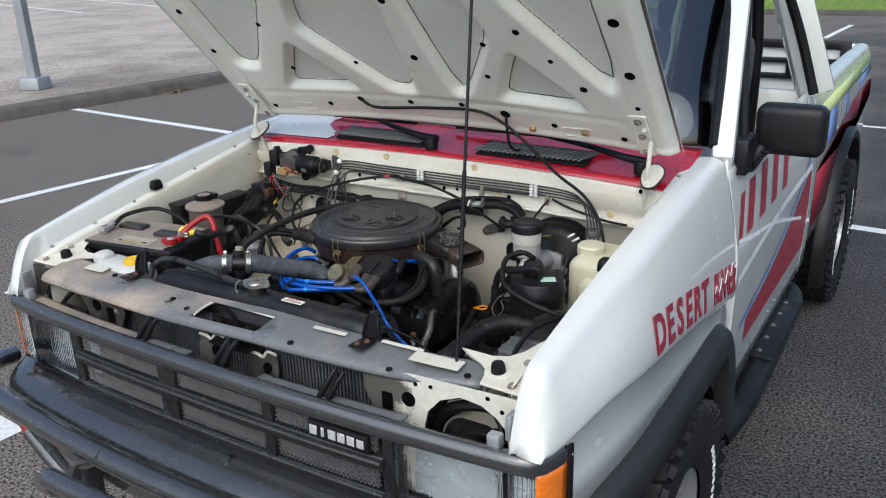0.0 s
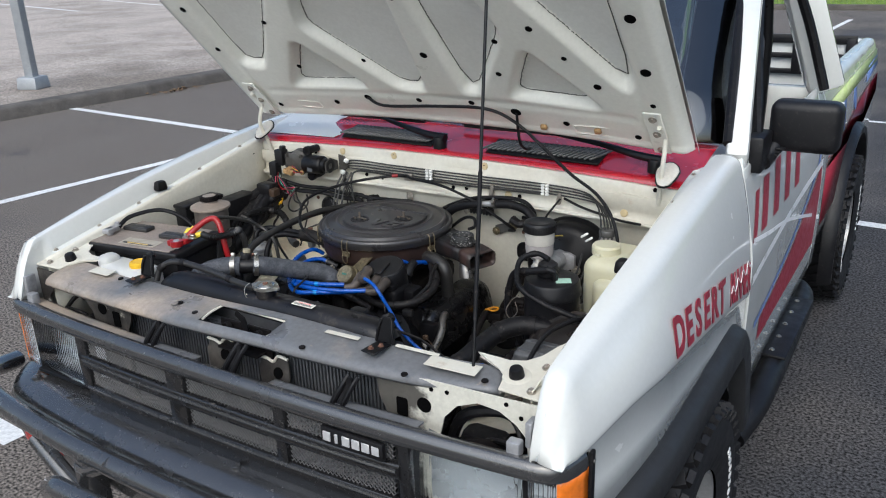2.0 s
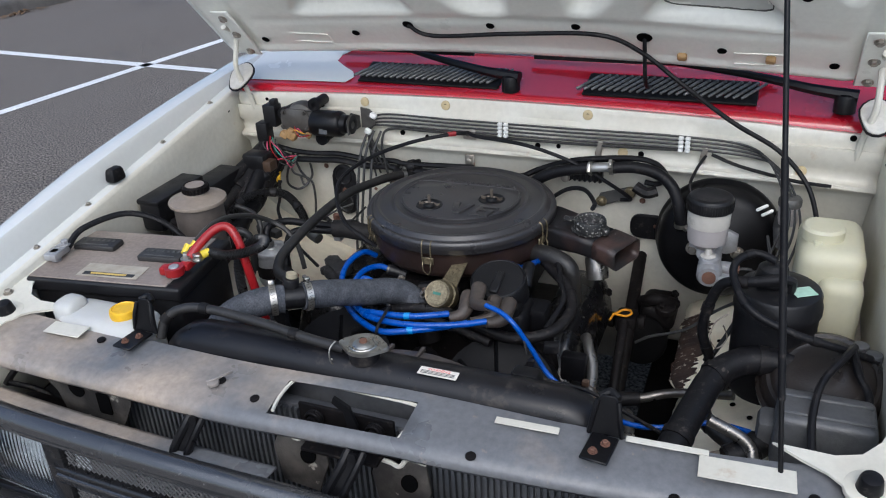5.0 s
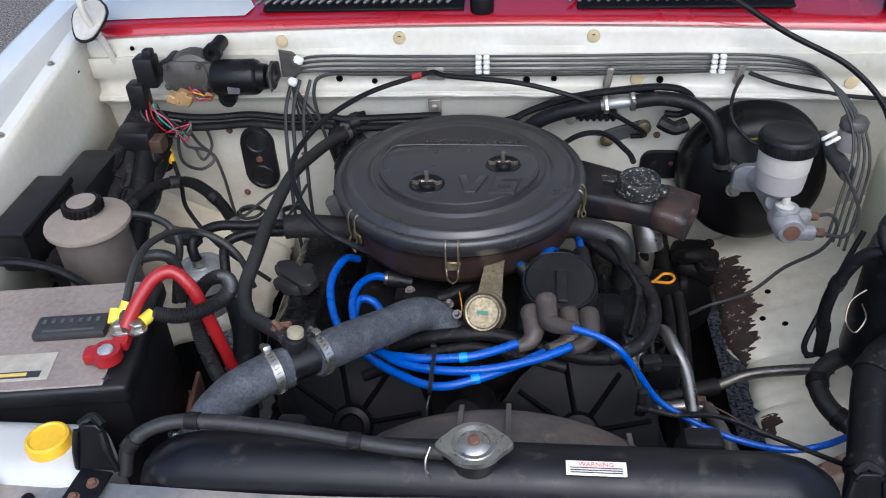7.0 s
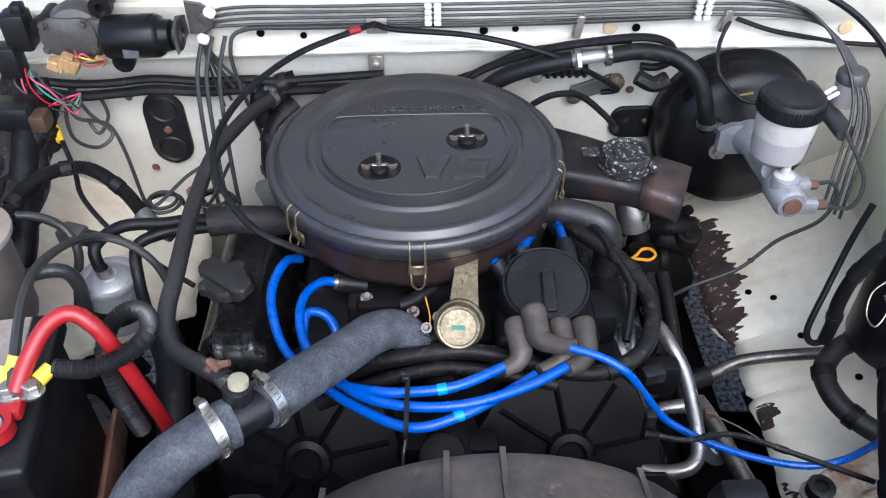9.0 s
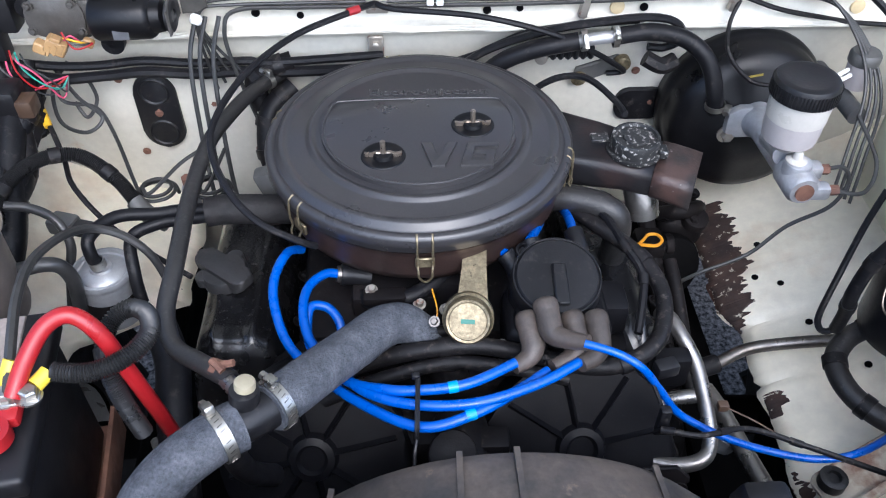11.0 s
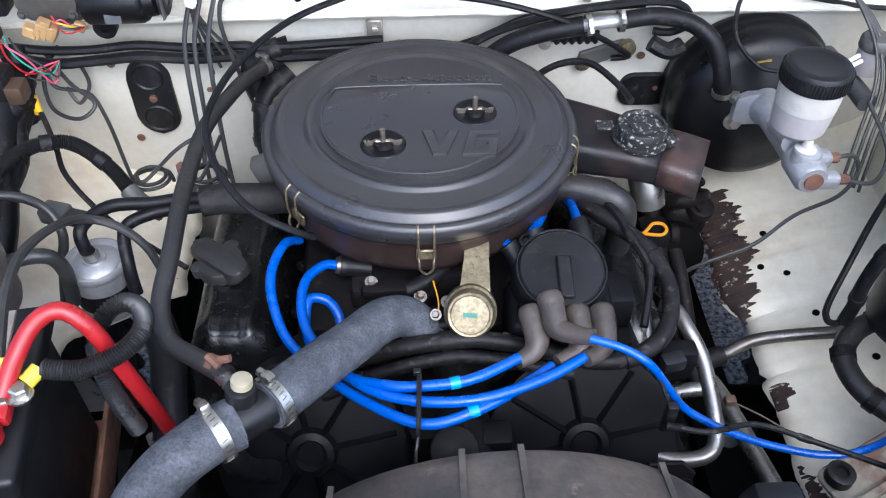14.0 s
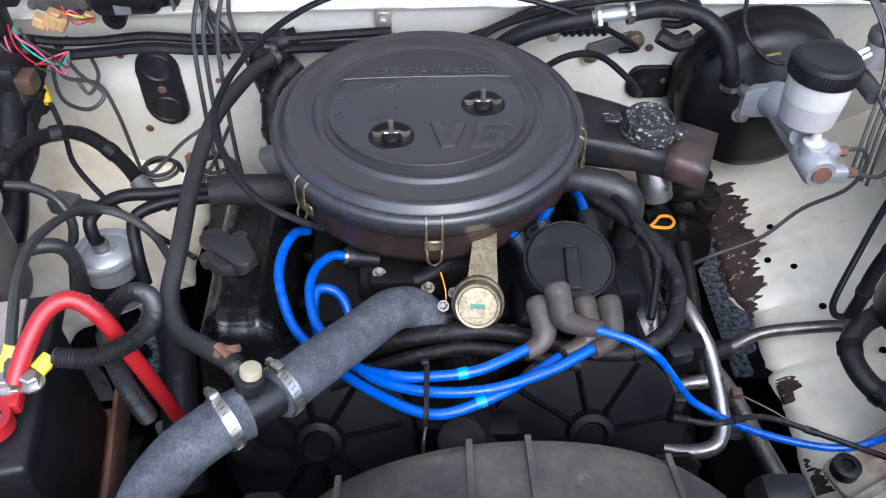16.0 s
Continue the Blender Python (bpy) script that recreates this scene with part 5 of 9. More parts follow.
for x, z in ((-0.075, 0.905), (0.085, 0.898)):
    horn = thing("condenser_bracket", (x, 0.10, z), "dirty pressed bracket with a pale rim on the condenser", "bracket", "condenser brackets")
    bm = B()
    slab(bm, [(-0.030, -0.05), (0.030, -0.055), (0.044, -0.01), (0.034, 0.030), (0.010, 0.036), (-0.006, 0.020), (-0.040, 0.024), (-0.048, 0.0)], 0, 0.004, Matrix(((1, 0, 0, x), (0, 0.25, -1, 0.118), (0, 1, 0.25, z), (0, 0, 0, 1))), 0.001, 1)
    part("plate", bm, DIRTY_PANEL, horn)
    bm = B()
    tube(bm, [(x - 0.046, 0.119, z + 0.026), (x - 0.020, 0.117, z + 0.026), (x - 0.004, 0.117, z + 0.022), (x + 0.010, 0.119, z + 0.037), (x + 0.036, 0.120, z + 0.034)], 0.0035, 8)
    part("rim", bm, BAY_WHITE, horn, "pale chipped rim")
    bm = B()
    disc(bm, (x + 0.012, 0.112, z), (0, -1, 0.25), 0.013, 0.002, 16)
    part("bracket_hole", bm, HOLE, horn)

rad = thing("radiator", (0.0, 0.22, 0.55), "black radiator with a metal filler cap and warning label", "radiator")
bm = B()
tank = [(0.172, 0.985), (0.174, 1.012), (0.184, 1.026), (0.205, 1.031), (0.228, 1.027), (0.240, 1.010), (0.242, 0.975)]


def tank_pt(x, k):
    y, z = tank[k]
    e = max(0.0, (abs(x) - 0.29) / 0.06)
    return Vector((x * 1.0, y + (0.205 - y) * 0.25 * e * e, z - 0.03 * e * e))


grid(bm, tank_pt, [-0.35, -0.34, -0.32, -0.29, -0.2, -0.1, 0, 0.1, 0.2, 0.29, 0.32, 0.34, 0.35], list(range(7)))
part("top_tank", bm, TANK_BLACK, rad, "black radiator top tank", angle=60)
bm = B()
box(bm, (0, 0.208, 0.76), (0.70, 0.05, 0.44), 0.004)
part("core", bm, FIN, rad)
bm = B()
disc(bm, (-0.004, 0.203, 1.026), (0, 0, 1), 0.023, 0.018, 24)
part("filler_neck", bm, TANK_BLACK, rad)
bm = B()
pts = []
for i in range(48):
    a = 2 * math.pi * i / 48
    pts.append(((0.029 + 0.0095 * max(0, math.cos(2 * a)) ** 3) * math.cos(a), (0.027) * math.sin(a)))
slab(bm, pts, 0, 0.006, Matrix.Translation((-0.004, 0.203, 1.046)) @ Matrix.Rotation(radians(4), 4, "Z"), 0.002)
lathe(bm, [(0.022, 0.006), (0.021, 0.0075), (0.016, 0.006), (0.012, 0.009), (0.0, 0.0095)], Matrix.Translation((-0.004, 0.203, 1.0462)), 28)
cap = part("filler_cap", bm, ZINC, rad, "worn aluminium radiator cap with two ears")
part("cap_rivet", disc(B(), (-0.004, 0.203, 1.0555), (0, 0, 1), 0.006, 0.003, 12, .001), RUST, cap)
lab = part("warning_label", box(B(), (0.114, 0.1945, 1.0318), (0.058, 0.017, 0.0012), 0.0004, 1, Matrix.Rotation(radians(2), 4, "X")), PAPER, rad, "white warning label with red print")
text_part("label_heading", "WARNING", 0.0070, pose(0.114, 0.1985, 1.0327, 2, 0, 0), PRINT_RED, lab, 0.0002, 1.0)
bm = B()
for i in range(3):
    box(bm, (0.114, 0.1945 - 0.0028 * i, 1.0327), (0.050, 0.0009, 0.0004))
part("label_print", bm, PRINT_BLACK, lab)
bm = B()
box(bm, (0.225, 0.248, 1.008), (0.052, 0.034, 0.034), 0.007, taper=0.75)
disc(bm, (0.228, 0.228, 1.003), (0, -1, .2), 0.010, 0.016, 16, .003)
part("mount_bracket", bm, SATIN_BLACK, rad, "black radiator mount with a rubber bush")
part("mount_bracket", box(B(), (-0.20, 0.248, 1.01), (0.04, 0.03, 0.03), 0.006, taper=0.75), SATIN_BLACK, rad)
# fan shroud
bm = B()
grid(bm, lambda a, k: Vector((0.022 + [0.255, 0.258, 0.25, 0.236, 0.232][k] * 1.06 * math.sin(radians(a)), [0.242, 0.262, 0.325, 0.338, 0.332][k], 0.712 + [0.255, 0.258, 0.25, 0.243, 0.236][k] * math.cos(radians(a)))), list(range(-96, 97, 6)), list(range(5)))
shroud = part("fan_shroud", bm, SHROUD, rad, "dusty black fan shroud", angle=50)
thicken(shroud, 0.003)
bm = B()
for a in (-42, -10.7, 1.3, 34):
    p0, p1 = Vector((0.022 + 0.272 * math.sin(radians(a)), 0.258, 0.712 + 0.2585 * math.cos(radians(a)))), Vector((0.022 + 0.262 * math.sin(radians(a)), 0.338, 0.712 + 0.2505 * math.cos(radians(a))))
    tube(bm, [p0, (p0 + p1) / 2, p1], 0.0042, 4)
part("shroud_rib", bm, SHROUD, shroud)
bm = B()
for i in range(8):
    a = 2 * math.pi * i / 8
    box(bm, (0, 0, 0), (0.05, 0.006, 0.16), 0.002, 1, Matrix.Translation((0.02, 0.30, 0.712)) @ Matrix.Rotation(a, 4, "Y") @ Matrix.Translation((0, 0, 0.13)) @ Matrix.Rotation(0.5, 4, "Z"))
part("fan", bm, TRIM_BLACK, rad, "black cooling fan")

# ---- front end ----
GRILLE_BLACK = mat("grille_plastic", (0.011, 0.011, 0.0122), 0.24, col2=(0.020, 0.019, 0.018), scale=9, amt=0.5, bump=0.05, spec=0.5, coat=0.3, spots=((0.06, 0.054, 0.047), 60.0, 0.62, 0.76, 0.6))
def bow(x):
    return 0.040 * (abs(x) / 0.80) ** 2.5


bar = [(0.038, 0.898), (0.038, 0.919), (0.031, 0.927), (0.020, 0.9315), (0.010, 0.929), (0.003, 0.921), (0.0, 0.910), (0.004, 0.896)]
half = [(x, 0.006 + bow(x)) for x in [0.04 * i for i in range(19)]] + [(0.750, 0.040), (0.772, 0.046), (0.786, 0.056), (0.796, 0.070), (0.804, 0.090), (0.811, 0.118)]
way = [Vector((-x, y, 0)) for x, y in half[:0:-1]] + [Vector((x, y, 0)) for x, y in half]
bm = B()
vs = []
for i, p in enumerate(way):
    d = (way[min(i + 1, len(way) - 1)] - way[max(i - 1, 0)]).normalized()
    n = Vector((d.y, -d.x, 0))
    end = max(0.0, (abs(p.x) - 0.74) / 0.08)
    vs.append([bm.verts.new(p - n * (q - 0.006) * (1 - 0.45 * end) + Vector((0, 0, z - 0.004 * (p.x / 0.8) ** 2))) for q, z in bar])
for a, b in zip(vs, vs[1:]):
    for k in range(8):
        bm.faces.new((a[k], a[(k + 1) % 8], b[(k + 1) % 8], b[k]))
bm.faces.new(vs[0])
bm.faces.new(vs[-1])
grille = thing("grille", (0, 0.02, 0.70), "satin black front grille with mesh openings", "grille")
part("top_bar", bm, EXT_BLACK, grille, "satin black top bar", angle=50)
for x0, x1 in ((-0.74, -0.085), (0.135, 0.50)):
    bm = B()
    grid(bm, lambda x, q: Vector((x, 0.030 + bow(x) + q, 0.921 - 0.10 * q)), [x0 + (x1 - x0) * i / 14 for i in range(15)], [0.0, 0.012, 0.028, 0.034])
    thicken(part("rear_lip", bm, SUPPORT, grille, "dusty lip behind the top bar"), 0.003)
def grille_bar(z0, z1, y, dp, x0=-0.475, x1=0.475):
    """A bowed plastic bar with a rounded face between two heights."""
    bm = B()
    h = (z1 - z0) / 2
    grid(bm, lambda x, q: Vector((x, y + q[0] + bow(x), (z0 + z1) / 2 + h * q[1])), [x0 + (x1 - x0) * i / 30 for i in range(31)],
         [(dp, 1.0), (0.004, 1.0), (0.0008, 0.86), (0.0, 0.5), (0.0, -0.5), (0.0008, -0.86), (0.004, -1.0), (dp, -1.0)])
    return bm


for z0, z1, y, dp in ((0.809, 0.844, 0.009, 0.016), (0.700, 0.760, 0.012, 0.02)):
    cross = part("cross_bar", grille_bar(z0, z1, y, dp), GRILLE_BLACK, grille, "satin black plastic cross bar", angle=50)
    part("bead", tube(B(), [(x, y - 0.0015 + bow(x), z1 - 0.013 if z0 > 0.75 else z1 - 0.004) for x in [-0.47 + 0.047 * i for i in range(21)]], 0.0042, 8, 2), EXT_BLACK, cross, "glossy raised bead")
part("head_bar", grille_bar(0.886, 0.902, 0.010, 0.016), GRILLE_BLACK, grille, angle=50)
for x, w in ((-0.475, 0.036), (-0.128, 0.056), (0.182, 0.030), (0.484, 0.026)):
    part("upright", box(B(), (x, 0.021 + bow(x), 0.822), (w, 0.020, 0.150), 0.004), GRILLE_BLACK, grille)
bm = B()
w, st, sz = 0.0013, 0.0105, 0.0056
for x0, x1 in ((-0.455, -0.158), (-0.098, 0.165), (0.199, 0.470)):
    for z0, z1 in ((0.845, 0.884), (0.762, 0.806)):
        nx, nz = int((x1 - x0) / st), int((z1 - z0) / sz) + 1
        for i in range(nx):
            for j in range(nz):
                cx, cz = x0 + (i + 0.5 * (j % 2)) * st, z0 + j * sz
                for dx in (-st / 2, st / 2):
                    a, b = Vector((cx, 0.022 + bow(cx), cz)), Vector((cx + dx, 0.022 + bow(cx), cz + sz))
                    t = Vector((0, 0.0008, w))
                    bm.faces.new([bm.verts.new(p) for p in (a - t, b - t, b + t, a + t)])
tagged(part("mesh_insert", bm, mat("mesh_metal", (0.05, 0.051, 0.054), 0.5, metal=0.2, col2=(0.085, 0.08, 0.078), scale=30), grille, recalc=False), "expanded metal mesh", kind="stuff")
# name plate drawn as plain pale bars
plate = part("name_plate", box(B(), (0.372, 0.010 + bow(.372), 0.866), (0.150, 0.012, 0.038), 0.003), TRIM_BLACK, grille, "black badge with plain silver bars")
bm = B()
for i in range(6):
    x = 0.372 - 0.0575 + 0.0230 * i
    box(bm, (x, 0.003 + bow(x), 0.867), (0.0185 if i != 1 else 0.007, 0.004, 0.0205), 0.001, 1)
part("badge_bar", bm, mat("badge_silver", (0.55, 0.55, 0.55), 0.35, metal=0.3), plate)

for s in (1, -1):
    lampg = thing("headlight", (s * 0.62, 0.05, 0.75), "rectangular glass headlight with an amber corner lens", "headlight", "headlights")
    mx = Matrix(((s, 0, 0, 0), (0, 1, 0, 0), (0, 0, 1, 0), (0, 0, 0, 1)))
    bm = B()
    grid(bm, lambda x, z: mx @ Vector((x, 0.090 + bow(x) - 0.022 * (1 - ((x - 0.605) / 0.12) ** 2), z)), [0.495 + 0.0155 * i for i in range(15)], [0.735 + 0.014 * i for i in range(12)])
    part("reflector", bm, REFLECTOR, lampg, "silver reflector")
    bm = B()
    grid(bm, lambda x, z: mx @ Vector((x, 0.030 + bow(x) - 0.010 * (1 - ((z - 0.81) / 0.08) ** 2) + 0.00016 * math.sin(x * 700), z)), [0.495 + 0.0023 * i for i in range(97)], [0.733 + 0.0155 * i for i in range(11)])
    ln_ = part("lens", bm, LENS, lampg, "fluted clear glass lens")
    thicken(ln_, 0.004)
    ln_.visible_shadow = False
    bm = B()
    for z in (0.728, 0.892):
        box(bm, (s * 0.605, 0.04 + bow(.6), z), (0.24, 0.03, 0.010), 0.002, 1)
    for x in (0.487, 0.722):
        box(bm, (s * x, 0.04 + bow(x), 0.81), (0.012, 0.03, 0.17), 0.002, 1)
    part("bezel", bm, SATIN_BLACK, lampg)
    corner = [(0.782, 0.058), (0.790, 0.064), (0.798, 0.074), (0.804, 0.088), (0.809, 0.104), (0.813, 0.124)]
    bm = B()
    grid(bm, lambda p, z: mx @ Vector((p[0], p[1], z)), corner, [0.735, 0.76, 0.79, 0.82, 0.85, 0.875, 0.895])
    thicken(part("corner_lens", bm, AMBER, lampg, "amber corner indicator lens"), 0.004)
    bm = B()
    grid(bm, lambda x, z: mx @ Vector((x, 0.037 + bow(x) * 0.5 + 0.0004 * math.sin(x * 1400), z)), [0.729 + 0.0013 * i for i in range(41)], [0.735, 0.76, 0.79, 0.82, 0.85, 0.875, 0.895])
    cl_ = part("clear_lens", bm, LENS, lampg, "clear fluted side lens")
    thicken(cl_, 0.003)
    cl_.visible_shadow = False
    part("lens_back", box(B(), (s * 0.756, 0.075, 0.815), (0.052, 0.006, 0.155), 0.002, 1), REFLECTOR, lampg)
    bm = B()
    box(bm, (s * 0.816, 0.130, 0.825), (0.008, 0.016, 0.20), 0.003, 2)
    part("lens_seal", bm, RUBBER, lampg)
    part("seal_screw", disc(B(), (s * 0.8195, 0.130, 0.905), (s, 0, 0), 0.004, 0.002, 10), ZINC, lampg)

bump = thing("front_bumper", (0, -0.02, 0.55), "satin black steel front bumper with red lower lamps", "bumper")
bm = B()
bp = [(0.10, 0.700), (0.030, 0.712), (-0.020, 0.706), (-0.055, 0.690), (-0.072, 0.665), (-0.074, 0.60), (-0.060, 0.55), (0.02, 0.54)]
grid(bm, lambda x, k: Vector((x, bp[k][0] + bow(x) * 1.2 + 0.10 * max(0, (abs(x) - 0.74) / 0.13) ** 2, bp[k][1])), [-0.87 + 0.029 * i for i in range(61)], list(range(8)))
part("bumper_bar", bm, EXT_BLACK, bump, angle=50)
bm = B()
for x in (-0.72, -0.55, 0.05, 0.55, 0.72):
    disc(bm, (x, 0.0 + bow(x), 0.708), (0, -.1, 1), 0.011, 0.008, 14, 0.003)
part("bumper_bolt", bm, EXT_BLACK, bump)
for s in (1, -1):
    part("lower_lamp", box(B(), (s * 0.60, -0.062 + bow(.6) * 1.2, 0.60), (0.17, 0.03, 0.05), 0.008), RED_LENS, bump, "dull red lower lamp")
bull = thing("bull_bar", (0, -0.15, 0.3), "satin black tubular bull bar ahead of the bumper", "bull bar")
bm = B()
tube(bm, [(-0.93, 0.10, 0.68), (-0.86, -0.02, 0.712), (-0.70, -0.095, 0.726), (-0.35, -0.132, 0.722), (0, -0.142, 0.720), (0.35, -0.132, 0.722), (0.70, -0.095, 0.726), (0.86, -0.02, 0.712), (0.93, 0.10, 0.68)], 0.026, 18)
part("main_tube", bm, EXT_BLACK, bull)
for s in (1, -1):
    bm = B()
    tube(bm, [(s * 0.57, -0.085, 0.635), (s * 0.47, -0.095, 0.585), (s * 0.38, -0.10, 0.54)], 0.021, 14)
    part("brace", bm, EXT_BLACK, bull)
    part("mount_plate", box(B(), (s * 0.36, -0.085, 0.58), (0.06, 0.05, 0.20), 0.006), EXT_BLACK, bull)
    bm = B()
    tube(bm, [(s * 0.17, -0.150, 0.735), (s * 0.26, -0.145, 0.68), (s * 0.36, -0.11, 0.64)], 0.014, 12)
    part("stay", bm, EXT_BLACK, bull)
bm = B()
tube(bm, [(-0.40, -0.10, 0.52), (-0.385, -0.17, 0.60), (-0.32, -0.20, 0.655), (-0.22, -0.21, 0.67), (0.22, -0.21, 0.67), (0.32, -0.20, 0.655), (0.385, -0.17, 0.60), (0.40, -0.10, 0.52)], 0.024, 14)
part("lower_hoop", bm, EXT_BLACK, bull)

# lettering along the wing, following its flank
for s in (1, -1):
    for i, ch in enumerate("DESERT RUNNER"):
        if ch == " ":
            continue
        y = 0.505 + 0.068 * i if i < 6 else 0.945 + 0.039 * (i - 7)
        if s < 0:
            y = 1.62 - y
        z = fold(y) + 0.054
        x = flank(y, z) + 0.0016
        k = (flank(y, z + 0.02) - flank(y, z - 0.02)) / 0.04
        m = Matrix(((0, s * k, s, s * x), (s, 0.0, 0, y), (-0.10 * s, 1, -k, z), (0, 0, 0, 1)))
        text_part("decal_letter", ch, 0.116, m, RED_DECAL, truck, 0.0006, 0.84 if i < 6 else 0.52, "dark red decal letter", 0.0035)
    # thin white scrawl across the end of the lettering
    scrawl = []
    for k in range(14):
        y = 0.93 + 0.017 * k
        z = fold(y) + 0.050 + 0.014 * math.sin(k * 1.9) + 0.004 * k
        scrawl.append((s * (flank(y, z) + 0.0035), y, z))
    part("white_scrawl", tube(B(), scrawl, 0.0011, 6, 4), WHITE_DECAL, truck, "thin white scrawl decal")

# ---- bonnet ----
hood = thing("bonnet", (0, 0.975, 1.25), "open bonnet seen from below, ribbed cream inner panel", "bonnet")
HN, HU = Vector((0, 0.73, 0.683)), Vector((0, -0.683, 0.73))
H0 = Vector((0, 0.975, 1.25))


def hp(x, s_, d=0.0):
    """A place on the bonnet: across, up along it from the hinge edge, and out through its skin."""
    crown = 0.035 * (1 - (x / 0.74) ** 2)
    return H0 + HU * s_ + HN * (d + crown) + Vector((x, 0, 0))


bm = B()
us = [-0.735, -0.72, -0.6, -0.45, -0.3, -0.15, 0, 0.15, 0.3, 0.45, 0.6, 0.72, 0.735]
grid(bm, lambda x, t: hp(x * (1 + 0.012 * t), t, 0.046 - (0.03 if abs(x) > 0.73 else 0)), us, [-0.01, 0.0, 0.1, 0.3, 0.5, 0.7, 0.85, 0.97, 1.0])
thicken(part("outer_skin", bm, BODY_WHITE, hood, "white outer skin", recalc=False), 0.0015)
# dark grey for the shade in the gap round each recessed pad
PAD_GAP_SHADE = mat("grey_pad_gap_shade", (0.075, 0.072, 0.065), 0.7, col2=(0.13, 0.125, 0.11), scale=25, amt=0.8)
PADS = ([(-0.355, 0.345), (-0.205, 0.142), (-0.485, 0.142)], [(-0.245, 0.53), (-0.290, 0.400), (-0.092, 0.140), (-0.010, 0.140), (0.048, 0.54), (0.030, 0.80)],
        [(0.102, 0.54), (0.055, 0.142), (0.164, 0.146), (0.322, 0.395), (0.285, 0.53), (0.09, 0.80)], [(0.362, 0.345), (0.520, 0.140), (0.262, 0.148)],
        [(0.395, 0.54), (0.600, 0.222), (0.626, 0.25), (0.622, 0.80), (0.52, 0.84)], [(-0.62, 0.80), (-0.622, 0.245), (-0.545, 0.225), (-0.335, 0.53), (-0.50, 0.84)])


def pad_depth(poly, x, t):
    """How far inside a pad's rounded outline a place lies."""
    n, acc = len(poly), 0.0
    area = sum(poly[k][0] * poly[(k + 1) % n][1] - poly[(k + 1) % n][0] * poly[k][1] for k in range(n))
    sg = 1 if area > 0 else -1
    for k in range(n):
        (ax, ay), (bx, by) = poly[k], poly[(k + 1) % n]
        dx, dy = bx - ax, by - ay
        acc += math.exp(-sg * (dx * (t - ay) - dy * (x - ax)) / math.hypot(dx, dy) / 0.011)
    return -0.011 * math.log(max(acc, 1e-30))


NX, NT = 180, 120
verts, faces, pads = [], [], [[] for p in PADS]
own = []
for a in range(NX + 1):
    for b in range(NT + 1):
        x, t = -0.728 + 1.456 * a / NX, 0.985 * b / NT
        best, which = -1.0, 0
        for k, poly in enumerate(PADS):
            if min(p[0] for p in poly) - .03 < x < max(p[0] for p in poly) + .03 and min(p[1] for p in poly) - .03 < t < max(p[1] for p in poly) + .03:
                d = pad_depth(poly, x, t)
                if d > best:
                    best, which = d, k
        f = min(1.0, max(0.0, (best + 0.010) / 0.022))
        dep = -0.003 + 0.027 * f * f * (3 - 2 * f)
        e = min(1.0, max(0.0, (abs(x) - 0.695) / 0.033))
        dep += 0.022 * e * e
        dep -= 0.006 * max(0.0, 1 - abs(t - 0.012) / 0.014)
        dep += 0.003 * max(0.0, 1 - abs(t - 0.118) / 0.018) * (abs(x) < 0.6)
        dep += 0.004 * max(0.0, 1 - abs(abs(x) - 0.630) / 0.012)
        verts.append(hp(x, t, dep))
        own.append(which if best > 0.010 else -1)
for a in range(NX):
    for b in range(NT):
        q = (a * (NT + 1) + b, (a + 1) * (NT + 1) + b, (a + 1) * (NT + 1) + b + 1, a * (NT + 1) + b + 1)
        ids = {own[v] for v in q}
        (pads[ids.pop()] if len(ids) == 1 and -1 not in ids else faces).append(q)


def sheet(name, fs, material, label):
    used = sorted({v for q in fs for v in q})
    at = {v: k for k, v in enumerate(used)}
    me = bpy.data.meshes.new(name)
    me.from_pydata([verts[v] for v in used], [], [tuple(at[v] for v in q) for q in fs])
    me.materials.append(material)
    me.shade_smooth()
    ob = new(name, me)
    ob.parent = hood
    ob.matrix_parent_inverse = Matrix.Translation(-hood.location)
    return tagged(ob, label)


sheet("inner_frame", faces, HOOD_PAINT, "cream pressed inner frame with drain holes")
for k, fs in enumerate(pads):
    pad = sheet("recessed_pad", fs, HOOD_PANEL, "dull grey recessed panel")
    cx, ct = sum(p[0] for p in PADS[k]) / len(PADS[k]), sum(p[1] for p in PADS[k]) / len(PADS[k])
    ring = []
    for i in range(64):
        an = 2 * math.pi * i / 64
        r = 0.0
        while r < 0.6 and pad_depth(PADS[k], cx + r * math.cos(an), ct + r * math.sin(an)) > 0.012:
            r += 0.002
        ring.append(hp(cx + r * math.cos(an), ct + r * math.sin(an), 0.0232))
    # thin dark tube draws the gap's shade along the pad edge
    part("pad_seal", tube(B(), ring, 0.0016, 5, 1, True, smooth=False), PAD_GAP_SHADE, pad)
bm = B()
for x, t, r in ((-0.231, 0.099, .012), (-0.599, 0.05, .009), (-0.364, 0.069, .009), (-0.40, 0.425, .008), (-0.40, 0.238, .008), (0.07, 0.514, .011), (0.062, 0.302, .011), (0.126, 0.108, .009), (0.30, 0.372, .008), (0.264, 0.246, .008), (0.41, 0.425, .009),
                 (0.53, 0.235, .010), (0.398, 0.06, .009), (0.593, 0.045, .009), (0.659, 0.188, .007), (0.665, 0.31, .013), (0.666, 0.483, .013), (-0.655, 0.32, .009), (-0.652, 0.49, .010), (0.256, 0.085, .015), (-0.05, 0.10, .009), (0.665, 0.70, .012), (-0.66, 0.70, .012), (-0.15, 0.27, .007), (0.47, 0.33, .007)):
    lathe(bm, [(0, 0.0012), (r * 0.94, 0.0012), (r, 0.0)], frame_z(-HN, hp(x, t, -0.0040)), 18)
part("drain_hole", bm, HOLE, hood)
bm = B()
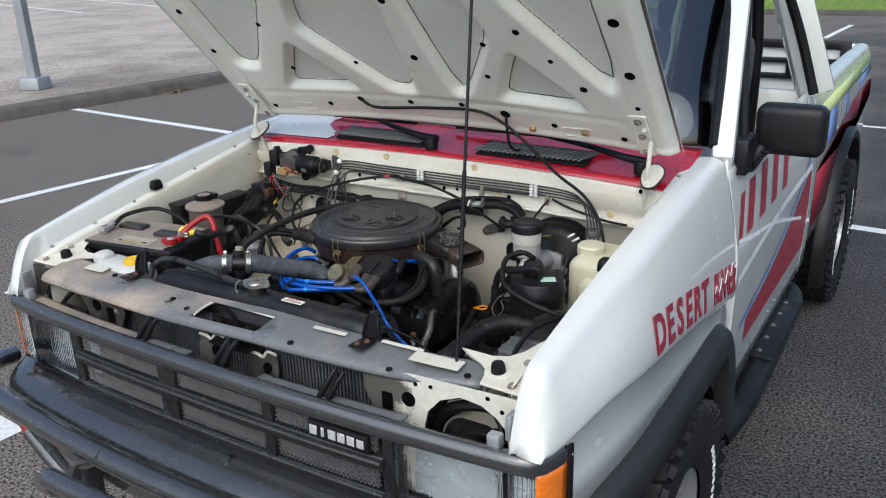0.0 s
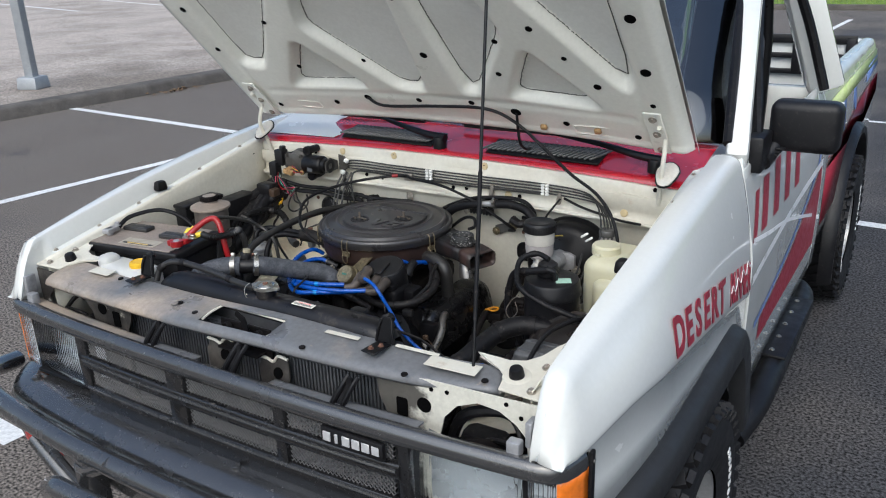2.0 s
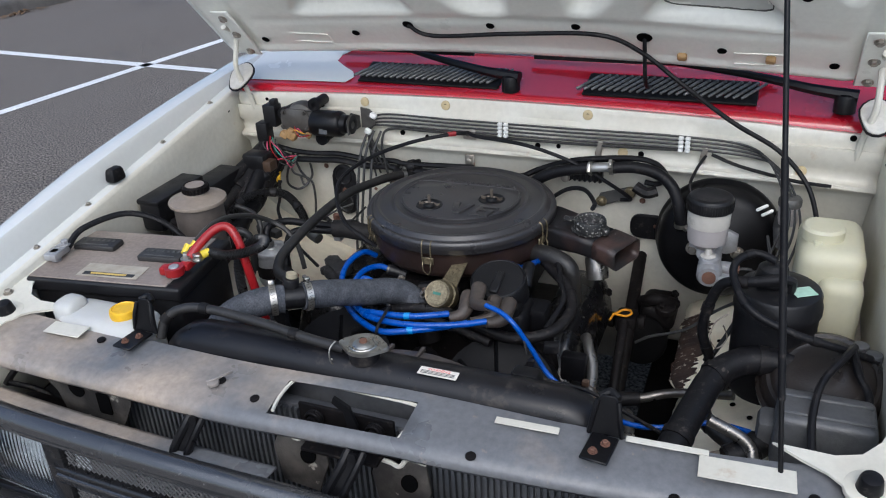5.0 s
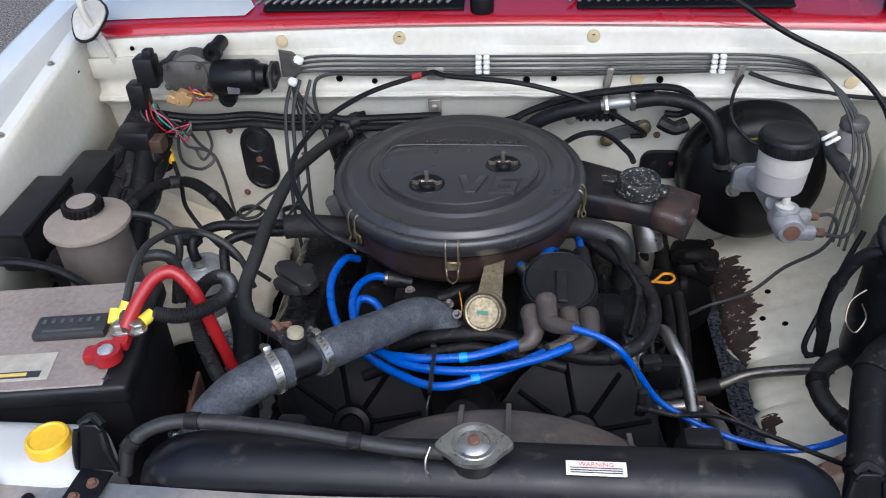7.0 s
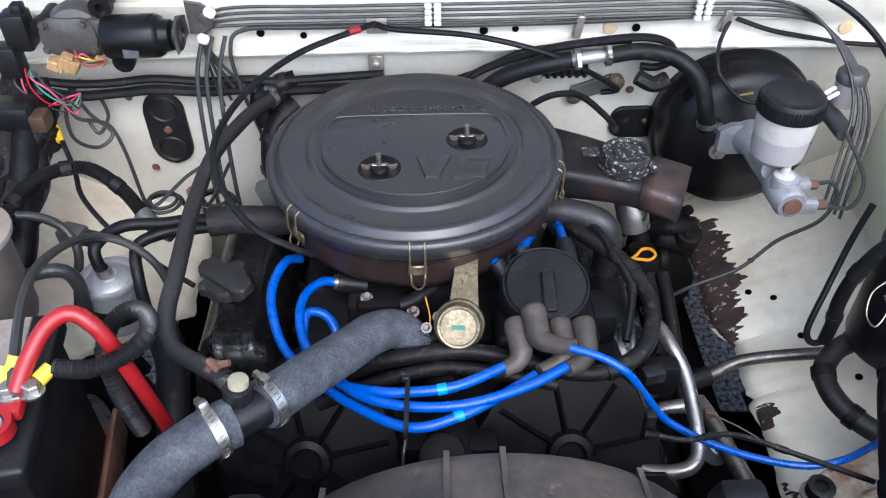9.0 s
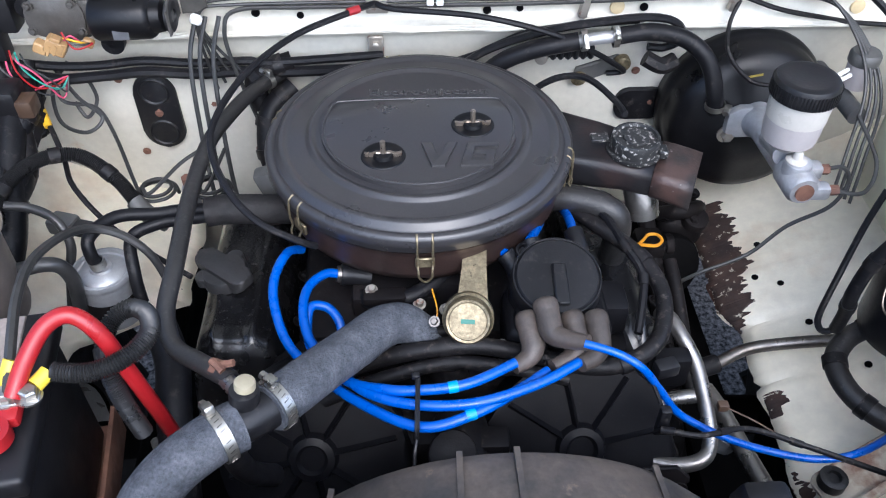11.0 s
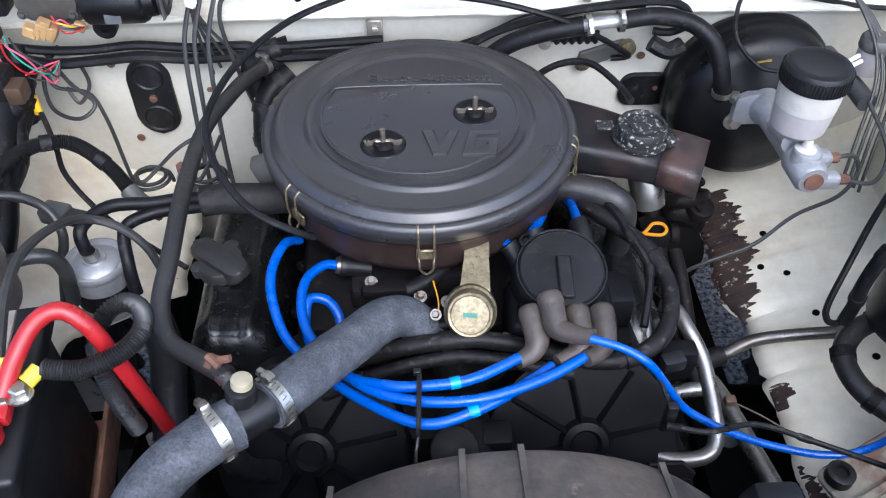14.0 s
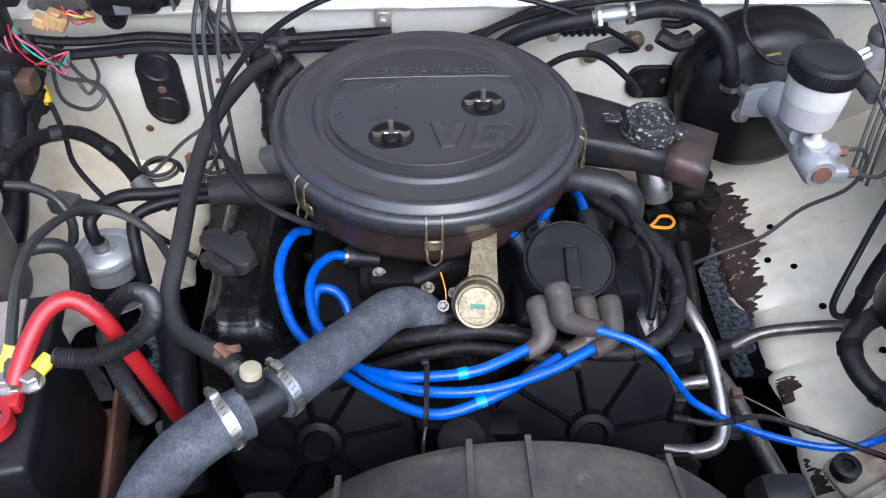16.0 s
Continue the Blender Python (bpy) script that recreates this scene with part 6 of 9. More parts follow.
for x, t in ((0.325, 0.035), (0.485, 0.05)):
    box(bm, (0, 0, 0), (0.018, 0.016, 0.012), 0.003, 1, frame_z(-HN, hp(x, t, -0.008)))
part("bump_clip", bm, TAN_PLUG, hood, "tan plastic clip")
bm = B()
box(bm, (0, 0, 0), (0.06, 0.03, 0.0012), 0, m=frame_z(-HN, hp(0.53, 0.60, 0.021)))
part("sticker", bm, mat("olive_sticker", (0.24, 0.24, 0.12), 0.5), hood, "small olive service sticker")
for x, t, w, h in ((0.485, 0.045, 0.13, 0.035), (-0.50, 0.055, 0.14, 0.03)):
    bm = B()
    m = frame_z(-HN, hp(x, t, -0.006))
    tube(bm, [m @ Vector(p) for p in ((-w / 2, -h / 2, -0.002), (w / 2, -h / 2, -0.002), (w / 2, h / 2, -0.002), (-w / 2, h / 2, -0.002))], 0.0013, 5, 1, True, smooth=False)
    part("pressed_outline", bm, HOOD_PAINT, hood)
# hinges
for s in (1, -1):
    hin = part("hinge", box(B(), (0, 0, 0), (0.045, 0.165, 0.005), 0.002, 1, Matrix.Translation(hp(s * 0.652, 0.085, -0.010)) @ Matrix(((1, 0, 0, 0), (0, HU.y, -HN.y, 0), (0, HU.z, -HN.z, 0), (0, 0, 0, 1)))), HOOD_PAINT, hood, "cream bonnet hinge plate with bolts")
    bm = B()
    for t in (0.02, 0.085, 0.145):
        bolt(bm, hp(s * 0.652, t, -0.013), -HN, 0.007, 0.005)
    part("hinge_bolt", bm, RIVET, hin)
    bm = B()
    tube(bm, [hp(s * 0.665, 0.12, -0.016), (s * 0.668, 0.93, 1.30), (s * 0.670, 0.915, 1.23), (s * 0.660, 0.932, 1.17), (s * 0.655, 0.948, 1.115)], 0.006, 8)
    part("hinge_arm", bm, BAY_WHITE, hin)
    bm = B()
    out = [(math.cos(a) * (1 + .10 * math.sin(3 * a)), math.sin(a)) for a in [2 * math.pi * i / 18 for i in range(18)]]
    sm = frame_z((0, -0.55, 0.83), (s * 0.675, 0.935, 1.205))
    part("seal_edge", slab(B(), [(0.030 * x, 0.044 * y) for x, y in out], -0.003, 0.0, sm), RUBBER, hin, "black rubber edge")
    slab(bm, [(0.027 * x, 0.040 * y) for x, y in out], 0.0, 0.003, sm, 0.0012, 1)
    part("hinge_seal", bm, GASKET, hin, "brittle grey seal round the hinge")
# prop rod
rod = thing("prop_rod", (0.563, 0.159, 1.0), "thin dark steel bonnet prop rod", "prop rod")
bm = B()
d = Vector((-0.117, 0.316, 0.941))
base = Vector((0.563, 0.156, 1.0))
tube(bm, [base + d * -0.05 + Vector((-.02, 0.0, 0)), base + d * -0.02, base, base + d * 0.4, base + d * 0.86], 0.0032, 10)
part("rod", bm, SATIN_BLACK, rod)
part("grip", tube(B(), [base + d * 0.10, base + d * 0.38], 0.0044, 10), RUBBER, rod, "black rubber sleeve")
# washer hose across the bonnet and down to the bay
bm = B()
tube(bm, [hp(-0.231, 0.099, -0.004), hp(-0.18, 0.075, -0.014), hp(0.0, 0.09, -0.014), hp(0.17, 0.10, -0.014), hp(0.25, 0.06, -0.02), (0.33, 0.94, 1.245), (0.43, 0.90, 1.19), (0.52, 0.87, 1.15), (0.575, 0.84, 1.10), (0.60, 0.82, 1.04)], 0.0045, 8)
tagged(part("washer_hose", bm, RUBBER), "thin black washer hose hanging from the bonnet", "hose", "hoses")
bm = B()
tube(bm, [hp(0.256, 0.085, 0.0), (0.26, 0.95, 1.25), (0.262, 0.98, 1.222), (0.262, 1.01, 1.215)], 0.004, 8)
tagged(part("washer_hose", bm, RUBBER), "short black washer hose to the cowl vent", "hose", "hoses")

# ---- engine ----
eng = thing("engine", (0, 0.65, 0.45), "grimy black V6 engine block with covers", "engine")
bm = B()
box(bm, (-0.02, 0.66, 0.66), (0.34, 0.44, 0.30), 0.03)
box(bm, (-0.02, 0.66, 0.50), (0.26, 0.40, 0.12), 0.02)
part("block", bm, GRIME_BLACK, eng)


def rocker(x0, x1, y0, y1, z, lean, h, slope=0.20):
    """A rounded rocker cover with a flange, closed and sloped at its front end."""
    bm = B()
    ys = [y0 + (y1 - y0) * t for t in (0, 0.004, 0.012, 0.025, 0.045, 0.07, 0.10, 0.14, 0.2, 0.28, 0.35, 0.5, 0.65, 0.8, 0.9, 0.96, 1)]
    cx, hw = (x0 + x1) / 2, (x1 - x0) / 2

    def pt(y, a):
        t = (y - y0) / (y1 - y0)
        end = min(1.0, math.sqrt(min(1.0, max(0.0, t / slope)))) * min(1.0, math.sqrt(max(0.0, (1 - t) / 0.06)))
        c, s_ = math.cos(radians(a)), math.sin(radians(a))
        px = math.copysign(abs(c) ** 0.55, c)
        pz = abs(s_) ** 0.6
        k = 0.86 + 0.14 * end
        return Vector((cx + hw * k * px * (1 - 0.16 * pz) + lean * pz * h, y, z - h + h * pz * end + 0.003 * math.sin(y * 70) * pz * (abs(c) < 0.8)))

    def ridged(y, a):
        q = pt(y, a)
        t = (y - y0) / (y1 - y0)
        w = min(1.0, max(0.0, (t - 0.06) / 0.08)) * min(1.0, max(0.0, (0.62 - t) / 0.1)) * max(0.0, 1 - (abs(q.x - cx - lean * h) / 0.044) ** 4)
        return q + Vector((0, 0, 0.0028 * w * math.cos((q.x - cx - lean * h) / 0.024 * 2 * math.pi)))

    grid(bm, ridged, ys, list(range(0, 181, 4)))
    return bm


vc = part("valve_cover", rocker(-0.344, -0.212, 0.512, 0.835, 0.884, -0.06, 0.115, 0.11), VALVE_BLACK, eng, "glossy black rocker cover", angle=60)
cp, cu_ = Vector((-0.305, 0.654, 0.888)), Vector((-0.12, 0.0, 1)).normalized()
cm = frame_z(cu_, cp)
bm = B()
CAP_GREY = mat("dusty_cap_plastic", (0.022, 0.022, 0.023), 0.5, col2=(0.036, 0.034, 0.033), scale=30, amt=0.7, bump=0.2)
lathe(bm, [(0, -0.006), (0.030, -0.006), (0.030, 0.006), (0.027, 0.010), (0, 0.0105)], cm, 32)
for k in range(3):
    an = radians(40 + 120 * k)
    disc(bm, cm @ Vector((0.027 * math.cos(an), 0.027 * math.sin(an), -0.004)), cu_, 0.0115, 0.013, 14, 0.003)
ocap = part("oil_cap", bm, CAP_GREY, vc, "black oil filler cap")
bm = B()
slab(bm, rounded(0.094, 0.030, 0.012, 5), 0.006, 0.018, cm @ Matrix.Rotation(radians(48), 4, "Z"), 0.004)
part("cap_grip", bm, CAP_GREY, ocap)
vc2 = part("valve_cover", rocker(0.130, 0.243, 0.485, 0.835, 0.888, 0.0, 0.10), VALVE_BLACK, eng, "glossy black rocker cover", angle=60)
bm = B()
for y in (0.53, 0.61, 0.69, 0.77):
    bolt(bm, (-0.214, y, 0.842), (0.5, 0, 1), 0.006, 0.006)
part("cover_bolt", bm, GRIME_BLACK, vc)
bm = B()
for y in (0.53, 0.61, 0.69, 0.77):
    bolt(bm, (0.240, y, 0.86), (0.6, 0, 1), 0.006, 0.006)
part("cover_bolt", bm, GRIME_BLACK, vc2)
bm = B()
box(bm, (0.235, 0.505, 0.86), (0.045, 0.025, 0.05), 0.006)
part("cover_lug", bm, COVER_BLACK, vc2)
# timing belt covers with star ribs
front = Matrix(((1, 0, 0, 0), (0, 0, -1, 0.545), (0, 1, 0, 0), (0, 0, 0, 1)))
bm = B()
slab(bm, [(-0.20, 0.60), (0.17, 0.60), (0.205, 0.70), (0.21, 0.84), (0.18, 0.895), (0.09, 0.905), (0.03, 0.885), (-0.05, 0.875), (-0.11, 0.895), (-0.19, 0.895), (-0.25, 0.84), (-0.25, 0.72)], 0.0, 0.040, front, 0.008, 2)
part("front_cover", bm, GRIME_BLACK, eng, "grimy black front cover")
TN = Vector((0, -0.80, 0.60))
for cx, cy, cz in ((0.120, 0.424, 0.822), (-0.186, 0.424, 0.822)):
    tm = Matrix(((1, 0, 0, cx), (0, 0.60, -0.80, cy), (0, 0.80, 0.60, cz), (0, 0, 0, 1)))
    out = []
    for i in range(40):
        a = 2 * math.pi * i / 40
        out.append(((0.106 + 0.010 * max(0, math.cos(4 * a + 0.6)) ** 3) * math.cos(a), 0.108 * math.sin(a)))
    bm = B()
    slab(bm, out, -0.055, 0.0, tm, 0.010, 3)
    tim = part("timing_cover", bm, COVER_BLACK, eng, "black ribbed timing belt cover")
    bm = B()
    for k in range(8):
        a = 2 * math.pi * k / 8 + 0.2
        rm = tm @ Matrix.Rotation(a, 4, "Z")
        v = [bm.verts.new(rm @ Vector(p)) for p in ((0.024, -0.0045, -0.001), (0.024, 0.0045, -0.001), (0.024, 0, 0.010), (0.097, -0.0045, -0.001), (0.097, 0.0045, -0.001), (0.097, 0, 0.005))]
        for q in ((0, 1, 2), (5, 4, 3), (0, 2, 5, 3), (1, 4, 5, 2), (0, 3, 4, 1)):
            bm.faces.new([v[n] for n in q])
    part("cover_rib", bm, COVER_BLACK, tim)
    part("hub", lathe(B(), [(0.030, -0.001), (0.026, 0.009), (0.018, 0.011), (0.014, 0.006), (0, 0.006)], tm, 24), COVER_BLACK, tim)
    bm = B()
    for k in range(4):
        a = -0.15 + math.pi / 2 * k
        bolt(bm, tm @ Vector((0.109 * math.cos(a), 0.110 * math.sin(a), -0.014)), TN, 0.007, 0.006)
    part("cover_bolt", bm, GRIME_BLACK, tim, "grimy bolt head")
bm = B()
disc(bm, (-0.02, 0.37, 0.66), (0, -1, 0), 0.055, 0.03, 28, 0.006)
disc(bm, (-0.02, 0.40, 0.58), (0, -1, 0), 0.075, 0.03, 28, 0.006)
part("pulley", bm, DARK, eng, "black belt pulley")
bm = B()
tube(bm, [(-0.02, 0.44, 0.86), (-0.015, 0.40, 0.865), (-0.02, 0.36, 0.85), (-0.03, 0.345, 0.80)], 0.030, 14)
disc(bm, (-0.03, 0.385, 0.88), (0, -0.6, 1), 0.026, 0.018, 18, 0.004)
box(bm, (0.015, 0.40, 0.875), (0.035, 0.03, 0.03), 0.006)
part("water_outlet", bm, GRIME_BLACK, eng, "grimy water pump outlet")
# intake under the air cleaner
bm = B()
lathe(bm, [(0.115, 0.86), (0.115, 0.90), (0.085, 0.92), (0.08, 0.96)], Matrix.Translation((-0.054, 0.735, 0)), 28)
box(bm, (-0.054, 0.70, 0.875), (0.30, 0.34, 0.06), 0.02)
box(bm, (-0.09, 0.585, 0.91), (0.10, 0.05, 0.05), 0.008)
box(bm, (-0.02, 0.60, 0.915), (0.05, 0.06, 0.06), 0.01)
box(bm, (-0.10, 0.56, 0.94), (0.05, 0.02, 0.012), 0.003)
part("intake_manifold", bm, GRIME_BLACK, eng, "sooty intake manifold")
bm = B()
for x, y, z in ((-0.128, 0.53, 0.918), (-0.06, 0.55, 0.935), (0.03, 0.485, 0.935), (-0.115, 0.565, 0.945), (-0.03, 0.545, 0.93)):
    bolt(bm, (x, y, z), (0.1, -.3, 1), 0.005, 0.006)
part("manifold_bolt", bm, RIVET, eng)
bm = B()
tube(bm, [(-0.075, 0.505, 0.90), (-0.06, 0.50, 0.90), (-0.03, 0.505, 0.91)], 0.012, 10)
tube(bm, [(-0.126, 0.575, 0.925), (-0.11, 0.560, 0.932), (-0.07, 0.562, 0.936), (-0.034, 0.585, 0.94), (0.0, 0.61, 0.945)], 0.0105, 10)
tagged(part("vacuum_hose", bm, RUBBER), "short black vacuum hose below the air cleaner", "hose", "hoses")
bm = B()
tube(bm, [(-0.05, 0.52, 0.915), (-0.04, 0.53, 0.94), (-0.045, 0.56, 0.95)], 0.0010, 6)
tagged(part("thin_wire", bm, ORANGE), "thin orange wire by the manifold", "wire", "wires")

# ---- air cleaner ----
NUT_STEEL = mat("heat_tinted_steel", (0.30, 0.26, 0.215), 0.35, metal=0.8, col2=(0.15, 0.11, 0.08), scale=60, amt=0.7)
AC = Vector((-0.054, 0.738, 0))
air = thing("air_cleaner", (-0.054, 0.738, 0.95), "round black air cleaner with brown sides, clips and two wing nuts", "air cleaner")
prof = [(0, 1.0475), (0.124, 1.0475), (0.1275, 1.0478), (0.1300, 1.0508), (0.1325, 1.0512), (0.1345, 1.0506), (0.1370, 1.0470), (0.140, 1.0458), (0.150, 1.0456), (0.1590, 1.0436), (0.1620, 1.0440), (0.1650, 1.0468), (0.1685, 1.0474), (0.1720, 1.0456), (0.1745, 1.0396), (0.1775, 1.0380), (0.1800, 1.0398), (0.1840, 1.0400), (0.1870, 1.0380), (0.1890, 1.0335), (0.1885, 1.024), (0.1865, 1.022), (0.1865, 1.017), (0.184, 1.014)]
lid = part("lid", lathe(B(), prof, Matrix.Translation(AC), 96), LID_BLACK, air, "satin black pressed lid", angle=60)
part("housing", lathe(B(), [(0.184, 1.0135), (0.180, 1.010), (0.1785, 1.0), (0.177, 0.975), (0.172, 0.962), (0.16, 0.957), (0.09, 0.952)], Matrix.Translation(AC), 72), BROWN_BLACK, air, "heat-browned housing", angle=60)
# pressed line of the raised field: flat at the back, round in front
bm = B()
pts = []
for i in range(25):
    a = radians(155 + 230 * i / 24)
    pts.append(AC + Vector((0.119 * math.cos(a), 0.116 * math.sin(a), 1.0478)))
pts += [AC + Vector((0.094, 0.056, 1.0478)), AC + Vector((0.0, 0.058, 1.0478)), AC + Vector((-0.094, 0.056, 1.0478))]
slab(bm, [(p.x, p.y) for p in spline(pts, 3, True)], 1.046, 1.0532, None, 0.0034, 3)
part("raised_field", bm, LID_BLACK, lid, angle=70)
# thin bead added on the field's edge so that it catches a highlight line
part("pressed_ridge", tube(B(), [AC + Vector(((p.x - AC.x) * 0.972, (p.y - AC.y) * 0.972, 1.0530)) for p in pts], 0.0013, 8, 4, True), LID_BLACK, lid)
bm = B()
slab(bm, [(-0.052, 0.698), (-0.041, 0.654), (-0.026, 0.654), (-0.010, 0.697), (-0.022, 0.697), (-0.0335, 0.665), (-0.039, 0.698)], 1.051, 1.0566, None, 0.0009, 2)
part("embossed_letter", bm, LID_BLACK, lid, "embossed V")
bm = B()
slab(bm, [(0.040, 0.695), (0.003, 0.696), (-0.008, 0.653), (0.029, 0.652), (0.035, 0.681), (0.0080, 0.681), (0.0062, 0.6735), (0.0235, 0.6735), (0.0210, 0.6605), (0.0032, 0.6605), (0.0100, 0.6880), (0.0385, 0.6870)], 1.051, 1.0566, None, 0.0009, 2)
part("embossed_letter", bm, LID_BLACK, lid, "embossed 6")
text_part("embossed_word", "Electro-injection", 0.0185, pose(-0.040, 0.816, 1.0478, 0, 0, -1), LID_BLACK, lid, 0.0010, 1.25, "embossed small lettering", 0.0, 0.0005)
for x, y in ((-0.097, 0.678), (0.0115, 0.735)):
    bm = B()
    lathe(bm, [(0.0265, 0), (0.0255, 0.0014), (0.0235, 0.0016), (0.0205, 0.0002), (0.0125, 0.0004), (0.011, 0.005), (0, 0.005)], Matrix.Translation((x, y, 1.0530)), 32)
    part("nut_dish", bm, SATIN_BLACK, lid)
    bm = B()
    disc(bm, (x, y, 1.05), (0, 0, 1), 0.0032, 0.024, 10)
    disc(bm, (x, y, 1.05), (0, 0, 1), 0.0075, 0.006, 14, 0.001)
    for sg in (-1, 1):
        slab(bm, [(0, 0.001), (0.012, 0.0025), (0.021, 0.0035), (0.022, 0.009), (0.014, 0.0075), (0.008, 0.010), (0, 0.0085)], -0.0022, 0.0022, Matrix(((sg, 0, 0, x), (0, 0, -1, y), (0, 1, 0, 1.0495), (0, 0, 0, 1))), 0.001, 1)
    part("wing_nut", bm, NUT_STEEL, lid, "heat-tinted wing nut on a stud")


def lid_clip(ang):
    """A bent wire spring clip that holds the lid on its housing."""
    a = radians(ang)
    rad_ = Vector((math.cos(a), math.sin(a), 0))
    tan = Vector((-math.sin(a), math.cos(a), 0))

    def P(r, t, z):
        return AC + rad_ * r + tan * t + Vector((0, 0, z))

    bm = B()
    w = 0.0085
    tube(bm, [P(0.182, -w, 1.0405), P(0.189, -w, 1.034), P(0.1905, -w, 1.012), P(0.1885, -w, 1.0), P(0.192, -w * .9, 0.992), P(0.191, -w * .8, 0.982), P(0.1885, 0, 0.973), P(0.191, w * .8, 0.982), P(0.192, w * .9, 0.992), P(0.1885, w, 1.0), P(0.1905, w, 1.012), P(0.189, w, 1.034), P(0.182, w, 1.0405)], 0.0014, 6, 4)
    box(bm, (0, 0, 0), (0.0035, 0.022, 0.014), 0.001, 1, Matrix.Translation(P(0.1835, 0, 0.999)) @ Matrix.Rotation(a, 4, "Z"))
    part("lid_clip", bm, YZINC, air, "zinc wire lid clip")


for ang in (-89.5, -140, 165, -14, 100):
    lid_clip(ang)
# snorkel
d = Vector((0.917, -0.4, 0)).normalized()
nrm = Vector((0.4, 0.917, 0)).normalized()


def sn(u, v, z):
    return Vector((0.07, 0.782, 0)) + d * u + nrm * v + Vector((0, 0, z))


bm = B()
secs = [(0.0, 0.055, 0.970, 1.018), (0.05, 0.053, 0.975, 1.022), (0.10, 0.047, 0.977, 1.023), (0.15, 0.041, 0.980, 1.021), (0.188, 0.040, 0.980, 1.019)]
prev = None
for u, w, z0, z1 in secs:
    ring = []
    for vx, vz in rounded(2 * w, z1 - z0, 0.012, 4, 0, (z0 + z1) / 2):
        ring.append(bm.verts.new(sn(u, vx, vz)))
    if prev:
        for k in range(len(ring)):
            j = (k + 1) % len(ring)
            bm.faces.new((prev[k], prev[j], ring[j], ring[k]))
    prev = ring
snork = part("snorkel", bm, SNORKEL, air, "black intake snorkel", angle=50)
thicken(snork, 0.0025)
bm = B()
prev = None
for u, w, z0, z1 in ((0.186, 0.0408, 0.9795, 1.0196), (0.20, 0.0412, 0.978, 1.0190), (0.218, 0.0416, 0.976, 1.017), (0.236, 0.042, 0.973, 1.014)):
    ring = [bm.verts.new(sn(u, vx, vz)) for vx, vz in rounded(2 * w, z1 - z0, 0.012, 4, 0, (z0 + z1) / 2)]
    if prev:
        for k in range(len(ring)):
            j = (k + 1) % len(ring)
            bm.faces.new((prev[k], prev[j], ring[j], ring[k]))
    prev = ring
thicken(part("snorkel_mouth", bm, MOUTH, air, "snorkel mouth rusting brown", angle=50), 0.0025)
bm = B()
c = sn(0.155, -0.004, 1.022)
lathe(bm, [(0.0, 0.0), (0.034, 0.0), (0.034, 0.004), (0.0305, 0.005), (0.0300, 0.020), (0.0285, 0.0225), (0.0255, 0.0225), (0.024, 0.019), (0.0165, 0.019), (0.0155, 0.0215), (0.009, 0.022), (0, 0.022)], Matrix.Translation(c), 32)
box(bm, (0, 0, 0), (0.022, 0.016, 0.004), 0.001, 1, Matrix.Translation(c + Vector((-0.042, 0.012, 0.012))))
box(bm, (0, 0, 0), (0.012, 0.018, 0.012), 0.002, 1, Matrix.Translation(c + Vector((0.032, -0.012, 0.006))))
part("vacuum_motor", bm, WORN_CAP, air, "round vacuum motor with flaking black paint")
part("vent_tube", tube(B(), [(0.085, 0.865, 1.00), (0.13, 0.86, 1.035), (0.17, 0.845, 1.045), (0.20, 0.80, 1.04), (0.205, 0.76, 1.045)], 0.0045, 8), RUBBER, air)
part("hot_air_pipe", tube(B(), [(0.225, 0.712, 0.968), (0.229, 0.703, 0.952), (0.233, 0.697, 0.932)], 0.021, 18), STEEL, air, "bare hot air pipe")
part("inlet_elbow", tube(B(), [(0.085, 0.695, 0.965), (0.123, 0.682, 0.978), (0.165, 0.668, 0.976), (0.188, 0.660, 0.960), (0.192, 0.662, 0.91), (0.19, 0.67, 0.86)], 0.0168, 16), HEATER, air, "black rubber breather elbow")
bm = B()
part("sensor_plug", box(bm, (-0.245, 0.735, 0.965), (0.026, 0.022, 0.055), 0.004, 2, Matrix.Rotation(radians(-18), 4, "Y")), GREY_PLUG, air)
part("sensor_strap", tube(B(), [(-0.25, 0.70, 0.945), (-0.235, 0.69, 0.955), (-0.22, 0.70, 0.95)], 0.012, 10), BROWN_BLACK, air)
bm = B()
box(bm, (-0.110, 0.945, 1.035), (0.022, 0.006, 0.045), 0.002, 1)
bolt(bm, (-0.110, 0.941, 1.045), (0, -1, 0), 0.006, 0.004)
part("rear_bracket", bm, RIVET, air)

# ---- vacuum valve on its bracket ----
sol = thing("vacuum_valve", (-0.006, 0.50, 0.93), "round yellow-zinc vacuum valve on a plated strap", "valve")
bm = B()
slab(bm, [(-0.018, 0), (0.018, 0), (0.014, 0.05), (0.012, 0.11), (-0.012, 0.11), (-0.014, 0.05)], 0, 0.003, Matrix(((1, 0.1, 0, -0.003), (0, 0.92, 0.38, 0.508), (0, 0.38, -0.92, 0.968), (0, 0, 0, 1))), 0.001, 1)
part("strap", bm, YZINC, sol, "plated steel strap")
bm = B()
ax = Vector((-0.08, -0.78, 0.62)).normalized()
lathe(bm, [(0.0, -0.030), (0.025, -0.030), (0.0285, -0.022), (0.0285, -0.006), (0.026, -0.004), (0.0255, 0.008), (0.0235, 0.011), (0.021, 0.0105), (0.020, 0.0115), (0, 0.0115)], frame_z(ax, (-0.008, 0.496, 0.968)), 36)
vb = part("valve_body", bm, YZINC, sol)
part("valve_label", box(B(), (0, 0, 0), (0.015, 0.005, 0.0006), 0, m=frame_z(ax, Vector((-0.008, 0.496, 0.968)) + ax * 0.0120)), PRINT_GREEN, vb, "small green print")
bm = B()
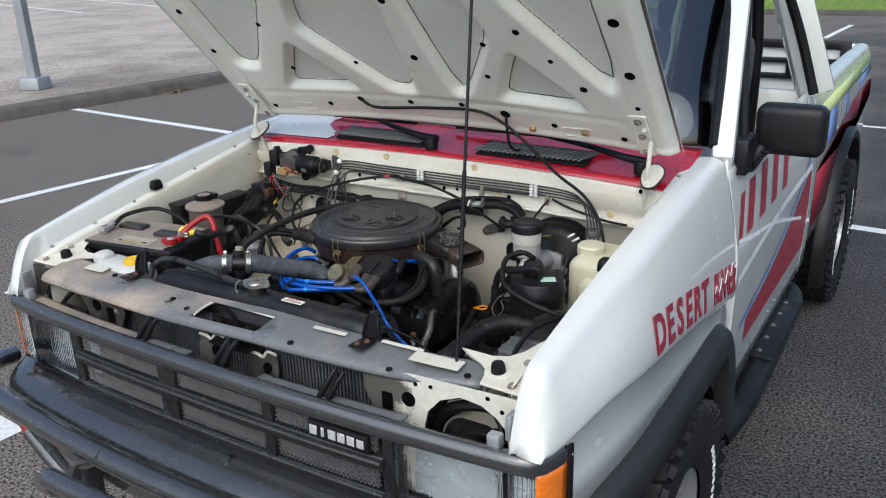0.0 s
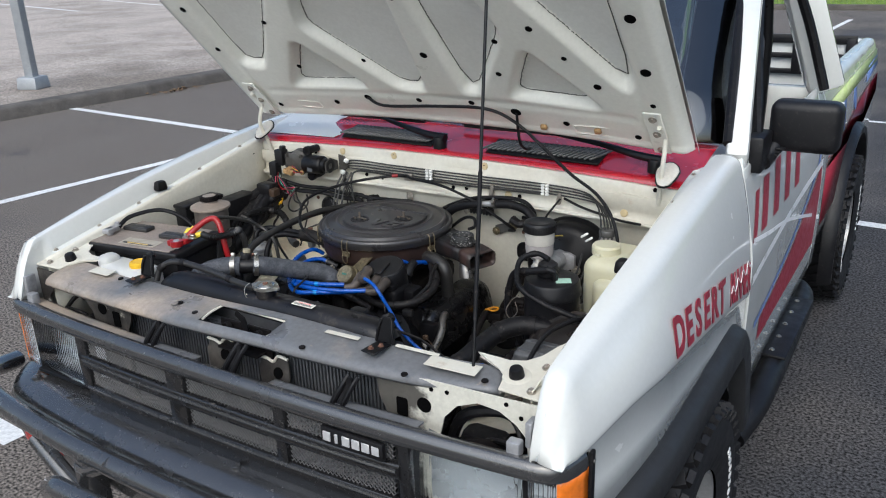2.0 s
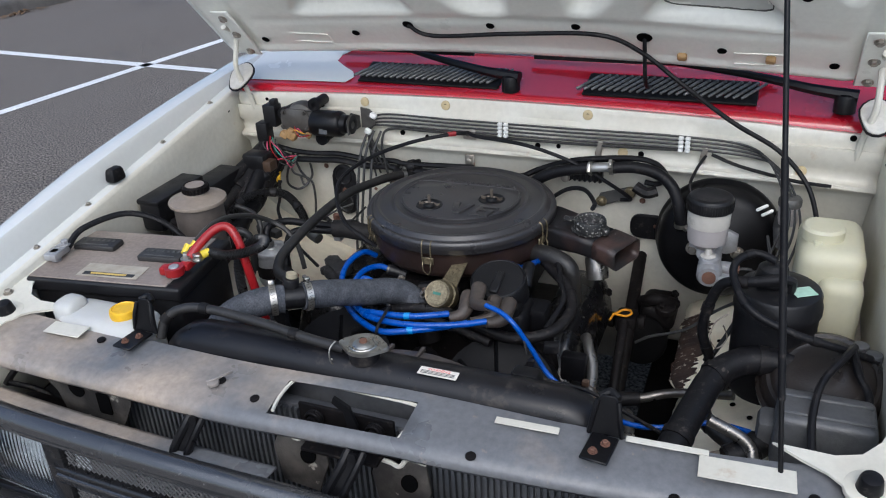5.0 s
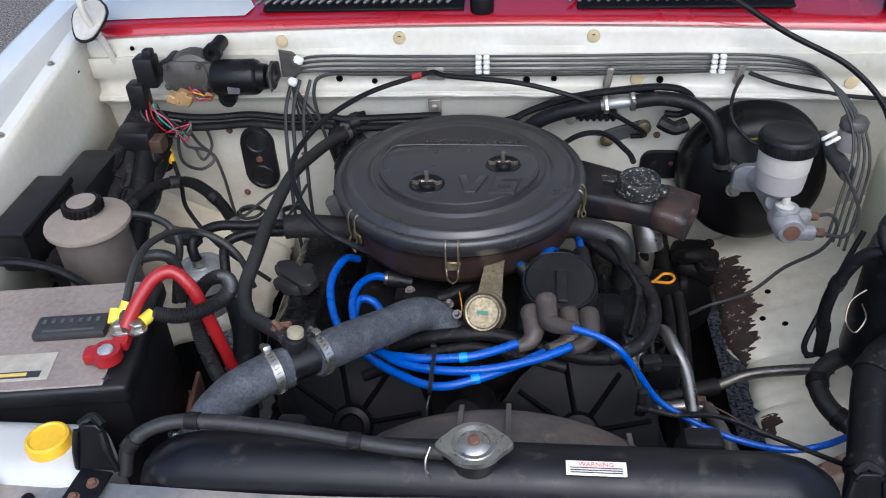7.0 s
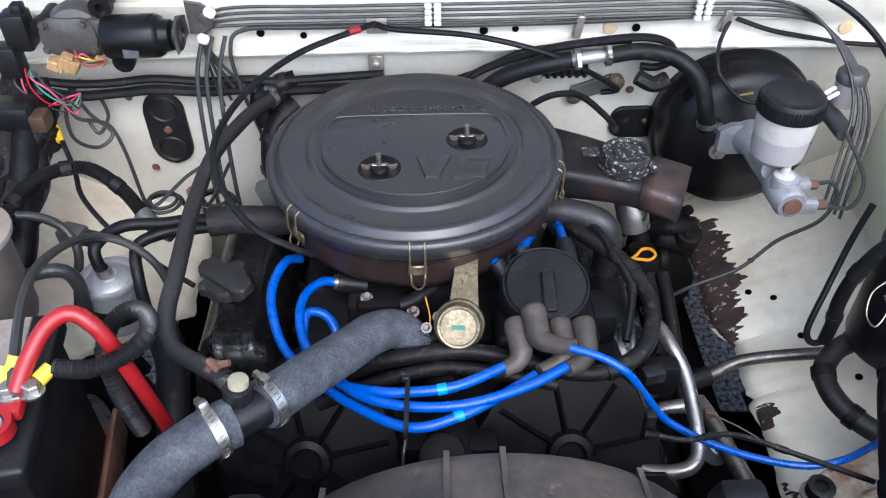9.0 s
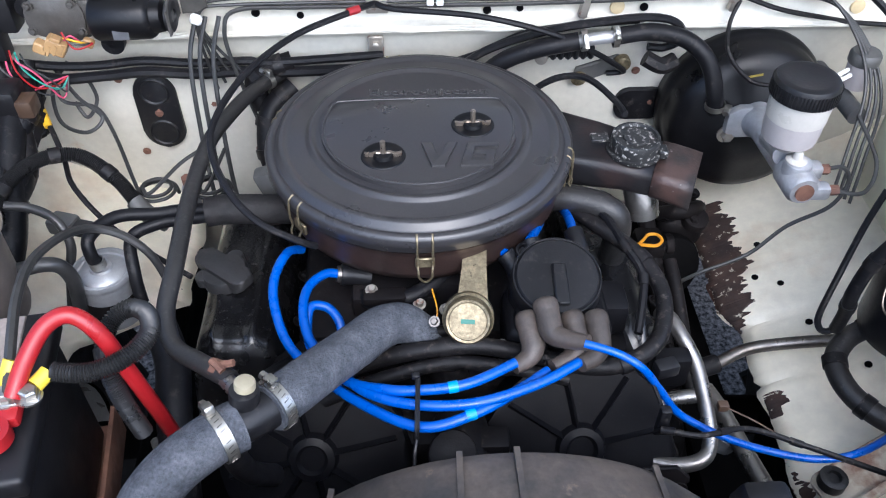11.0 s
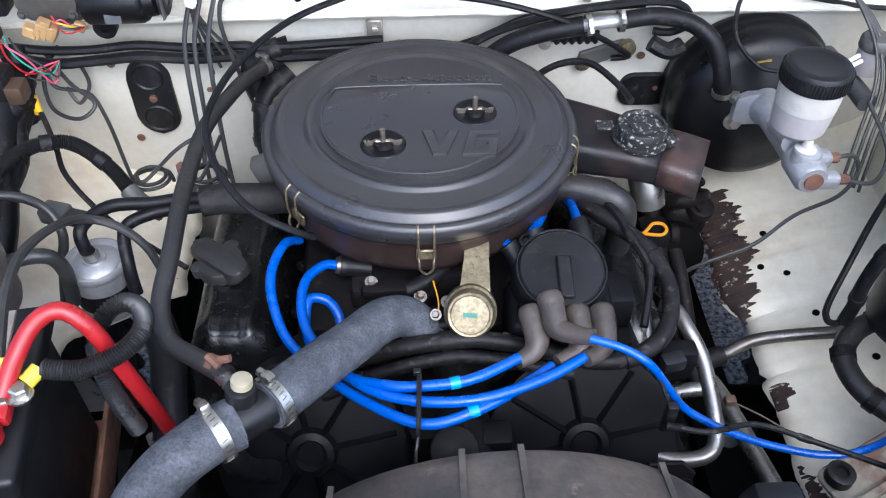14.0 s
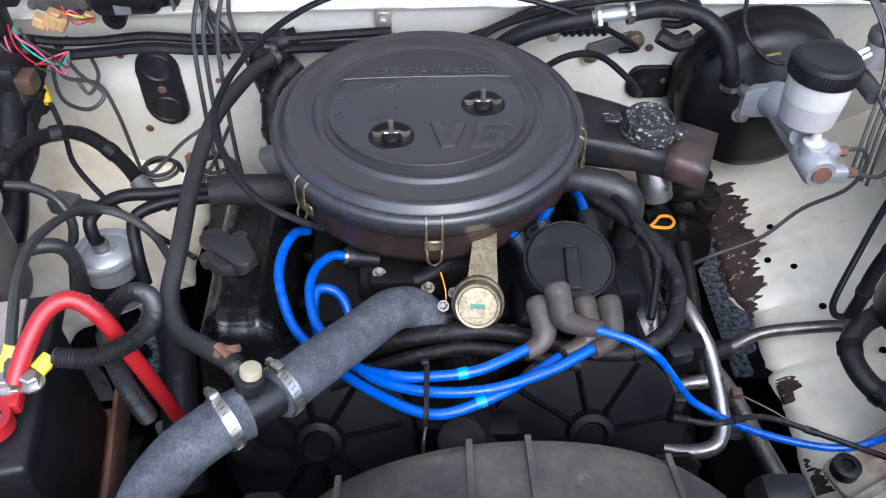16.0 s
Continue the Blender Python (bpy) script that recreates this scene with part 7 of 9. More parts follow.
bolt(bm, (-0.044, 0.506, 0.955), (-.1, -.6, .8), 0.0042, 0.007)
bolt(bm, (0.004, 0.592, 1.000), (0, -.4, 1), 0.0055, 0.005)
part("valve_bolt", bm, PIPE_DARK, sol)

# ---- distributor and leads ----
dist = thing("distributor", (0.09, 0.53, 0.90), "black distributor cap with aged rubber boots", "distributor")
dax = Vector((0, -0.28, 0.96)).normalized()
dm = frame_z(dax, (0.091, 0.541, 0.956))
bm = B()
lathe(bm, [(0.0, -0.05), (0.045, -0.05), (0.048, -0.02), (0.051, 0.0), (0.051, 0.022), (0.050, 0.034), (0.047, 0.042), (0.044, 0.045), (0, 0.046)], dm, 40)
dcap = part("cap", bm, TRIM_BLACK, dist)
bm = B()
box(bm, (0, 0, 0), (0.016, 0.050, 0.006), 0.002, 1, dm @ Matrix.Translation((0.002, -0.012, 0.048)))
for a in (-125, -90, -55, 60, 120):
    a = radians(a)
    lathe(bm, [(0, -0.012), (0.0115, -0.012), (0.0115, 0.014), (0.0100, 0.018), (0.0070, 0.0185), (0.0060, 0.014), (0, 0.014)], dm @ Matrix.Translation((0.058 * math.cos(a), 0.056 * math.sin(a), 0)), 16)
part("tower", bm, TRIM_BLACK, dcap)
part("cap_rim", tube(B(), [dm @ Vector((0.0478 * math.cos(radians(15 * k)), 0.0478 * math.sin(radians(15 * k)), 0.0425)) for k in range(24)], 0.0013, 6, 2, True), TRIM_BLACK, dcap)
bm = B()
for a in (-125, -90, -55):
    bolt(bm, dm @ Vector((0.058 * math.cos(radians(a)), 0.056 * math.sin(radians(a)), 0.014)), dax, 0.0055, 0.004)
part("cap_screw", bm, RIVET, dcap)
bm = B()
lathe(bm, [(0.03, -0.13), (0.042, -0.12), (0.046, -0.05), (0.056, -0.046), (0.056, -0.02), (0.0, -0.02)], dm, 28)
box(bm, (0.093, 0.520, 0.920), (0.118, 0.075, 0.075), 0.012, 3)
box(bm, (0.093, 0.500, 0.955), (0.100, 0.030, 0.030), 0.008, 2)
box(bm, (0.155, 0.545, 0.925), (0.05, 0.05, 0.05), 0.010, 2)
part("base", bm, COVER_BLACK, dist)
BLUE = "plug leads"
boots = [((0.053, 0.487, 0.985), (0.0545, 0.470, 0.981), (0.057, 0.453, 0.974), (0.051, 0.441, 0.968), (0.035, 0.431, 0.967)),
         ((0.071, 0.490, 1.003), (0.073, 0.474, 0.998), (0.076, 0.456, 0.991), (0.086, 0.445, 0.993), (0.108, 0.431, 1.002)),
         ((0.100, 0.487, 0.983), (0.102, 0.470, 0.979), (0.103, 0.453, 0.972), (0.095, 0.440, 0.967), (0.075, 0.429, 0.966)),
         ((0.126, 0.487, 0.982), (0.127, 0.470, 0.979), (0.126, 0.451, 0.972), (0.119, 0.439, 0.969), (0.103, 0.428, 0.971))]


def boot_radius(t):
    """Domed shoulder at the tower, straight barrel, tapering tail with a lip."""
    if t < 0.12:
        return 0.0075 + 0.0062 * math.sqrt(1 - (1 - t / 0.12) ** 2)
    if t < 0.20:
        return 0.0137
    return 0.0128 if t < 0.5 else 0.0128 - 0.0098 * (t - 0.5) if t < 0.94 else 0.0086


for pts in boots:
    bm = B()
    tube(bm, pts, boot_radius, 18, 8)
    part("lead_boot", bm, BOOT_GREY, dist, "aged brown-grey rubber lead boot")
for pts in ([(0.070, 0.60, 0.985), (0.074, 0.585, 0.975), (0.075, 0.57, 0.96)], [(0.123, 0.612, 0.985), (0.126, 0.59, 0.98), (0.128, 0.57, 0.965)], [(0.04, 0.585, 0.98), (0.05, 0.575, 0.97), (0.055, 0.56, 0.96)]):
    part("lead_boot", tube(B(), pts, 0.0115, 10), TRIM_BLACK, dist, "black lead boot")


def lead(pts, r=0.0056):
    return wire("spark_plug_lead", pts, r, BLUE_WIRE, "bright blue silicone spark plug lead", "plug lead", BLUE, 10, 7)


lead([(-0.200, 0.632, 0.950), (-0.213, 0.608, 0.968), (-0.224, 0.572, 0.966), (-0.222, 0.535, 0.958), (-0.205, 0.492, 0.942), (-0.170, 0.453, 0.937), (-0.121, 0.406, 0.946), (-0.062, 0.367, 0.960), (-0.010, 0.376, 0.966), (0.036, 0.402, 0.966), (0.070, 0.426, 0.965)])
lead([(-0.150, 0.592, 0.945), (-0.168, 0.586, 0.954), (-0.186, 0.562, 0.957), (-0.190, 0.528, 0.955), (-0.180, 0.491, 0.947), (-0.151, 0.453, 0.947), (-0.115, 0.412, 0.957), (-0.064, 0.388, 0.967), (-0.004, 0.385, 0.972), (0.059, 0.406, 0.972), (0.103, 0.431, 0.972)])
lead([(-0.147, 0.510, 0.925), (-0.152, 0.528, 0.938), (-0.166, 0.541, 0.946), (-0.184, 0.534, 0.950), (-0.180, 0.490, 0.935), (-0.138, 0.434, 0.950), (-0.097, 0.409, 0.966), (-0.064, 0.402, 0.972), (-0.014, 0.405, 0.976), (0.036, 0.430, 0.975)])
lead([(0.103, 0.428, 1.005), (0.135, 0.416, 1.002), (0.160, 0.405, 0.990), (0.187, 0.410, 0.945), (0.215, 0.407, 0.905), (0.262, 0.393, 0.882), (0.313, 0.383, 0.866), (0.364, 0.370, 0.867), (0.410, 0.374, 0.872), (0.474, 0.400, 0.876), (0.53, 0.41, 0.865)], 0.0043)
for at, ax in (((-0.156, 0.5925, 0.9465), (1, 0.10, -0.25)), ((-0.1475, 0.512, 0.9265), (0.2, -0.7, -0.6))):
    pb = tagged(part("plug_boot", lathe(B(), [(0.0062, 0.004), (0.0125, 0.005), (0.0135, 0.009), (0.0120, 0.014), (0.0120, 0.040), (0, 0.040)], frame_z(ax, at), 22), TRIM_BLACK), "black rubber plug boot with a dull collar", "plug boot", "plug boots")
    part("collar", lathe(B(), [(0.0060, 0.0), (0.0095, 0.0), (0.0105, 0.003), (0.0100, 0.0065), (0.0060, 0.0065)], frame_z(ax, at), 22), PIPE_DARK, pb, "dull metal collar")
lead([(0.122, 0.70, 0.95), (0.124, 0.655, 0.972), (0.123, 0.612, 0.985)])
lead([(0.092, 0.66, 0.955), (0.083, 0.63, 0.975), (0.070, 0.60, 0.985)])
lead([(0.02, 0.64, 0.945), (0.03, 0.61, 0.97), (0.04, 0.585, 0.98)])
bm = B()
tube(bm, [(-0.067, 0.358, 0.957), (-0.066, 0.362, 0.970), (-0.065, 0.385, 0.978), (-0.064, 0.408, 0.983), (-0.065, 0.410, 0.968), (-0.066, 0.385, 0.957)], 0.0026, 6, 5, True)
tube(bm, [(-0.066, 0.36, 0.957), (-0.069, 0.345, 0.95), (-0.070, 0.338, 0.935)], 0.0018, 6)
box(bm, (-0.066, 0.41, 0.985), (0.008, 0.006, 0.006), 0.001, 1)
tagged(part("cable_tie", bm, TRIM_BLACK), "black cable tie round the blue leads", "cable tie")
bm = B()
for p, q in (((-0.018, 0.374, 0.9655), (-0.004, 0.378, 0.9662)), ((-0.034, 0.402, 0.9745), (-0.02, 0.404, 0.9755))):
    tube(bm, [p, Vector(p).lerp(Vector(q), 0.7)], 0.0063, 10)
tagged(part("lead_print", bm, CYAN), "pale printed band on a blue lead", "label")

# harness across the engine and round the distributor
wire("wiring_harness", [(-0.144, 0.486, 0.9), (-0.093, 0.48, 0.93), (-0.05, 0.478, 0.942), (0.004, 0.478, 0.945), (0.065, 0.470, 0.935), (0.124, 0.456, 0.93), (0.167, 0.458, 0.935), (0.205, 0.487, 0.94), (0.219, 0.544, 0.95), (0.199, 0.598, 0.96), (0.158, 0.645, 0.965), (0.12, 0.70, 0.96)], 0.0098, TAPE, "taped black wiring harness round the distributor", "harness", "harnesses", 10, 6, None, 0.02)
wire("wiring_harness", [(-0.17, 0.46, 0.88), (-0.10, 0.462, 0.915), (-0.03, 0.466, 0.932), (0.03, 0.462, 0.927), (0.10, 0.452, 0.915)], 0.008, TAPE, "taped black wiring harness along the timing cover", "harness", "harnesses", 10, 6, None, 0.02)
wire("wiring_harness", [(0.128, 0.70, 0.965), (0.165, 0.655, 0.975), (0.185, 0.60, 0.97), (0.20, 0.56, 0.955), (0.185, 0.50, 0.93)], 0.005, RUBBER, "thin black loom beside the rocker cover", "harness", "harnesses")
wire("corrugated_loom", [(-0.07, 0.51, 0.93), (-0.045, 0.505, 0.938), (-0.02, 0.51, 0.935), (0.0, 0.52, 0.93)], 0.006, LOOM, "short black corrugated loom", "loom", "looms", 8, 6, None, 0.12)
con = thing("connector", (0.188, 0.39, 0.90), "black wiring connector hanging on wires", "connector", "connectors")
part("plug", box(B(), (0.190, 0.392, 0.918), (0.012, 0.011, 0.042), 0.003), TRIM_BLACK, con)
part("plug_lead", tube(B(), [(0.15, 0.425, 0.985), (0.17, 0.41, 0.97), (0.183, 0.395, 0.945)], 0.0022, 6), TAPE, con)
con = thing("connector", (0.205, 0.45, 0.915), "black square connector by the harness", "connector", "connectors")
part("plug", box(B(), (0.207, 0.455, 0.925), (0.026, 0.018, 0.018), 0.004, 2, Matrix.Rotation(radians(12), 4, "Z")), TRIM_BLACK, con)
wire("wiring_harness", [(0.185, 0.39, 0.90), (0.19, 0.375, 0.925), (0.225, 0.371, 0.92), (0.284, 0.390, 0.9), (0.35, 0.378, 0.88), (0.43, 0.346, 0.87)], 0.0032, TAPE, "thin black wire to the front panel", "wire", "wires")
part_ = thing("connector", (0.269, 0.43, 0.88), "small brown clip connector on a thin wire", "connector", "connectors")
part("plug", box(B(), (0.272, 0.43, 0.885), (0.012, 0.010, 0.010), 0.002), BROWN_PLUG, part_)
part("plug_lead", tube(B(), [(0.275, 0.428, 0.885), (0.30, 0.41, 0.885), (0.32, 0.395, 0.882)], 0.0010, 6), BROWN_PLUG, part_)

# ---- upper radiator hose ----
uh = thing("radiator_hose", (-0.2, 0.36, 0.95), "weathered grey-black upper radiator hose with two clamps", "hose", "hoses")
part("rear_length", tube(B(), [(-0.040, 0.497, 0.905), (-0.056, 0.506, 0.930), (-0.078, 0.511, 0.948), (-0.102, 0.496, 0.960), (-0.128, 0.462, 0.972), (-0.155, 0.424, 0.988), (-0.183, 0.384, 1.003), (-0.203, 0.361, 1.008)], lambda t: 0.0205 + 0.0033 * min(1.0, t / 0.45), 24, 8), HOSE_GREY, uh)
part("outlet_stub", tube(B(), [(-0.046, 0.503, 0.918), (-0.034, 0.494, 0.895), (-0.026, 0.488, 0.872)], 0.0222, 18), GRIME_BLACK, uh, "grimy outlet stub")
part("front_length", tube(B(), [(-0.228, 0.344, 1.008), (-0.250, 0.328, 1.010), (-0.280, 0.302, 1.006), (-0.302, 0.275, 0.993), (-0.312, 0.250, 0.972), (-0.313, 0.235, 0.955)], 0.0243, 20, 8), HOSE_GREY, uh)
tee = part("tee", tube(B(), [(-0.190, 0.373, 1.006), (-0.216, 0.352, 1.008), (-0.242, 0.334, 1.010)], 0.0195, 16), TRIM_BLACK, uh, "black plastic tee")
bm = B()
disc(bm, (-0.222, 0.357, 1.018), (0.1, 0.1, 1), 0.014, 0.024, 18, 0.002)
part("tee_neck", bm, TRIM_BLACK, tee)
part("bleed_plug", disc(B(), (-0.2185, 0.3605, 1.043), (0.1, 0.1, 1), 0.0098, 0.008, 18, 0.002), mat("bone_plastic", (0.30, 0.265, 0.18), 0.5), tee, "yellowed bleed plug")
hose_clamp(uh, (-0.197, 0.367, 1.007), (-0.68, -0.72, 0.1), 0.0245, screw=(0.3, 0.5, 1))
hose_clamp(uh, (-0.243, 0.333, 1.009), (-0.78, -0.6, 0.02), 0.0249, screw=(-0.1, 0.5, 1))
hose_clamp(uh, (-0.3105, 0.256, 0.978), (-0.15, -0.6, -0.6), 0.0249, screw=(-0.8, -0.2, 0.8))
part("side_outlet", tube(B(), [(-0.215, 0.362, 1.005), (-0.235, 0.385, 1.003), (-0.255, 0.410, 1.0)], 0.0085, 10), STEEL, uh)
bm = B()
tube(bm, [(-0.247, 0.945, 1.0), (-0.28, 0.884, 1.01), (-0.301, 0.826, 1.015), (-0.318, 0.754, 1.02), (-0.323, 0.649, 1.02), (-0.321, 0.547, 1.015), (-0.323, 0.490, 1.003), (-0.310, 0.453, 0.992), (-0.279, 0.427, 0.997), (-0.243, 0.400, 1.002)], 0.0098, 12, 6)
ph = thing("heater_hose", (-0.3, 0.6, 1.0), "black rubber heater hose arching to the firewall", "hose", "hoses")
part("hose", bm, HEATER, ph)
bm = B()
tube(bm, [(-0.262, 0.422, 1.004), (-0.252, 0.412, 1.012), (-0.24, 0.41, 1.016)], 0.004, 6)
tube(bm, [(-0.262, 0.414, 1.016), (-0.25, 0.403, 1.012)], 0.004, 6)
lathe(bm, [(0.0095, -0.004), (0.0108, -0.004), (0.0108, 0.004), (0.0095, 0.004)], frame_z((0.7, -0.5, 0.1), (-0.258, 0.413, 1.0)), 16)
part("rusty_clip", bm, RUST, ph, "rusty spring clip")
hose_clamp(ph, (-0.262, 0.918, 1.004), (-0.55, -0.8, 0.1), 0.0092, 0.009)
wire("heater_hose", [(-0.23, 0.93, 0.985), (-0.262, 0.905, 0.965), (-0.27, 0.88, 0.92), (-0.26, 0.86, 0.88)], 0.017, RUBBER, "black heater hose bent down at the firewall", "hose", "hoses", 12)
wire("heater_hose", [(-0.23, 0.945, 1.02), (-0.27, 0.935, 1.01), (-0.285, 0.93, 0.99), (-0.275, 0.92, 0.96)], 0.015, GRIME_BLACK, "grimy metal heater pipe at the firewall", "pipe", "pipes", 12)
wire("bypass_hose", [(-0.359, 0.543, 0.93), (-0.335, 0.490, 0.92), (-0.325, 0.427, 0.9), (-0.315, 0.36, 0.84)], 0.019, RUBBER, "dusty black coolant hose beside the battery", "hose", "hoses", 14)
wire("bypass_hose", [(-0.235, 0.338, 0.99), (-0.24, 0.345, 0.95), (-0.235, 0.36, 0.90), (-0.22, 0.38, 0.86)], 0.0125, RUBBER, "short black bypass hose below the tee", "hose", "hoses", 12)

# ---- overflow hose along the radiator ----
wire("overflow_hose", [(-0.365, 0.190, 1.0), (-0.358, 0.200, 1.028), (-0.335, 0.212, 1.045), (-0.292, 0.220, 1.050), (-0.198, 0.217, 1.046), (-0.09, 0.204, 1.041), (-0.034, 0.200, 1.040)], 0.0078, HEATER, "black overflow hose along the radiator tank", "hose", "hoses", 10)
bm = B()
tube(bm, [(-0.046, 0.196, 1.052), (-0.050, 0.185, 1.045), (-0.049, 0.18, 1.03), (-0.045, 0.183, 1.02), (-0.050, 0.186, 1.028)], 0.0012, 6)
tagged(part("spring_clip", bm, ZINC), "thin spring clip on the overflow hose", "clip")

# ---- battery ----
bat = thing("battery", (-0.533, 0.357, 0.83), "dusty black car battery with red positive clamp and labels", "battery")
bm = B()
box(bm, (-0.546, 0.357, 0.92), (0.290, 0.178, 0.18), 0.008)
part("case", bm, BATT, bat)
bm = B()
box(bm, (-0.546, 0.357, 1.0205), (0.304, 0.194, 0.026), 0.006, 3)
part("case_lid", bm, BATT, bat)
btop = part("top", box(B(), (-0.557, 0.357, 1.0342), (0.272, 0.184, 0.003), 0.001, 1), BATT_TOP, bat, "dusty grey-brown battery top")
for x, y in ((-0.480, 0.360), (-0.630, 0.385)):
    vent = part("vent_cover", box(B(), (x, y, 1.041), (0.086, 0.036, 0.012), 0.004), CAP_GREY, btop, "dark grey vent cover")
    bm = B()
    for i in range(7):
        box(bm, (x - 0.032 + 0.0105 * i, y + 0.005, 1.0475), (0.0045, 0.007, 0.0008))
    box(bm, (x, y - 0.012, 1.0475), (0.060, 0.0025, 0.0008))
    part("vent_print", bm, GREY_PLUG, vent, "faint unreadable print")
lb = part("label", box(B(), (-0.545, 0.300, 1.0365), (0.120, 0.044, 0.0012), 0.0004, 1), mat("aged_label", (0.42, 0.385, 0.32), 0.5, col2=(0.30, 0.26, 0.20), scale=30, amt=0.7), btop, "worn white and gold battery label")
part("label_band", box(B(), (-0.545, 0.287, 1.0373), (0.100, 0.010, 0.0006)), PRINT_BLACK, lb)
part("label_logo", box(B(), (-0.545, 0.287, 1.0378), (0.070, 0.005, 0.0006)), GOLD_PRINT, lb, "plain gold bar")
text_part("plus_mark", "+", 0.02, pose(-0.418, 0.272, 1.0359, 0, 0, 0), PRINT_BLACK, btop, 0.0004)
bm = B()
disc(bm, (-0.421, 0.300, 1.035), (0, 0, 1), 0.009, 0.022, 18, 0.002)
part("post", bm, CAST, bat, "grey lead post")
bm = B()
lathe(bm, [(0.010, 0), (0.0165, 0), (0.0165, 0.014), (0.010, 0.014), (0.010, 0)], Matrix.Translation((-0.421, 0.300, 1.041)), 24)
box(bm, (-0.410, 0.326, 1.048), (0.020, 0.034, 0.014), 0.004)
box(bm, (-0.437, 0.300, 1.048), (0.018, 0.02, 0.016), 0.004)
clp = part("positive_clamp", bm, RED_CABLE, bat, "red positive terminal clamp")
bm = B()
bolt(bm, (-0.412, 0.332, 1.054), (0, 0, 1), 0.008, 0.009)
bolt(bm, (-0.393, 0.330, 1.056), (0.2, 0, 1), 0.008, 0.008)
box(bm, (-0.402, 0.331, 1.056), (0.038, 0.018, 0.004), 0.001, 1)
part("clamp_bolt", bm, ZINC, clp)
bm = B()
for p, q in (((-0.414, 0.340, 1.058), (-0.405, 0.358, 1.075)), ((-0.420, 0.338, 1.060), (-0.418, 0.352, 1.07)), ((-0.388, 0.338, 1.06), (-0.378, 0.350, 1.062))):
    tube(bm, [p, q], 0.0075, 10)
part("ring_terminal", bm, YELLOW_TERM, clp, "yellow heat-shrink ring terminals")
bm = B()
disc(bm, (-0.678, 0.325, 1.035), (0, 0, 1), 0.009, 0.02, 18, 0.002)
box(bm, (-0.678, 0.330, 1.048), (0.026, 0.045, 0.014), 0.004)
bolt(bm, (-0.673, 0.350, 1.055), (0, 0, 1), 0.007, 0.007)
part("negative_clamp", bm, CAST, bat, "grey negative terminal clamp")
bm = B()
box(bm, (-0.533, 0.357, 0.824), (0.29, 0.20, 0.012), 0.003)
box(bm, (-0.386, 0.357, 0.84), (0.006, 0.20, 0.05), 0.002)
part("tray", bm, RUST, bat, "rusty battery tray")
# the battery sits a little askew on its tray
bat.matrix_basis = Matrix.Translation((-0.556, 0.354, 0)) @ Matrix.Rotation(radians(8), 4, "Z") @ Matrix.Translation((0.546, -0.357, 0)) @ bat.matrix_basis
wire("battery_cable", [(-0.412, 0.345, 1.060), (-0.403, 0.370, 1.078), (-0.389, 0.396, 1.093), (-0.369, 0.406, 1.096), (-0.349, 0.402, 1.076), (-0.336, 0.398, 1.03), (-0.326, 0.402, 0.96), (-0.322, 0.41, 0.90)], 0.0080, RED_CABLE, "thick red battery cable looping from the clamp", "cable", "cables", 14, 7)
wire("corrugated_loom", [(-0.386, 0.3715, 1.061), (-0.372, 0.370, 1.060), (-0.352, 0.370, 1.060), (-0.331, 0.378, 1.062), (-0.315, 0.392, 1.064), (-0.308, 0.412, 1.064), (-0.316, 0.435, 1.062), (-0.334, 0.447, 1.058), (-0.350, 0.441, 1.052), (-0.357, 0.422, 1.044), (-0.352, 0.398, 1.034), (-0.345, 0.385, 1.00), (-0.335, 0.38, 0.95)], 0.0086, LOOM, "black corrugated loom looped beside the battery", "loom", "looms", 10, 6, None, 0.10)
wire("battery_cable", [(-0.415, 0.345, 1.062), (-0.423, 0.391, 1.075), (-0.440, 0.455, 1.070), (-0.451, 0.517, 1.055), (-0.448, 0.579, 1.030), (-0.437, 0.625, 1.000), (-0.407, 0.634, 0.980), (-0.379, 0.629, 0.950), (-0.365, 0.622, 0.900)], 0.0052, LINE_GREY, "thin dark cable arching over the fuel filter", "cable", "cables")
wire("battery_cable", [(-0.676, 0.33, 1.05), (-0.672, 0.37, 1.07), (-0.63, 0.44, 1.075), (-0.57, 0.47, 1.05), (-0.52, 0.48, 1.0)], 0.006, RUBBER, "thin black cable from the negative clamp", "cable", "cables")

# ---- washer bottle ----
wb = thing("washer_bottle", (-0.49, 0.21, 0.85), "white plastic washer bottle with a yellow cap", "washer bottle")
bm = B()
box(bm, (-0.486, 0.208, 0.942), (0.172, 0.086, 0.15), 0.024, 4)
box(bm, (-0.560, 0.203, 1.008), (0.046, 0.05, 0.05), 0.015, 3)
part("bottle", bm, WHITE_TANK, wb, angle=60)
bm = B()
lathe(bm, [(0, 0), (0.023, 0), (0.0235, 0.010), (0.022, 0.015), (0.019, 0.0165), (0.017, 0.0145), (0, 0.0145)], Matrix.Translation((-0.450, 0.209, 1.014)), 28)
wc = part("cap", bm, YELLOW, wb, "yellow screw cap")
part("neck", disc(B(), (-0.450, 0.209, 0.995), (0, 0, 1), 0.019, 0.02, 20), WHITE_TANK, wb)

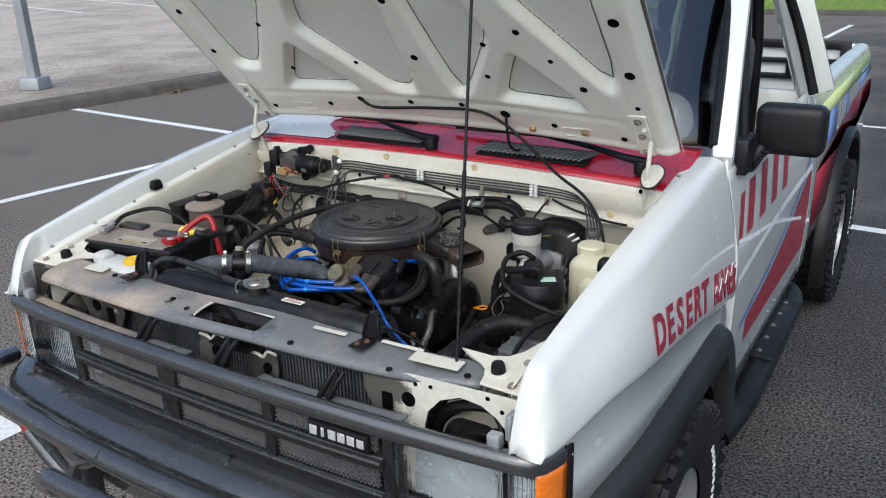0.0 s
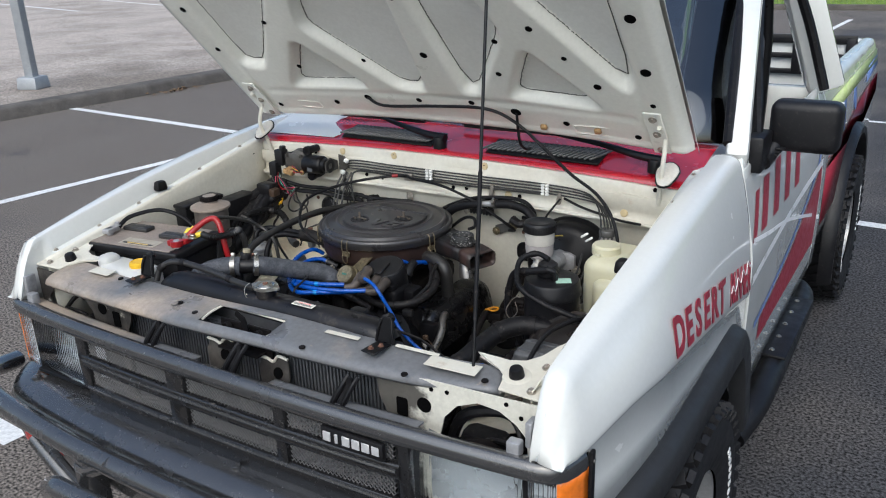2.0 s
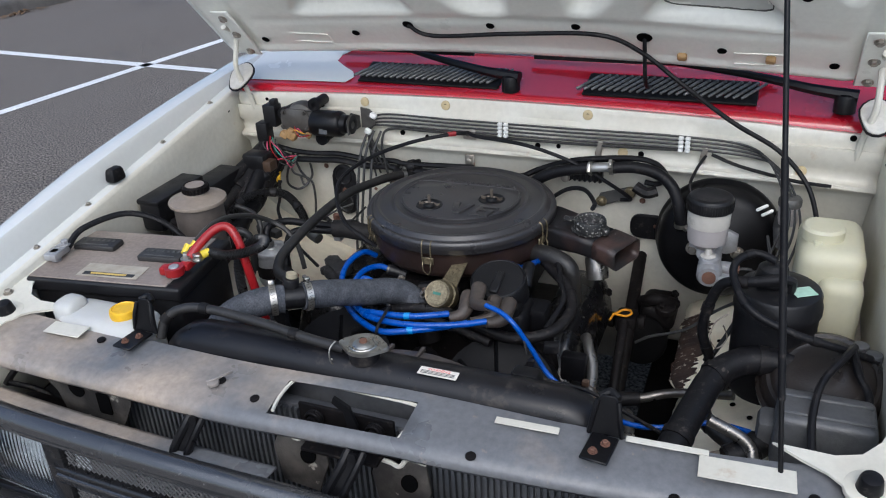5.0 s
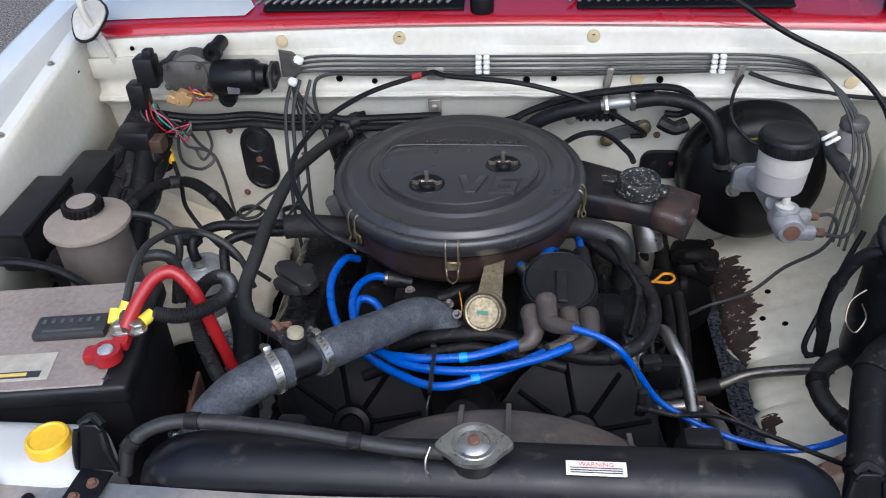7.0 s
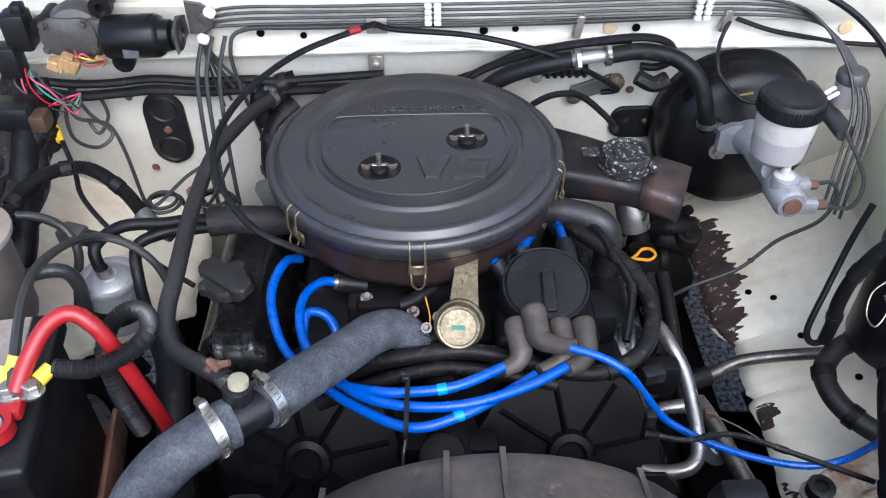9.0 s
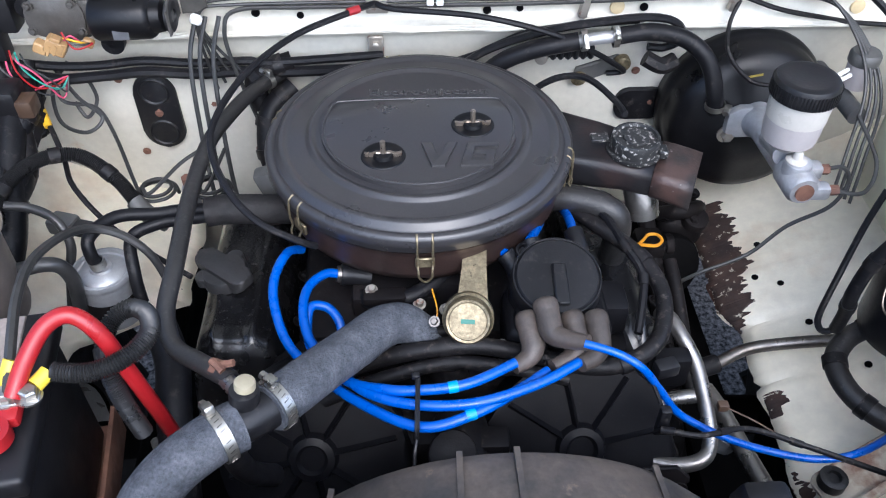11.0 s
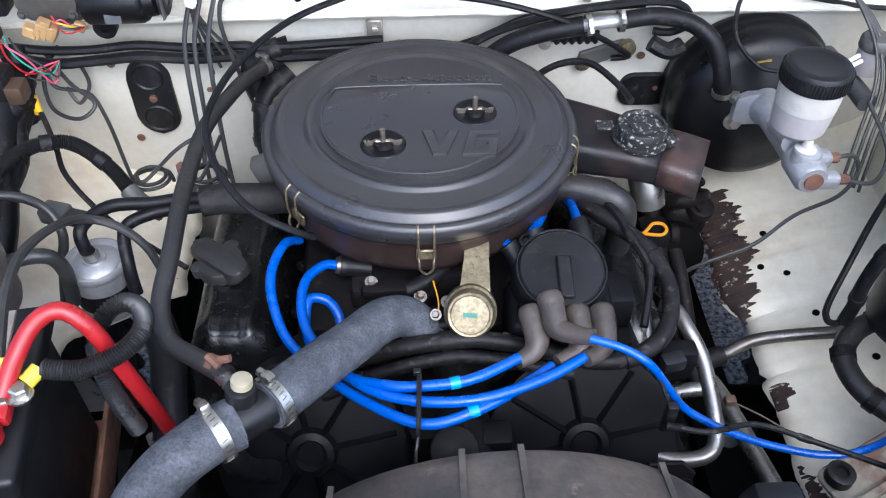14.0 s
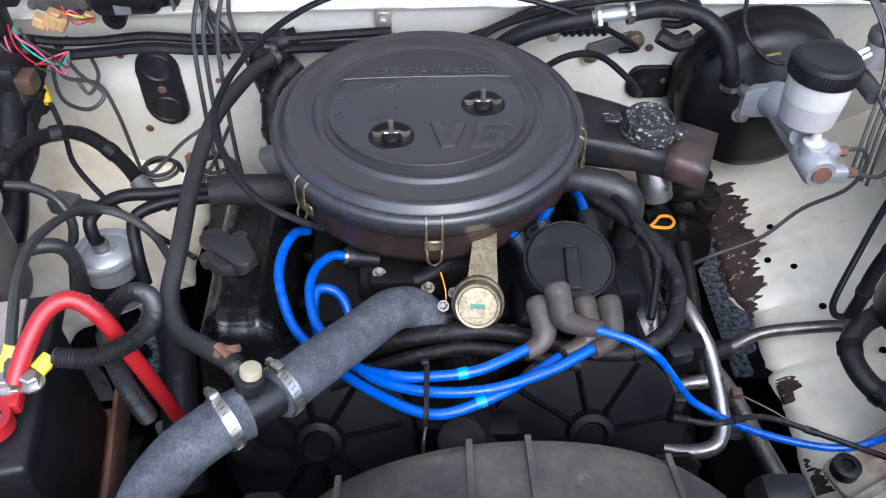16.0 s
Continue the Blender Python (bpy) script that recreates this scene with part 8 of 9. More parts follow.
# ---- power steering reservoir ----
ps = thing("fluid_reservoir", (-0.522, 0.545, 0.90), "tan-grey metal fluid reservoir with a ribbed cap", "reservoir")
bm = B()
lathe(bm, [(0.0, 0.94), (0.045, 0.94), (0.048, 0.95), (0.0490, 1.061), (0.052, 1.062)], Matrix.Translation((-0.548, 0.553, 0)), 40)
part("can", bm, PS_CAN, ps, "brown-grey can")
part("can_top", lathe(B(), [(0.050, 1.0605), (0.0565, 1.0615), (0.0575, 1.065), (0.0565, 1.0685), (0.050, 1.070), (0.032, 1.077), (0.024, 1.079), (0.022, 1.084)], Matrix.Translation((-0.548, 0.553, 0)), 40), PS_TAN, ps, "dusty tan lid with a rolled rim")
bm = B()
lathe(bm, [(0.022, 1.083), (0.025, 1.084), (0.025, 1.096), (0.022, 1.099), (0.020, 1.097), (0.010, 1.0975), (0, 1.0975)], Matrix.Translation((-0.548, 0.553, 0)), 32)
b3 = B()
for k in range(24):
    a = 2 * math.pi * k / 24
    box(b3, (-0.548 + 0.0253 * math.cos(a), 0.553 + 0.0253 * math.sin(a), 1.09), (0.003, 0.003, 0.011))
pc = part("cap", bm, GRIME_BLACK, ps, "dusty ribbed cap")
tagged(part("grip_rib", b3, GRIME_BLACK, pc), kind="stuff")
part("cap_top", disc(B(), (-0.548, 0.553, 1.0975), (0, 0, 1), 0.019, 0.001, 24), PS_TAN, pc)
part("bracket", box(B(), (-0.585, 0.55, 0.98), (0.05, 0.05, 0.09), 0.008), GRIME_BLACK, ps)

# ---- fuse box and the dark corner harness ----
fb = thing("fuse_box", (-0.655, 0.73, 0.93), "black fuse box with a labelled lid on the inner wing", "fuse box")
bm = B()
box(bm, (-0.655, 0.735, 0.985), (0.062, 0.165, 0.09), 0.008)
part("lid", bm, TRIM_BLACK, fb)
bm = B()
box(bm, (-0.664, 0.612, 1.020), (0.052, 0.150, 0.070), 0.008, 2)
box(bm, (-0.664, 0.612, 1.050), (0.056, 0.154, 0.012), 0.004, 2)
part("front_housing", bm, TRIM_BLACK, fb, "black relay housing")
part("pipe_elbow", tube(B(), [(-0.66, 0.62, 0.93), (-0.64, 0.60, 0.97), (-0.63, 0.62, 0.99)], 0.016, 10), RUBBER, fb)
part("side_plug", box(B(), (-0.600, 0.845, 1.035), (0.06, 0.045, 0.04), 0.008), TRIM_BLACK, fb)
part("tan_plug", box(B(), (-0.562, 0.835, 1.030), (0.022, 0.03, 0.025), 0.004), BROWN_PLUG, fb)
rng = random.Random(12)
for i in range(9):
    o = [rng.uniform(-0.024, 0.024) for k in range(12)]
    wire("wiring_harness", [(-0.60 + o[0], 0.90 + o[1] * .5, 1.04 + o[2]), (-0.59 + o[3], 0.86 + o[4], 1.0 + o[5]), (-0.60 + o[6], 0.80 + o[7], 0.965 + o[8]), (-0.61 + o[9], 0.75 + o[10], 0.945 + o[11]), (-0.64 + o[2], 0.69, 0.90), (-0.66, 0.64, 0.86)], (0.018, 0.013, 0.008)[i % 3], TAPE, "taped black harness bundled in the bay corner", "harness", "harnesses")
for k, (dx, dy, dz) in enumerate(((0, 0, 0), (0.035, 0.02, -0.02), (-0.03, -0.03, 0.01))):
    wire("wiring_harness", [(-0.598 + dx * .6, 0.915, 1.040 + dz), (-0.612 + dx * .6, 0.86 + dy, 1.010 + dz), (-0.622 + dx * .7, 0.79 + dy, 0.985 + dz), (-0.635 + dx * .6, 0.72 + dy, 0.955 + dz), (-0.655 + dx * .3, 0.64 + dy, 0.90 + dz)], (0.019, 0.016, 0.017)[k], TAPE, "thick taped black harness in the bay corner", "harness", "harnesses", 12)
for k in range(10):
    o = [rng.uniform(-1, 1) for q in range(9)]
    wire("wiring_harness", [(-0.595 + 0.02 * o[0], 0.905 + 0.015 * o[1], 1.045 + 0.02 * o[2]), (-0.600 + 0.03 * o[3], 0.84, 0.995 + 0.02 * o[4]), (-0.605 + 0.035 * o[5], 0.77, 0.955 + 0.02 * o[6]), (-0.610 + 0.04 * o[7], 0.69, 0.915 + 0.018 * o[8]), (-0.615 + 0.045 * o[0], 0.61, 0.885 + 0.015 * o[2]), (-0.63, 0.54, 0.85)], (0.016, 0.011, 0.014, 0.008, 0.019)[k % 5], (RUBBER, TAPE)[k % 2], "black hose and loom bundled along the inner wing", "harness", "harnesses", 10)
wire("corrugated_loom", [(-0.575, 0.68, 0.96), (-0.572, 0.715, 0.985), (-0.545, 0.762, 0.992), (-0.500, 0.785, 0.985), (-0.452, 0.765, 0.962), (-0.424, 0.742, 0.935)], 0.0092, LOOM, "black corrugated loom arching over the corner", "loom", "looms", 10, 6, None, 0.10)
part_ = thing("connector", (-0.41, 0.73, 0.92), "grey taped connector at the end of a loom", "connector", "connectors")
part("plug", tube(B(), [(-0.428, 0.745, 0.938), (-0.41, 0.732, 0.925), (-0.385, 0.722, 0.918)], 0.012, 10), GREY_PLUG, part_)
wire("vacuum_hose", [(-0.505, 0.570, 0.990), (-0.477, 0.573, 0.995), (-0.461, 0.579, 0.985), (-0.457, 0.584, 0.955), (-0.467, 0.590, 0.900)], 0.0085, LINE_GREY, "grey-brown hose bending down beside the filter", "hose", "hoses", 12)
wire("vacuum_hose", [(-0.549, 0.669, 1.000), (-0.522, 0.675, 0.990), (-0.493, 0.664, 0.980), (-0.479, 0.649, 0.955), (-0.486, 0.636, 0.920), (-0.494, 0.617, 0.870)], 0.0058, LINE_GREY, "grey rubber hose beside the fuel filter", "hose", "hoses", 12)
wire("thin_wire", [(-0.603, 0.911, 1.04), (-0.562, 0.864, 1.0), (-0.53, 0.81, 0.965), (-0.505, 0.759, 0.95), (-0.443, 0.704, 0.92), (-0.344, 0.640, 0.9)], 0.0036, TAPE, "thin black wire through the corner", "wire", "wires")
part("yellow_splice", tube(B(), [(-0.563, 0.866, 1.001), (-0.552, 0.845, 0.988)], 0.0055, 8), YELLOW, thing("wire_splice", (-0.56, 0.855, 0.99), "yellow crimp splice on a black wire", "splice"))
for k, pts in enumerate(([(-0.555, 0.925, 1.03), (-0.522, 0.895, 1.0), (-0.49, 0.876, 0.98), (-0.511, 0.862, 0.965), (-0.55, 0.88, 0.97), (-0.563, 0.917, 1.0), (-0.54, 0.94, 1.03)],
                         [(-0.56, 0.92, 1.0), (-0.551, 0.915, 0.98), (-0.516, 0.926, 0.962), (-0.492, 0.90, 0.935), (-0.461, 0.84, 0.90), (-0.44, 0.80, 0.88)],
                         [(-0.52, 0.94, 1.0), (-0.515, 0.935, 0.97), (-0.53, 0.92, 0.95), (-0.545, 0.93, 0.97)])):
    wire("thin_wire", pts, 0.0028, LINE_GREY, "thin grey tube looped on the firewall", "wire", "wires")
coil = [(-0.405 + (0.028 - 0.0006 * i) * math.cos(i * 0.9), 0.772 + (0.024 - .0005 * i) * math.sin(i * 0.9), 0.928 + 0.0007 * i) for i in range(20)]
wire("brake_line", coil + [(-0.375, 0.80, 0.955), (-0.345, 0.82, 0.965)], 0.0026, LINE_GREY, "coiled grey brake line", "brake line", "brake lines")
wire("brake_line", [(p[0] + 0.07, p[1] + 0.008, p[2] - 0.004) for p in coil] + [(-0.32, 0.83, 0.955)], 0.0026, LINE_GREY, "coiled grey brake line beside the manifold", "brake line", "brake lines")
blk = thing("brake_union", (-0.355, 0.76, 0.90), "small metal brake union block", "union")
part("block", box(B(), (-0.358, 0.762, 0.925), (0.018, 0.018, 0.05), 0.003), CAST, blk)
part("nut", disc(B(), (-0.358, 0.762, 0.95), (0, 0, 1), 0.008, 0.012, 6), RUST, blk)

# ---- fuel filter ----
FF = Matrix.Translation((-0.440, 0.622, 0)) @ Matrix.Diagonal((0.71, 0.71, 1, 1))
ff = thing("fuel_filter", (-0.449, 0.632, 0.84), "round silver fuel filter can with two black hoses", "fuel filter")
bm = B()
lathe(bm, [(0.0, 0.858), (0.045, 0.860), (0.0485, 0.868), (0.0485, 0.926), (0.0520, 0.929), (0.0525, 0.935), (0.0510, 0.938), (0.0470, 0.9385), (0.0440, 0.934), (0.0400, 0.9335), (0.0370, 0.936), (0.020, 0.9395), (0.018, 0.942), (0.012, 0.9425), (0.0, 0.9425)], FF, 44)
part("can", bm, CAN_SILVER, ff, "silver filter can")
part("strap", lathe(B(), [(0.0488, 0.880), (0.0500, 0.880), (0.0500, 0.906), (0.0488, 0.906)], FF, 44), GRIME_BLACK, ff)
part("hose_band", lathe(B(), [(0.0080, 0), (0.0098, 0), (0.0098, 0.011), (0.0080, 0.011)], frame_z((-0.05, -0.1, 1), (-0.4405, 0.6195, 0.945)), 22), ZINC, ff, "zinc hose band")
part("nipple", tube(B(), [(-0.440, 0.622, 0.932), (-0.440, 0.620, 0.95)], 0.007, 10), CAST, ff)
wire("fuel_hose", [(-0.440, 0.622, 0.945), (-0.443, 0.617, 0.962), (-0.444, 0.630, 0.982), (-0.420, 0.662, 0.984), (-0.372, 0.672, 0.979), (-0.345, 0.678, 0.978), (-0.305, 0.682, 0.975)], 0.0078, RUBBER, "black fuel hose from the filter", "hose", "hoses", 10)
wire("fuel_hose", [(-0.396, 0.600, 0.90), (-0.400, 0.615, 0.935), (-0.404, 0.648, 0.962), (-0.373, 0.664, 0.970), (-0.345, 0.672, 0.968), (-0.305, 0.678, 0.968)], 0.0078, RUBBER, "second black fuel hose by the filter", "hose", "hoses", 10)
CRACKED = mat("cracked_black_sleeve", (0.012, 0.0115, 0.012), 0.62, col2=(0.03, 0.027, 0.026), scale=40, amt=0.8, bump=1.0, bump_scale=55, spec=0.25)
wire("fuel_hose", [(-0.318, 0.680, 0.972), (-0.29, 0.684, 0.972), (-0.25, 0.69, 0.966), (-0.21, 0.70, 0.955)], 0.0185, CRACKED, "short fat cracked black hose below the air cleaner", "hose", "hoses", 16)


part_ = thing("connector", (-0.502, 0.712, 0.93), "dusty grey two-piece sensor connector on the inner panel", "connector", "connectors")
part("plug", box(B(), (-0.512, 0.712, 0.930), (0.036, 0.026, 0.022), 0.004, 2, Matrix.Rotation(radians(-18), 4, "Z")), GREY_PLUG, part_)
part("socket", box(B(), (-0.484, 0.704, 0.928), (0.030, 0.019, 0.017), 0.003, 2, Matrix.Rotation(radians(-18), 4, "Z")), CAP_GREY, part_)

# ---- wiper motor ----
wm = thing("wiper_motor", (-0.46, 0.90, 1.09), "black wiper motor with cast gearbox on the firewall", "wiper motor")
bm = B()
lathe(bm, [(0, 0.0), (0.027, 0.0), (0.029, 0.004), (0.029, 0.068), (0.026, 0.074), (0.022, 0.076), (0.020, 0.088), (0.014, 0.092), (0, 0.092)], frame_z((1, -0.05, 0.05), (-0.462, 0.890, 1.122)), 32)
part("can", bm, SATIN_BLACK, wm, "black motor can with a foil label")
part("foil_label", box(B(), (-0.425, 0.8605, 1.120), (0.020, 0.0012, 0.024), 0, m=Matrix.Rotation(radians(-10), 4, "X")), mat("dull_foil", (0.085, 0.088, 0.095), 0.4, metal=0.3, col2=(0.13, 0.13, 0.135), scale=60), wm, "dull foil label")
GEARBOX = mat("dirty_gearbox_cast", (0.105, 0.100, 0.092), 0.5, metal=0.4, col2=(0.05, 0.043, 0.036), scale=20, amt=0.8, bump=0.3)
bm = B()
lathe(bm, [(0, 0), (0.040, 0), (0.042, 0.012), (0.036, 0.03), (0.020, 0.036), (0, 0.036)], frame_z((0.05, -1, 0.1), (-0.505, 0.925, 1.120)), 30)
box(bm, (-0.475, 0.905, 1.122), (0.03, 0.03, 0.05), 0.006)
part("gearbox", bm, GEARBOX, wm, "dirty cast gearbox")
bm = B()
for x, z in ((-0.462, 1.162), (-0.452, 1.082), (-0.545, 1.135)):
    disc(bm, (x, 0.945, z), (0, -1, 0), 0.012, 0.045, 16)
    lathe(bm, [(0.006, 0), (0.015, 0), (0.015, 0.012), (0.006, 0.012)], frame_z((0, -1, 0), (x, 0.905, z)), 18)
part("mount_bush", bm, RUBBER, wm, "black rubber mount bush")
bm = B()
slab(bm, [(0.0, -0.022), (0.020, -0.020), (0.034, -0.012), (0.034, 0.012), (0.022, 0.022), (0.0, 0.026)], 0, 0.004, Matrix(((1, 0, 0, -0.362), (0, 0, -1, 0.930), (0, 1, 0, 1.128), (0, 0, 0, 1))), 0.001, 1)
slab(bm, [(-0.024, -0.016), (0.036, -0.016), (0.036, 0.012), (0.0, 0.028), (-0.024, 0.018)], 0, 0.003, Matrix(((0, 0, 1, -0.366), (1, 0, 0, 0.888), (0, 1, 0, 1.124), (0, 0, 0, 1))), 0.001, 1)
bolt(bm, (-0.338, 0.925, 1.132), (0, -1, 0), 0.007, 0.004)
part("end_bracket", bm, GEARBOX, wm, "grey bent steel end bracket")
part("end_cap", lathe(B(), [(0, 0), (0.021, 0), (0.021, 0.005), (0.017, 0.007), (0.009, 0.007), (0.008, 0.003), (0, 0.003)], frame_z((1, -0.08, 0), (-0.368, 0.886, 1.126)), 26), TRIM_BLACK, wm, "black rubber end cap")
bm = B()
slab(bm, rounded(0.074, 0.050, 0.018, 5), 0, 0.006, Matrix(((1, 0, 0, -0.512), (0, 0.1, -1, 0.893), (0, 1, 0.1, 1.124), (0, 0, 0, 1))), 0.002, 2)
for x, z in ((-0.544, 1.108), (-0.540, 1.142), (-0.486, 1.144), (-0.482, 1.106)):
    bolt(bm, (x, 0.886, z), (0, -1, 0.1), 0.0042, 0.004)
part("gear_cover", bm, GEARBOX, wm, "dirty gearbox cover with small screws")
bm = B()
plug_m = Matrix.Translation((-0.512, 0.866, 1.098)) @ Matrix.Rotation(radians(28), 4, "Y")
box(bm, (0, 0, 0), (0.026, 0.020, 0.020), 0.002, 1, plug_m)
box(bm, (-0.020, 0.001, -0.002), (0.018, 0.016, 0.015), 0.002, 1, plug_m)
box(bm, (0.004, -0.006, 0.012), (0.012, 0.010, 0.006), 0.001, 1, plug_m)
for k in range(3):
    box(bm, (-0.008 + 0.008 * k, -0.0105, -0.002), (0.003, 0.002, 0.014), 0, m=plug_m)
box(bm, (0.036, 0.012, -0.004), (0.014, 0.010, 0.012), 0.002, 1, plug_m)
part("connector", bm, TAN_PLUG, wm, "tan wiring connector with a latch")
bm = B()
box(bm, (-0.582, 0.905, 1.128), (0.034, 0.032, 0.052), 0.004)
box(bm, (-0.600, 0.890, 1.092), (0.03, 0.03, 0.045), 0.004)
box(bm, (-0.574, 0.905, 1.158), (0.016, 0.018, 0.016), 0.003)
part("relay", bm, TRIM_BLACK, wm, "black relay")
for i, (mt, dx) in enumerate(((PINK_WIRE, 0.0), (RED_CABLE, 0.006), (GREEN_WIRE, 0.012), (PRINT_BLACK, 0.018), (PRINT_BLACK, -0.006), (PINK_WIRE, 0.010))):
    wire("colour_wire", [(-0.590 + dx, 0.885, 1.085 - 0.003 * i), (-0.588 + dx * 1.6, 0.872, 1.055 + 0.003 * i), (-0.572 + dx * 2.0, 0.868, 1.030 + 0.005 * i), (-0.545 + dx, 0.88, 1.035 - 0.005 * i), (-0.525, 0.895, 1.035)], 0.0013, mt, "thin coloured wires below the wiper relay", "wire", "colour wires", 6)
for i in range(4):
    wire("colour_wire", [(-0.498, 0.86, 1.108 + .004 * i), (-0.485, 0.853, 1.118 - 0.006 * i), (-0.478 + 0.004 * i, 0.865, 1.10), (-0.485, 0.885, 1.09)], 0.0013, (PINK_WIRE, YELLOW, PRINT_BLACK, RED_CABLE)[i], "thin coloured wire at the wiper connector", "wire", "colour wires", 6)

# ---- lines along the firewall ----
for i in range(4):
    z = 1.138 - 0.0082 * i
    x1 = 0.425 + 0.010 * i
    wire("brake_line", [(-0.300 - 0.012 * i, 0.925, 1.02 - .01 * i), (-0.335 - 0.004 * i, 0.926, 1.07), (-0.345 + 0.002 * i, 0.930, 1.108), (-0.315 + 0.004 * i, 0.934, z), (-0.15, 0.936, z), (0.10, 0.936, z), (0.33, 0.936, z + 0.002), (x1 + 0.03, 0.932, z - 0.004), (x1 + 0.080, 0.905, z - 0.022), (x1 + 0.112, 0.86, z - 0.065), (x1 + 0.118, 0.82, z - 0.11), (x1 + 0.100, 0.78, z - 0.17), (x1 + 0.085, 0.75, z - 0.22)], 0.0023, LINE_GREY, "grey coated brake line clipped along the firewall", "brake line", "brake lines", 8)
wire("brake_line", [(-0.285, 0.92, 0.93), (-0.305, 0.915, 1.03), (-0.310, 0.92, 1.085), (-0.29, 0.93, 1.108), (-0.2, 0.936, 1.107), (0.1, 0.936, 1.106), (0.35, 0.936, 1.112)], 0.003, LINE_GREY, "lower grey brake line on the firewall", "brake line", "brake lines", 8)
for i, x in enumerate((-0.347, -0.334, -0.316)):
    wire("brake_line", [(x, 0.93, 1.10), (x - 0.012, 0.90, 1.05), (x - 0.010, 0.865, 0.96), (x - 0.002, 0.83, 0.89), (x + 0.01, 0.80, 0.84)], 0.0032, LINE_GREY, "grey brake line dropping from the firewall", "brake line", "brake lines", 8)
for x in (-0.027, 0.347):
    clip = thing("line_clip", (x, 0.93, 1.12), "white plastic line clip on the firewall", "clip", "line clips")
    for dx in (-0.0065, 0.0065):
        bm = B()
        for i in range(4):
            box(bm, (x + dx, 0.929, 1.1385 - 0.0082 * i), (0.0098, 0.009, 0.0068), 0.0015, 1)
        part("clip_jaw", bm, WHITE_CLIP, clip)
for x, y, z in ((-0.330, 0.925, 1.137), (-0.345, 0.922, 1.100)):
    bm = B()
    box(bm, (x, y, z), (0.016, 0.012, 0.013), 0.003, 1, Matrix.Rotation(radians(25), 4, "Y"))
    tagged(part("white_clip", bm, WHITE_CLIP), "small white clip on the brake lines", "clip", "line clips")
wire("vacuum_hose", [(-0.583, 0.905, 1.050), (-0.54, 0.915, 1.038), (-0.49, 0.922, 1.034), (-0.43, 0.928, 1.036), (-0.36, 0.932, 1.028), (-0.29, 0.932, 1.030), (-0.258, 0.934, 1.025), (-0.10, 0.94, 1.03)], 0.0062, RUBBER, "long black hose along the firewall", "hose", "hoses")
wire("vacuum_hose", [(-0.578, 0.90, 1.036), (-0.54, 0.908, 1.022), (-0.48, 0.918, 1.020), (-0.427, 0.920, 1.023), (-0.36, 0.928, 1.013), (-0.30, 0.928, 1.016), (-0.26, 0.932, 1.010), (-0.10, 0.936, 1.012)], 0.0075, RUBBER, "black harness tube along the firewall", "hose", "hoses")
# throttle cable
wire("throttle_cable", [(-0.107, 0.935, 1.112), (-0.136, 0.905, 1.116), (-0.207, 0.862, 1.108), (-0.261, 0.79, 1.10), (-0.288, 0.714, 1.09), (-0.290, 0.666, 1.075), (-0.267, 0.622, 1.05), (-0.236, 0.595, 1.03), (-0.195, 0.585, 1.01), (-0.175, 0.59, 0.995)], 0.0042, RUBBER, "black throttle cable curving over the air cleaner", "cable", "cables")
wire("throttle_cable", [(-0.105, 0.932, 1.112), (-0.079, 0.92, 1.110), (0.03, 0.90, 1.108), (0.127, 0.89, 1.086), (0.195, 0.905, 1.045), (0.240, 0.930, 1.005), (0.246, 0.945, 0.990), (0.225, 0.95, 0.985)], 0.0042, RUBBER, "black throttle cable to the firewall bracket", "cable", "cables")
tagged(part("cable_marker", tube(B(), [(-0.142, 0.902, 1.1165), (-0.128, 0.912, 1.1155)], 0.0055, 8), RED_CABLE), "small red sleeve on the throttle cable", "sleeve")
clip = thing("cable_bracket", (-0.105, 0.94, 1.10), "small steel cable bracket on the firewall", "bracket", "firewall brackets")
part("plate", box(B(), (-0.105, 0.938, 1.108), (0.03, 0.008, 0.024), 0.002), RIVET, clip)
for x, z in ((0.178, 1.10), (0.385, 1.105)):
    clip = thing("cable_bracket", (x, 0.945, z), "small steel bracket on the firewall", "bracket", "firewall brackets")
    part("plate", box(B(), (x, 0.939, z), (0.012, 0.012, 0.035), 0.002, 1, Matrix.Rotation(radians(10), 4, "Y")), RIVET, clip)
clip = thing("cable_bracket", (0.215, 0.955, 0.985), "grey painted cable end bracket on the firewall", "bracket", "firewall brackets")
bm = B()
slab(bm, [(-0.04, -0.012), (-0.02, -0.016), (0.03, 0.006), (0.038, 0.022), (0.024, 0.028), (-0.035, 0.008)], 0, 0.006, Matrix(((1, 0, 0, 0.215), (0, 0, -1, 0.957), (0, 1, 0, 0.985), (0, 0, 0, 1))), 0.002, 1)
part("plate", bm, GREY_PLUG, clip)
bm = B()
disc(bm, (0.245, 0.95, 1.005), (0, -1, 0), 0.012, 0.012, 16, 0.003)
bolt(bm, (0.185, 0.949, 0.978), (0, -1, 0), 0.008, 0.005)
part("stud", bm, YZINC, clip)
bm = B()
slab(bm, rounded(0.075, 0.055, 0.02, 4), 0, 0.008, Matrix(((1, 0, 0, 0.285), (0, 0, -1, 0.962), (0, 1, 0, 0.925), (0, 0, 0, 1))), 0.002, 1)
tagged(part("rubber_grommet", bm, RUBBER), "black rubber firewall grommet", "grommet")

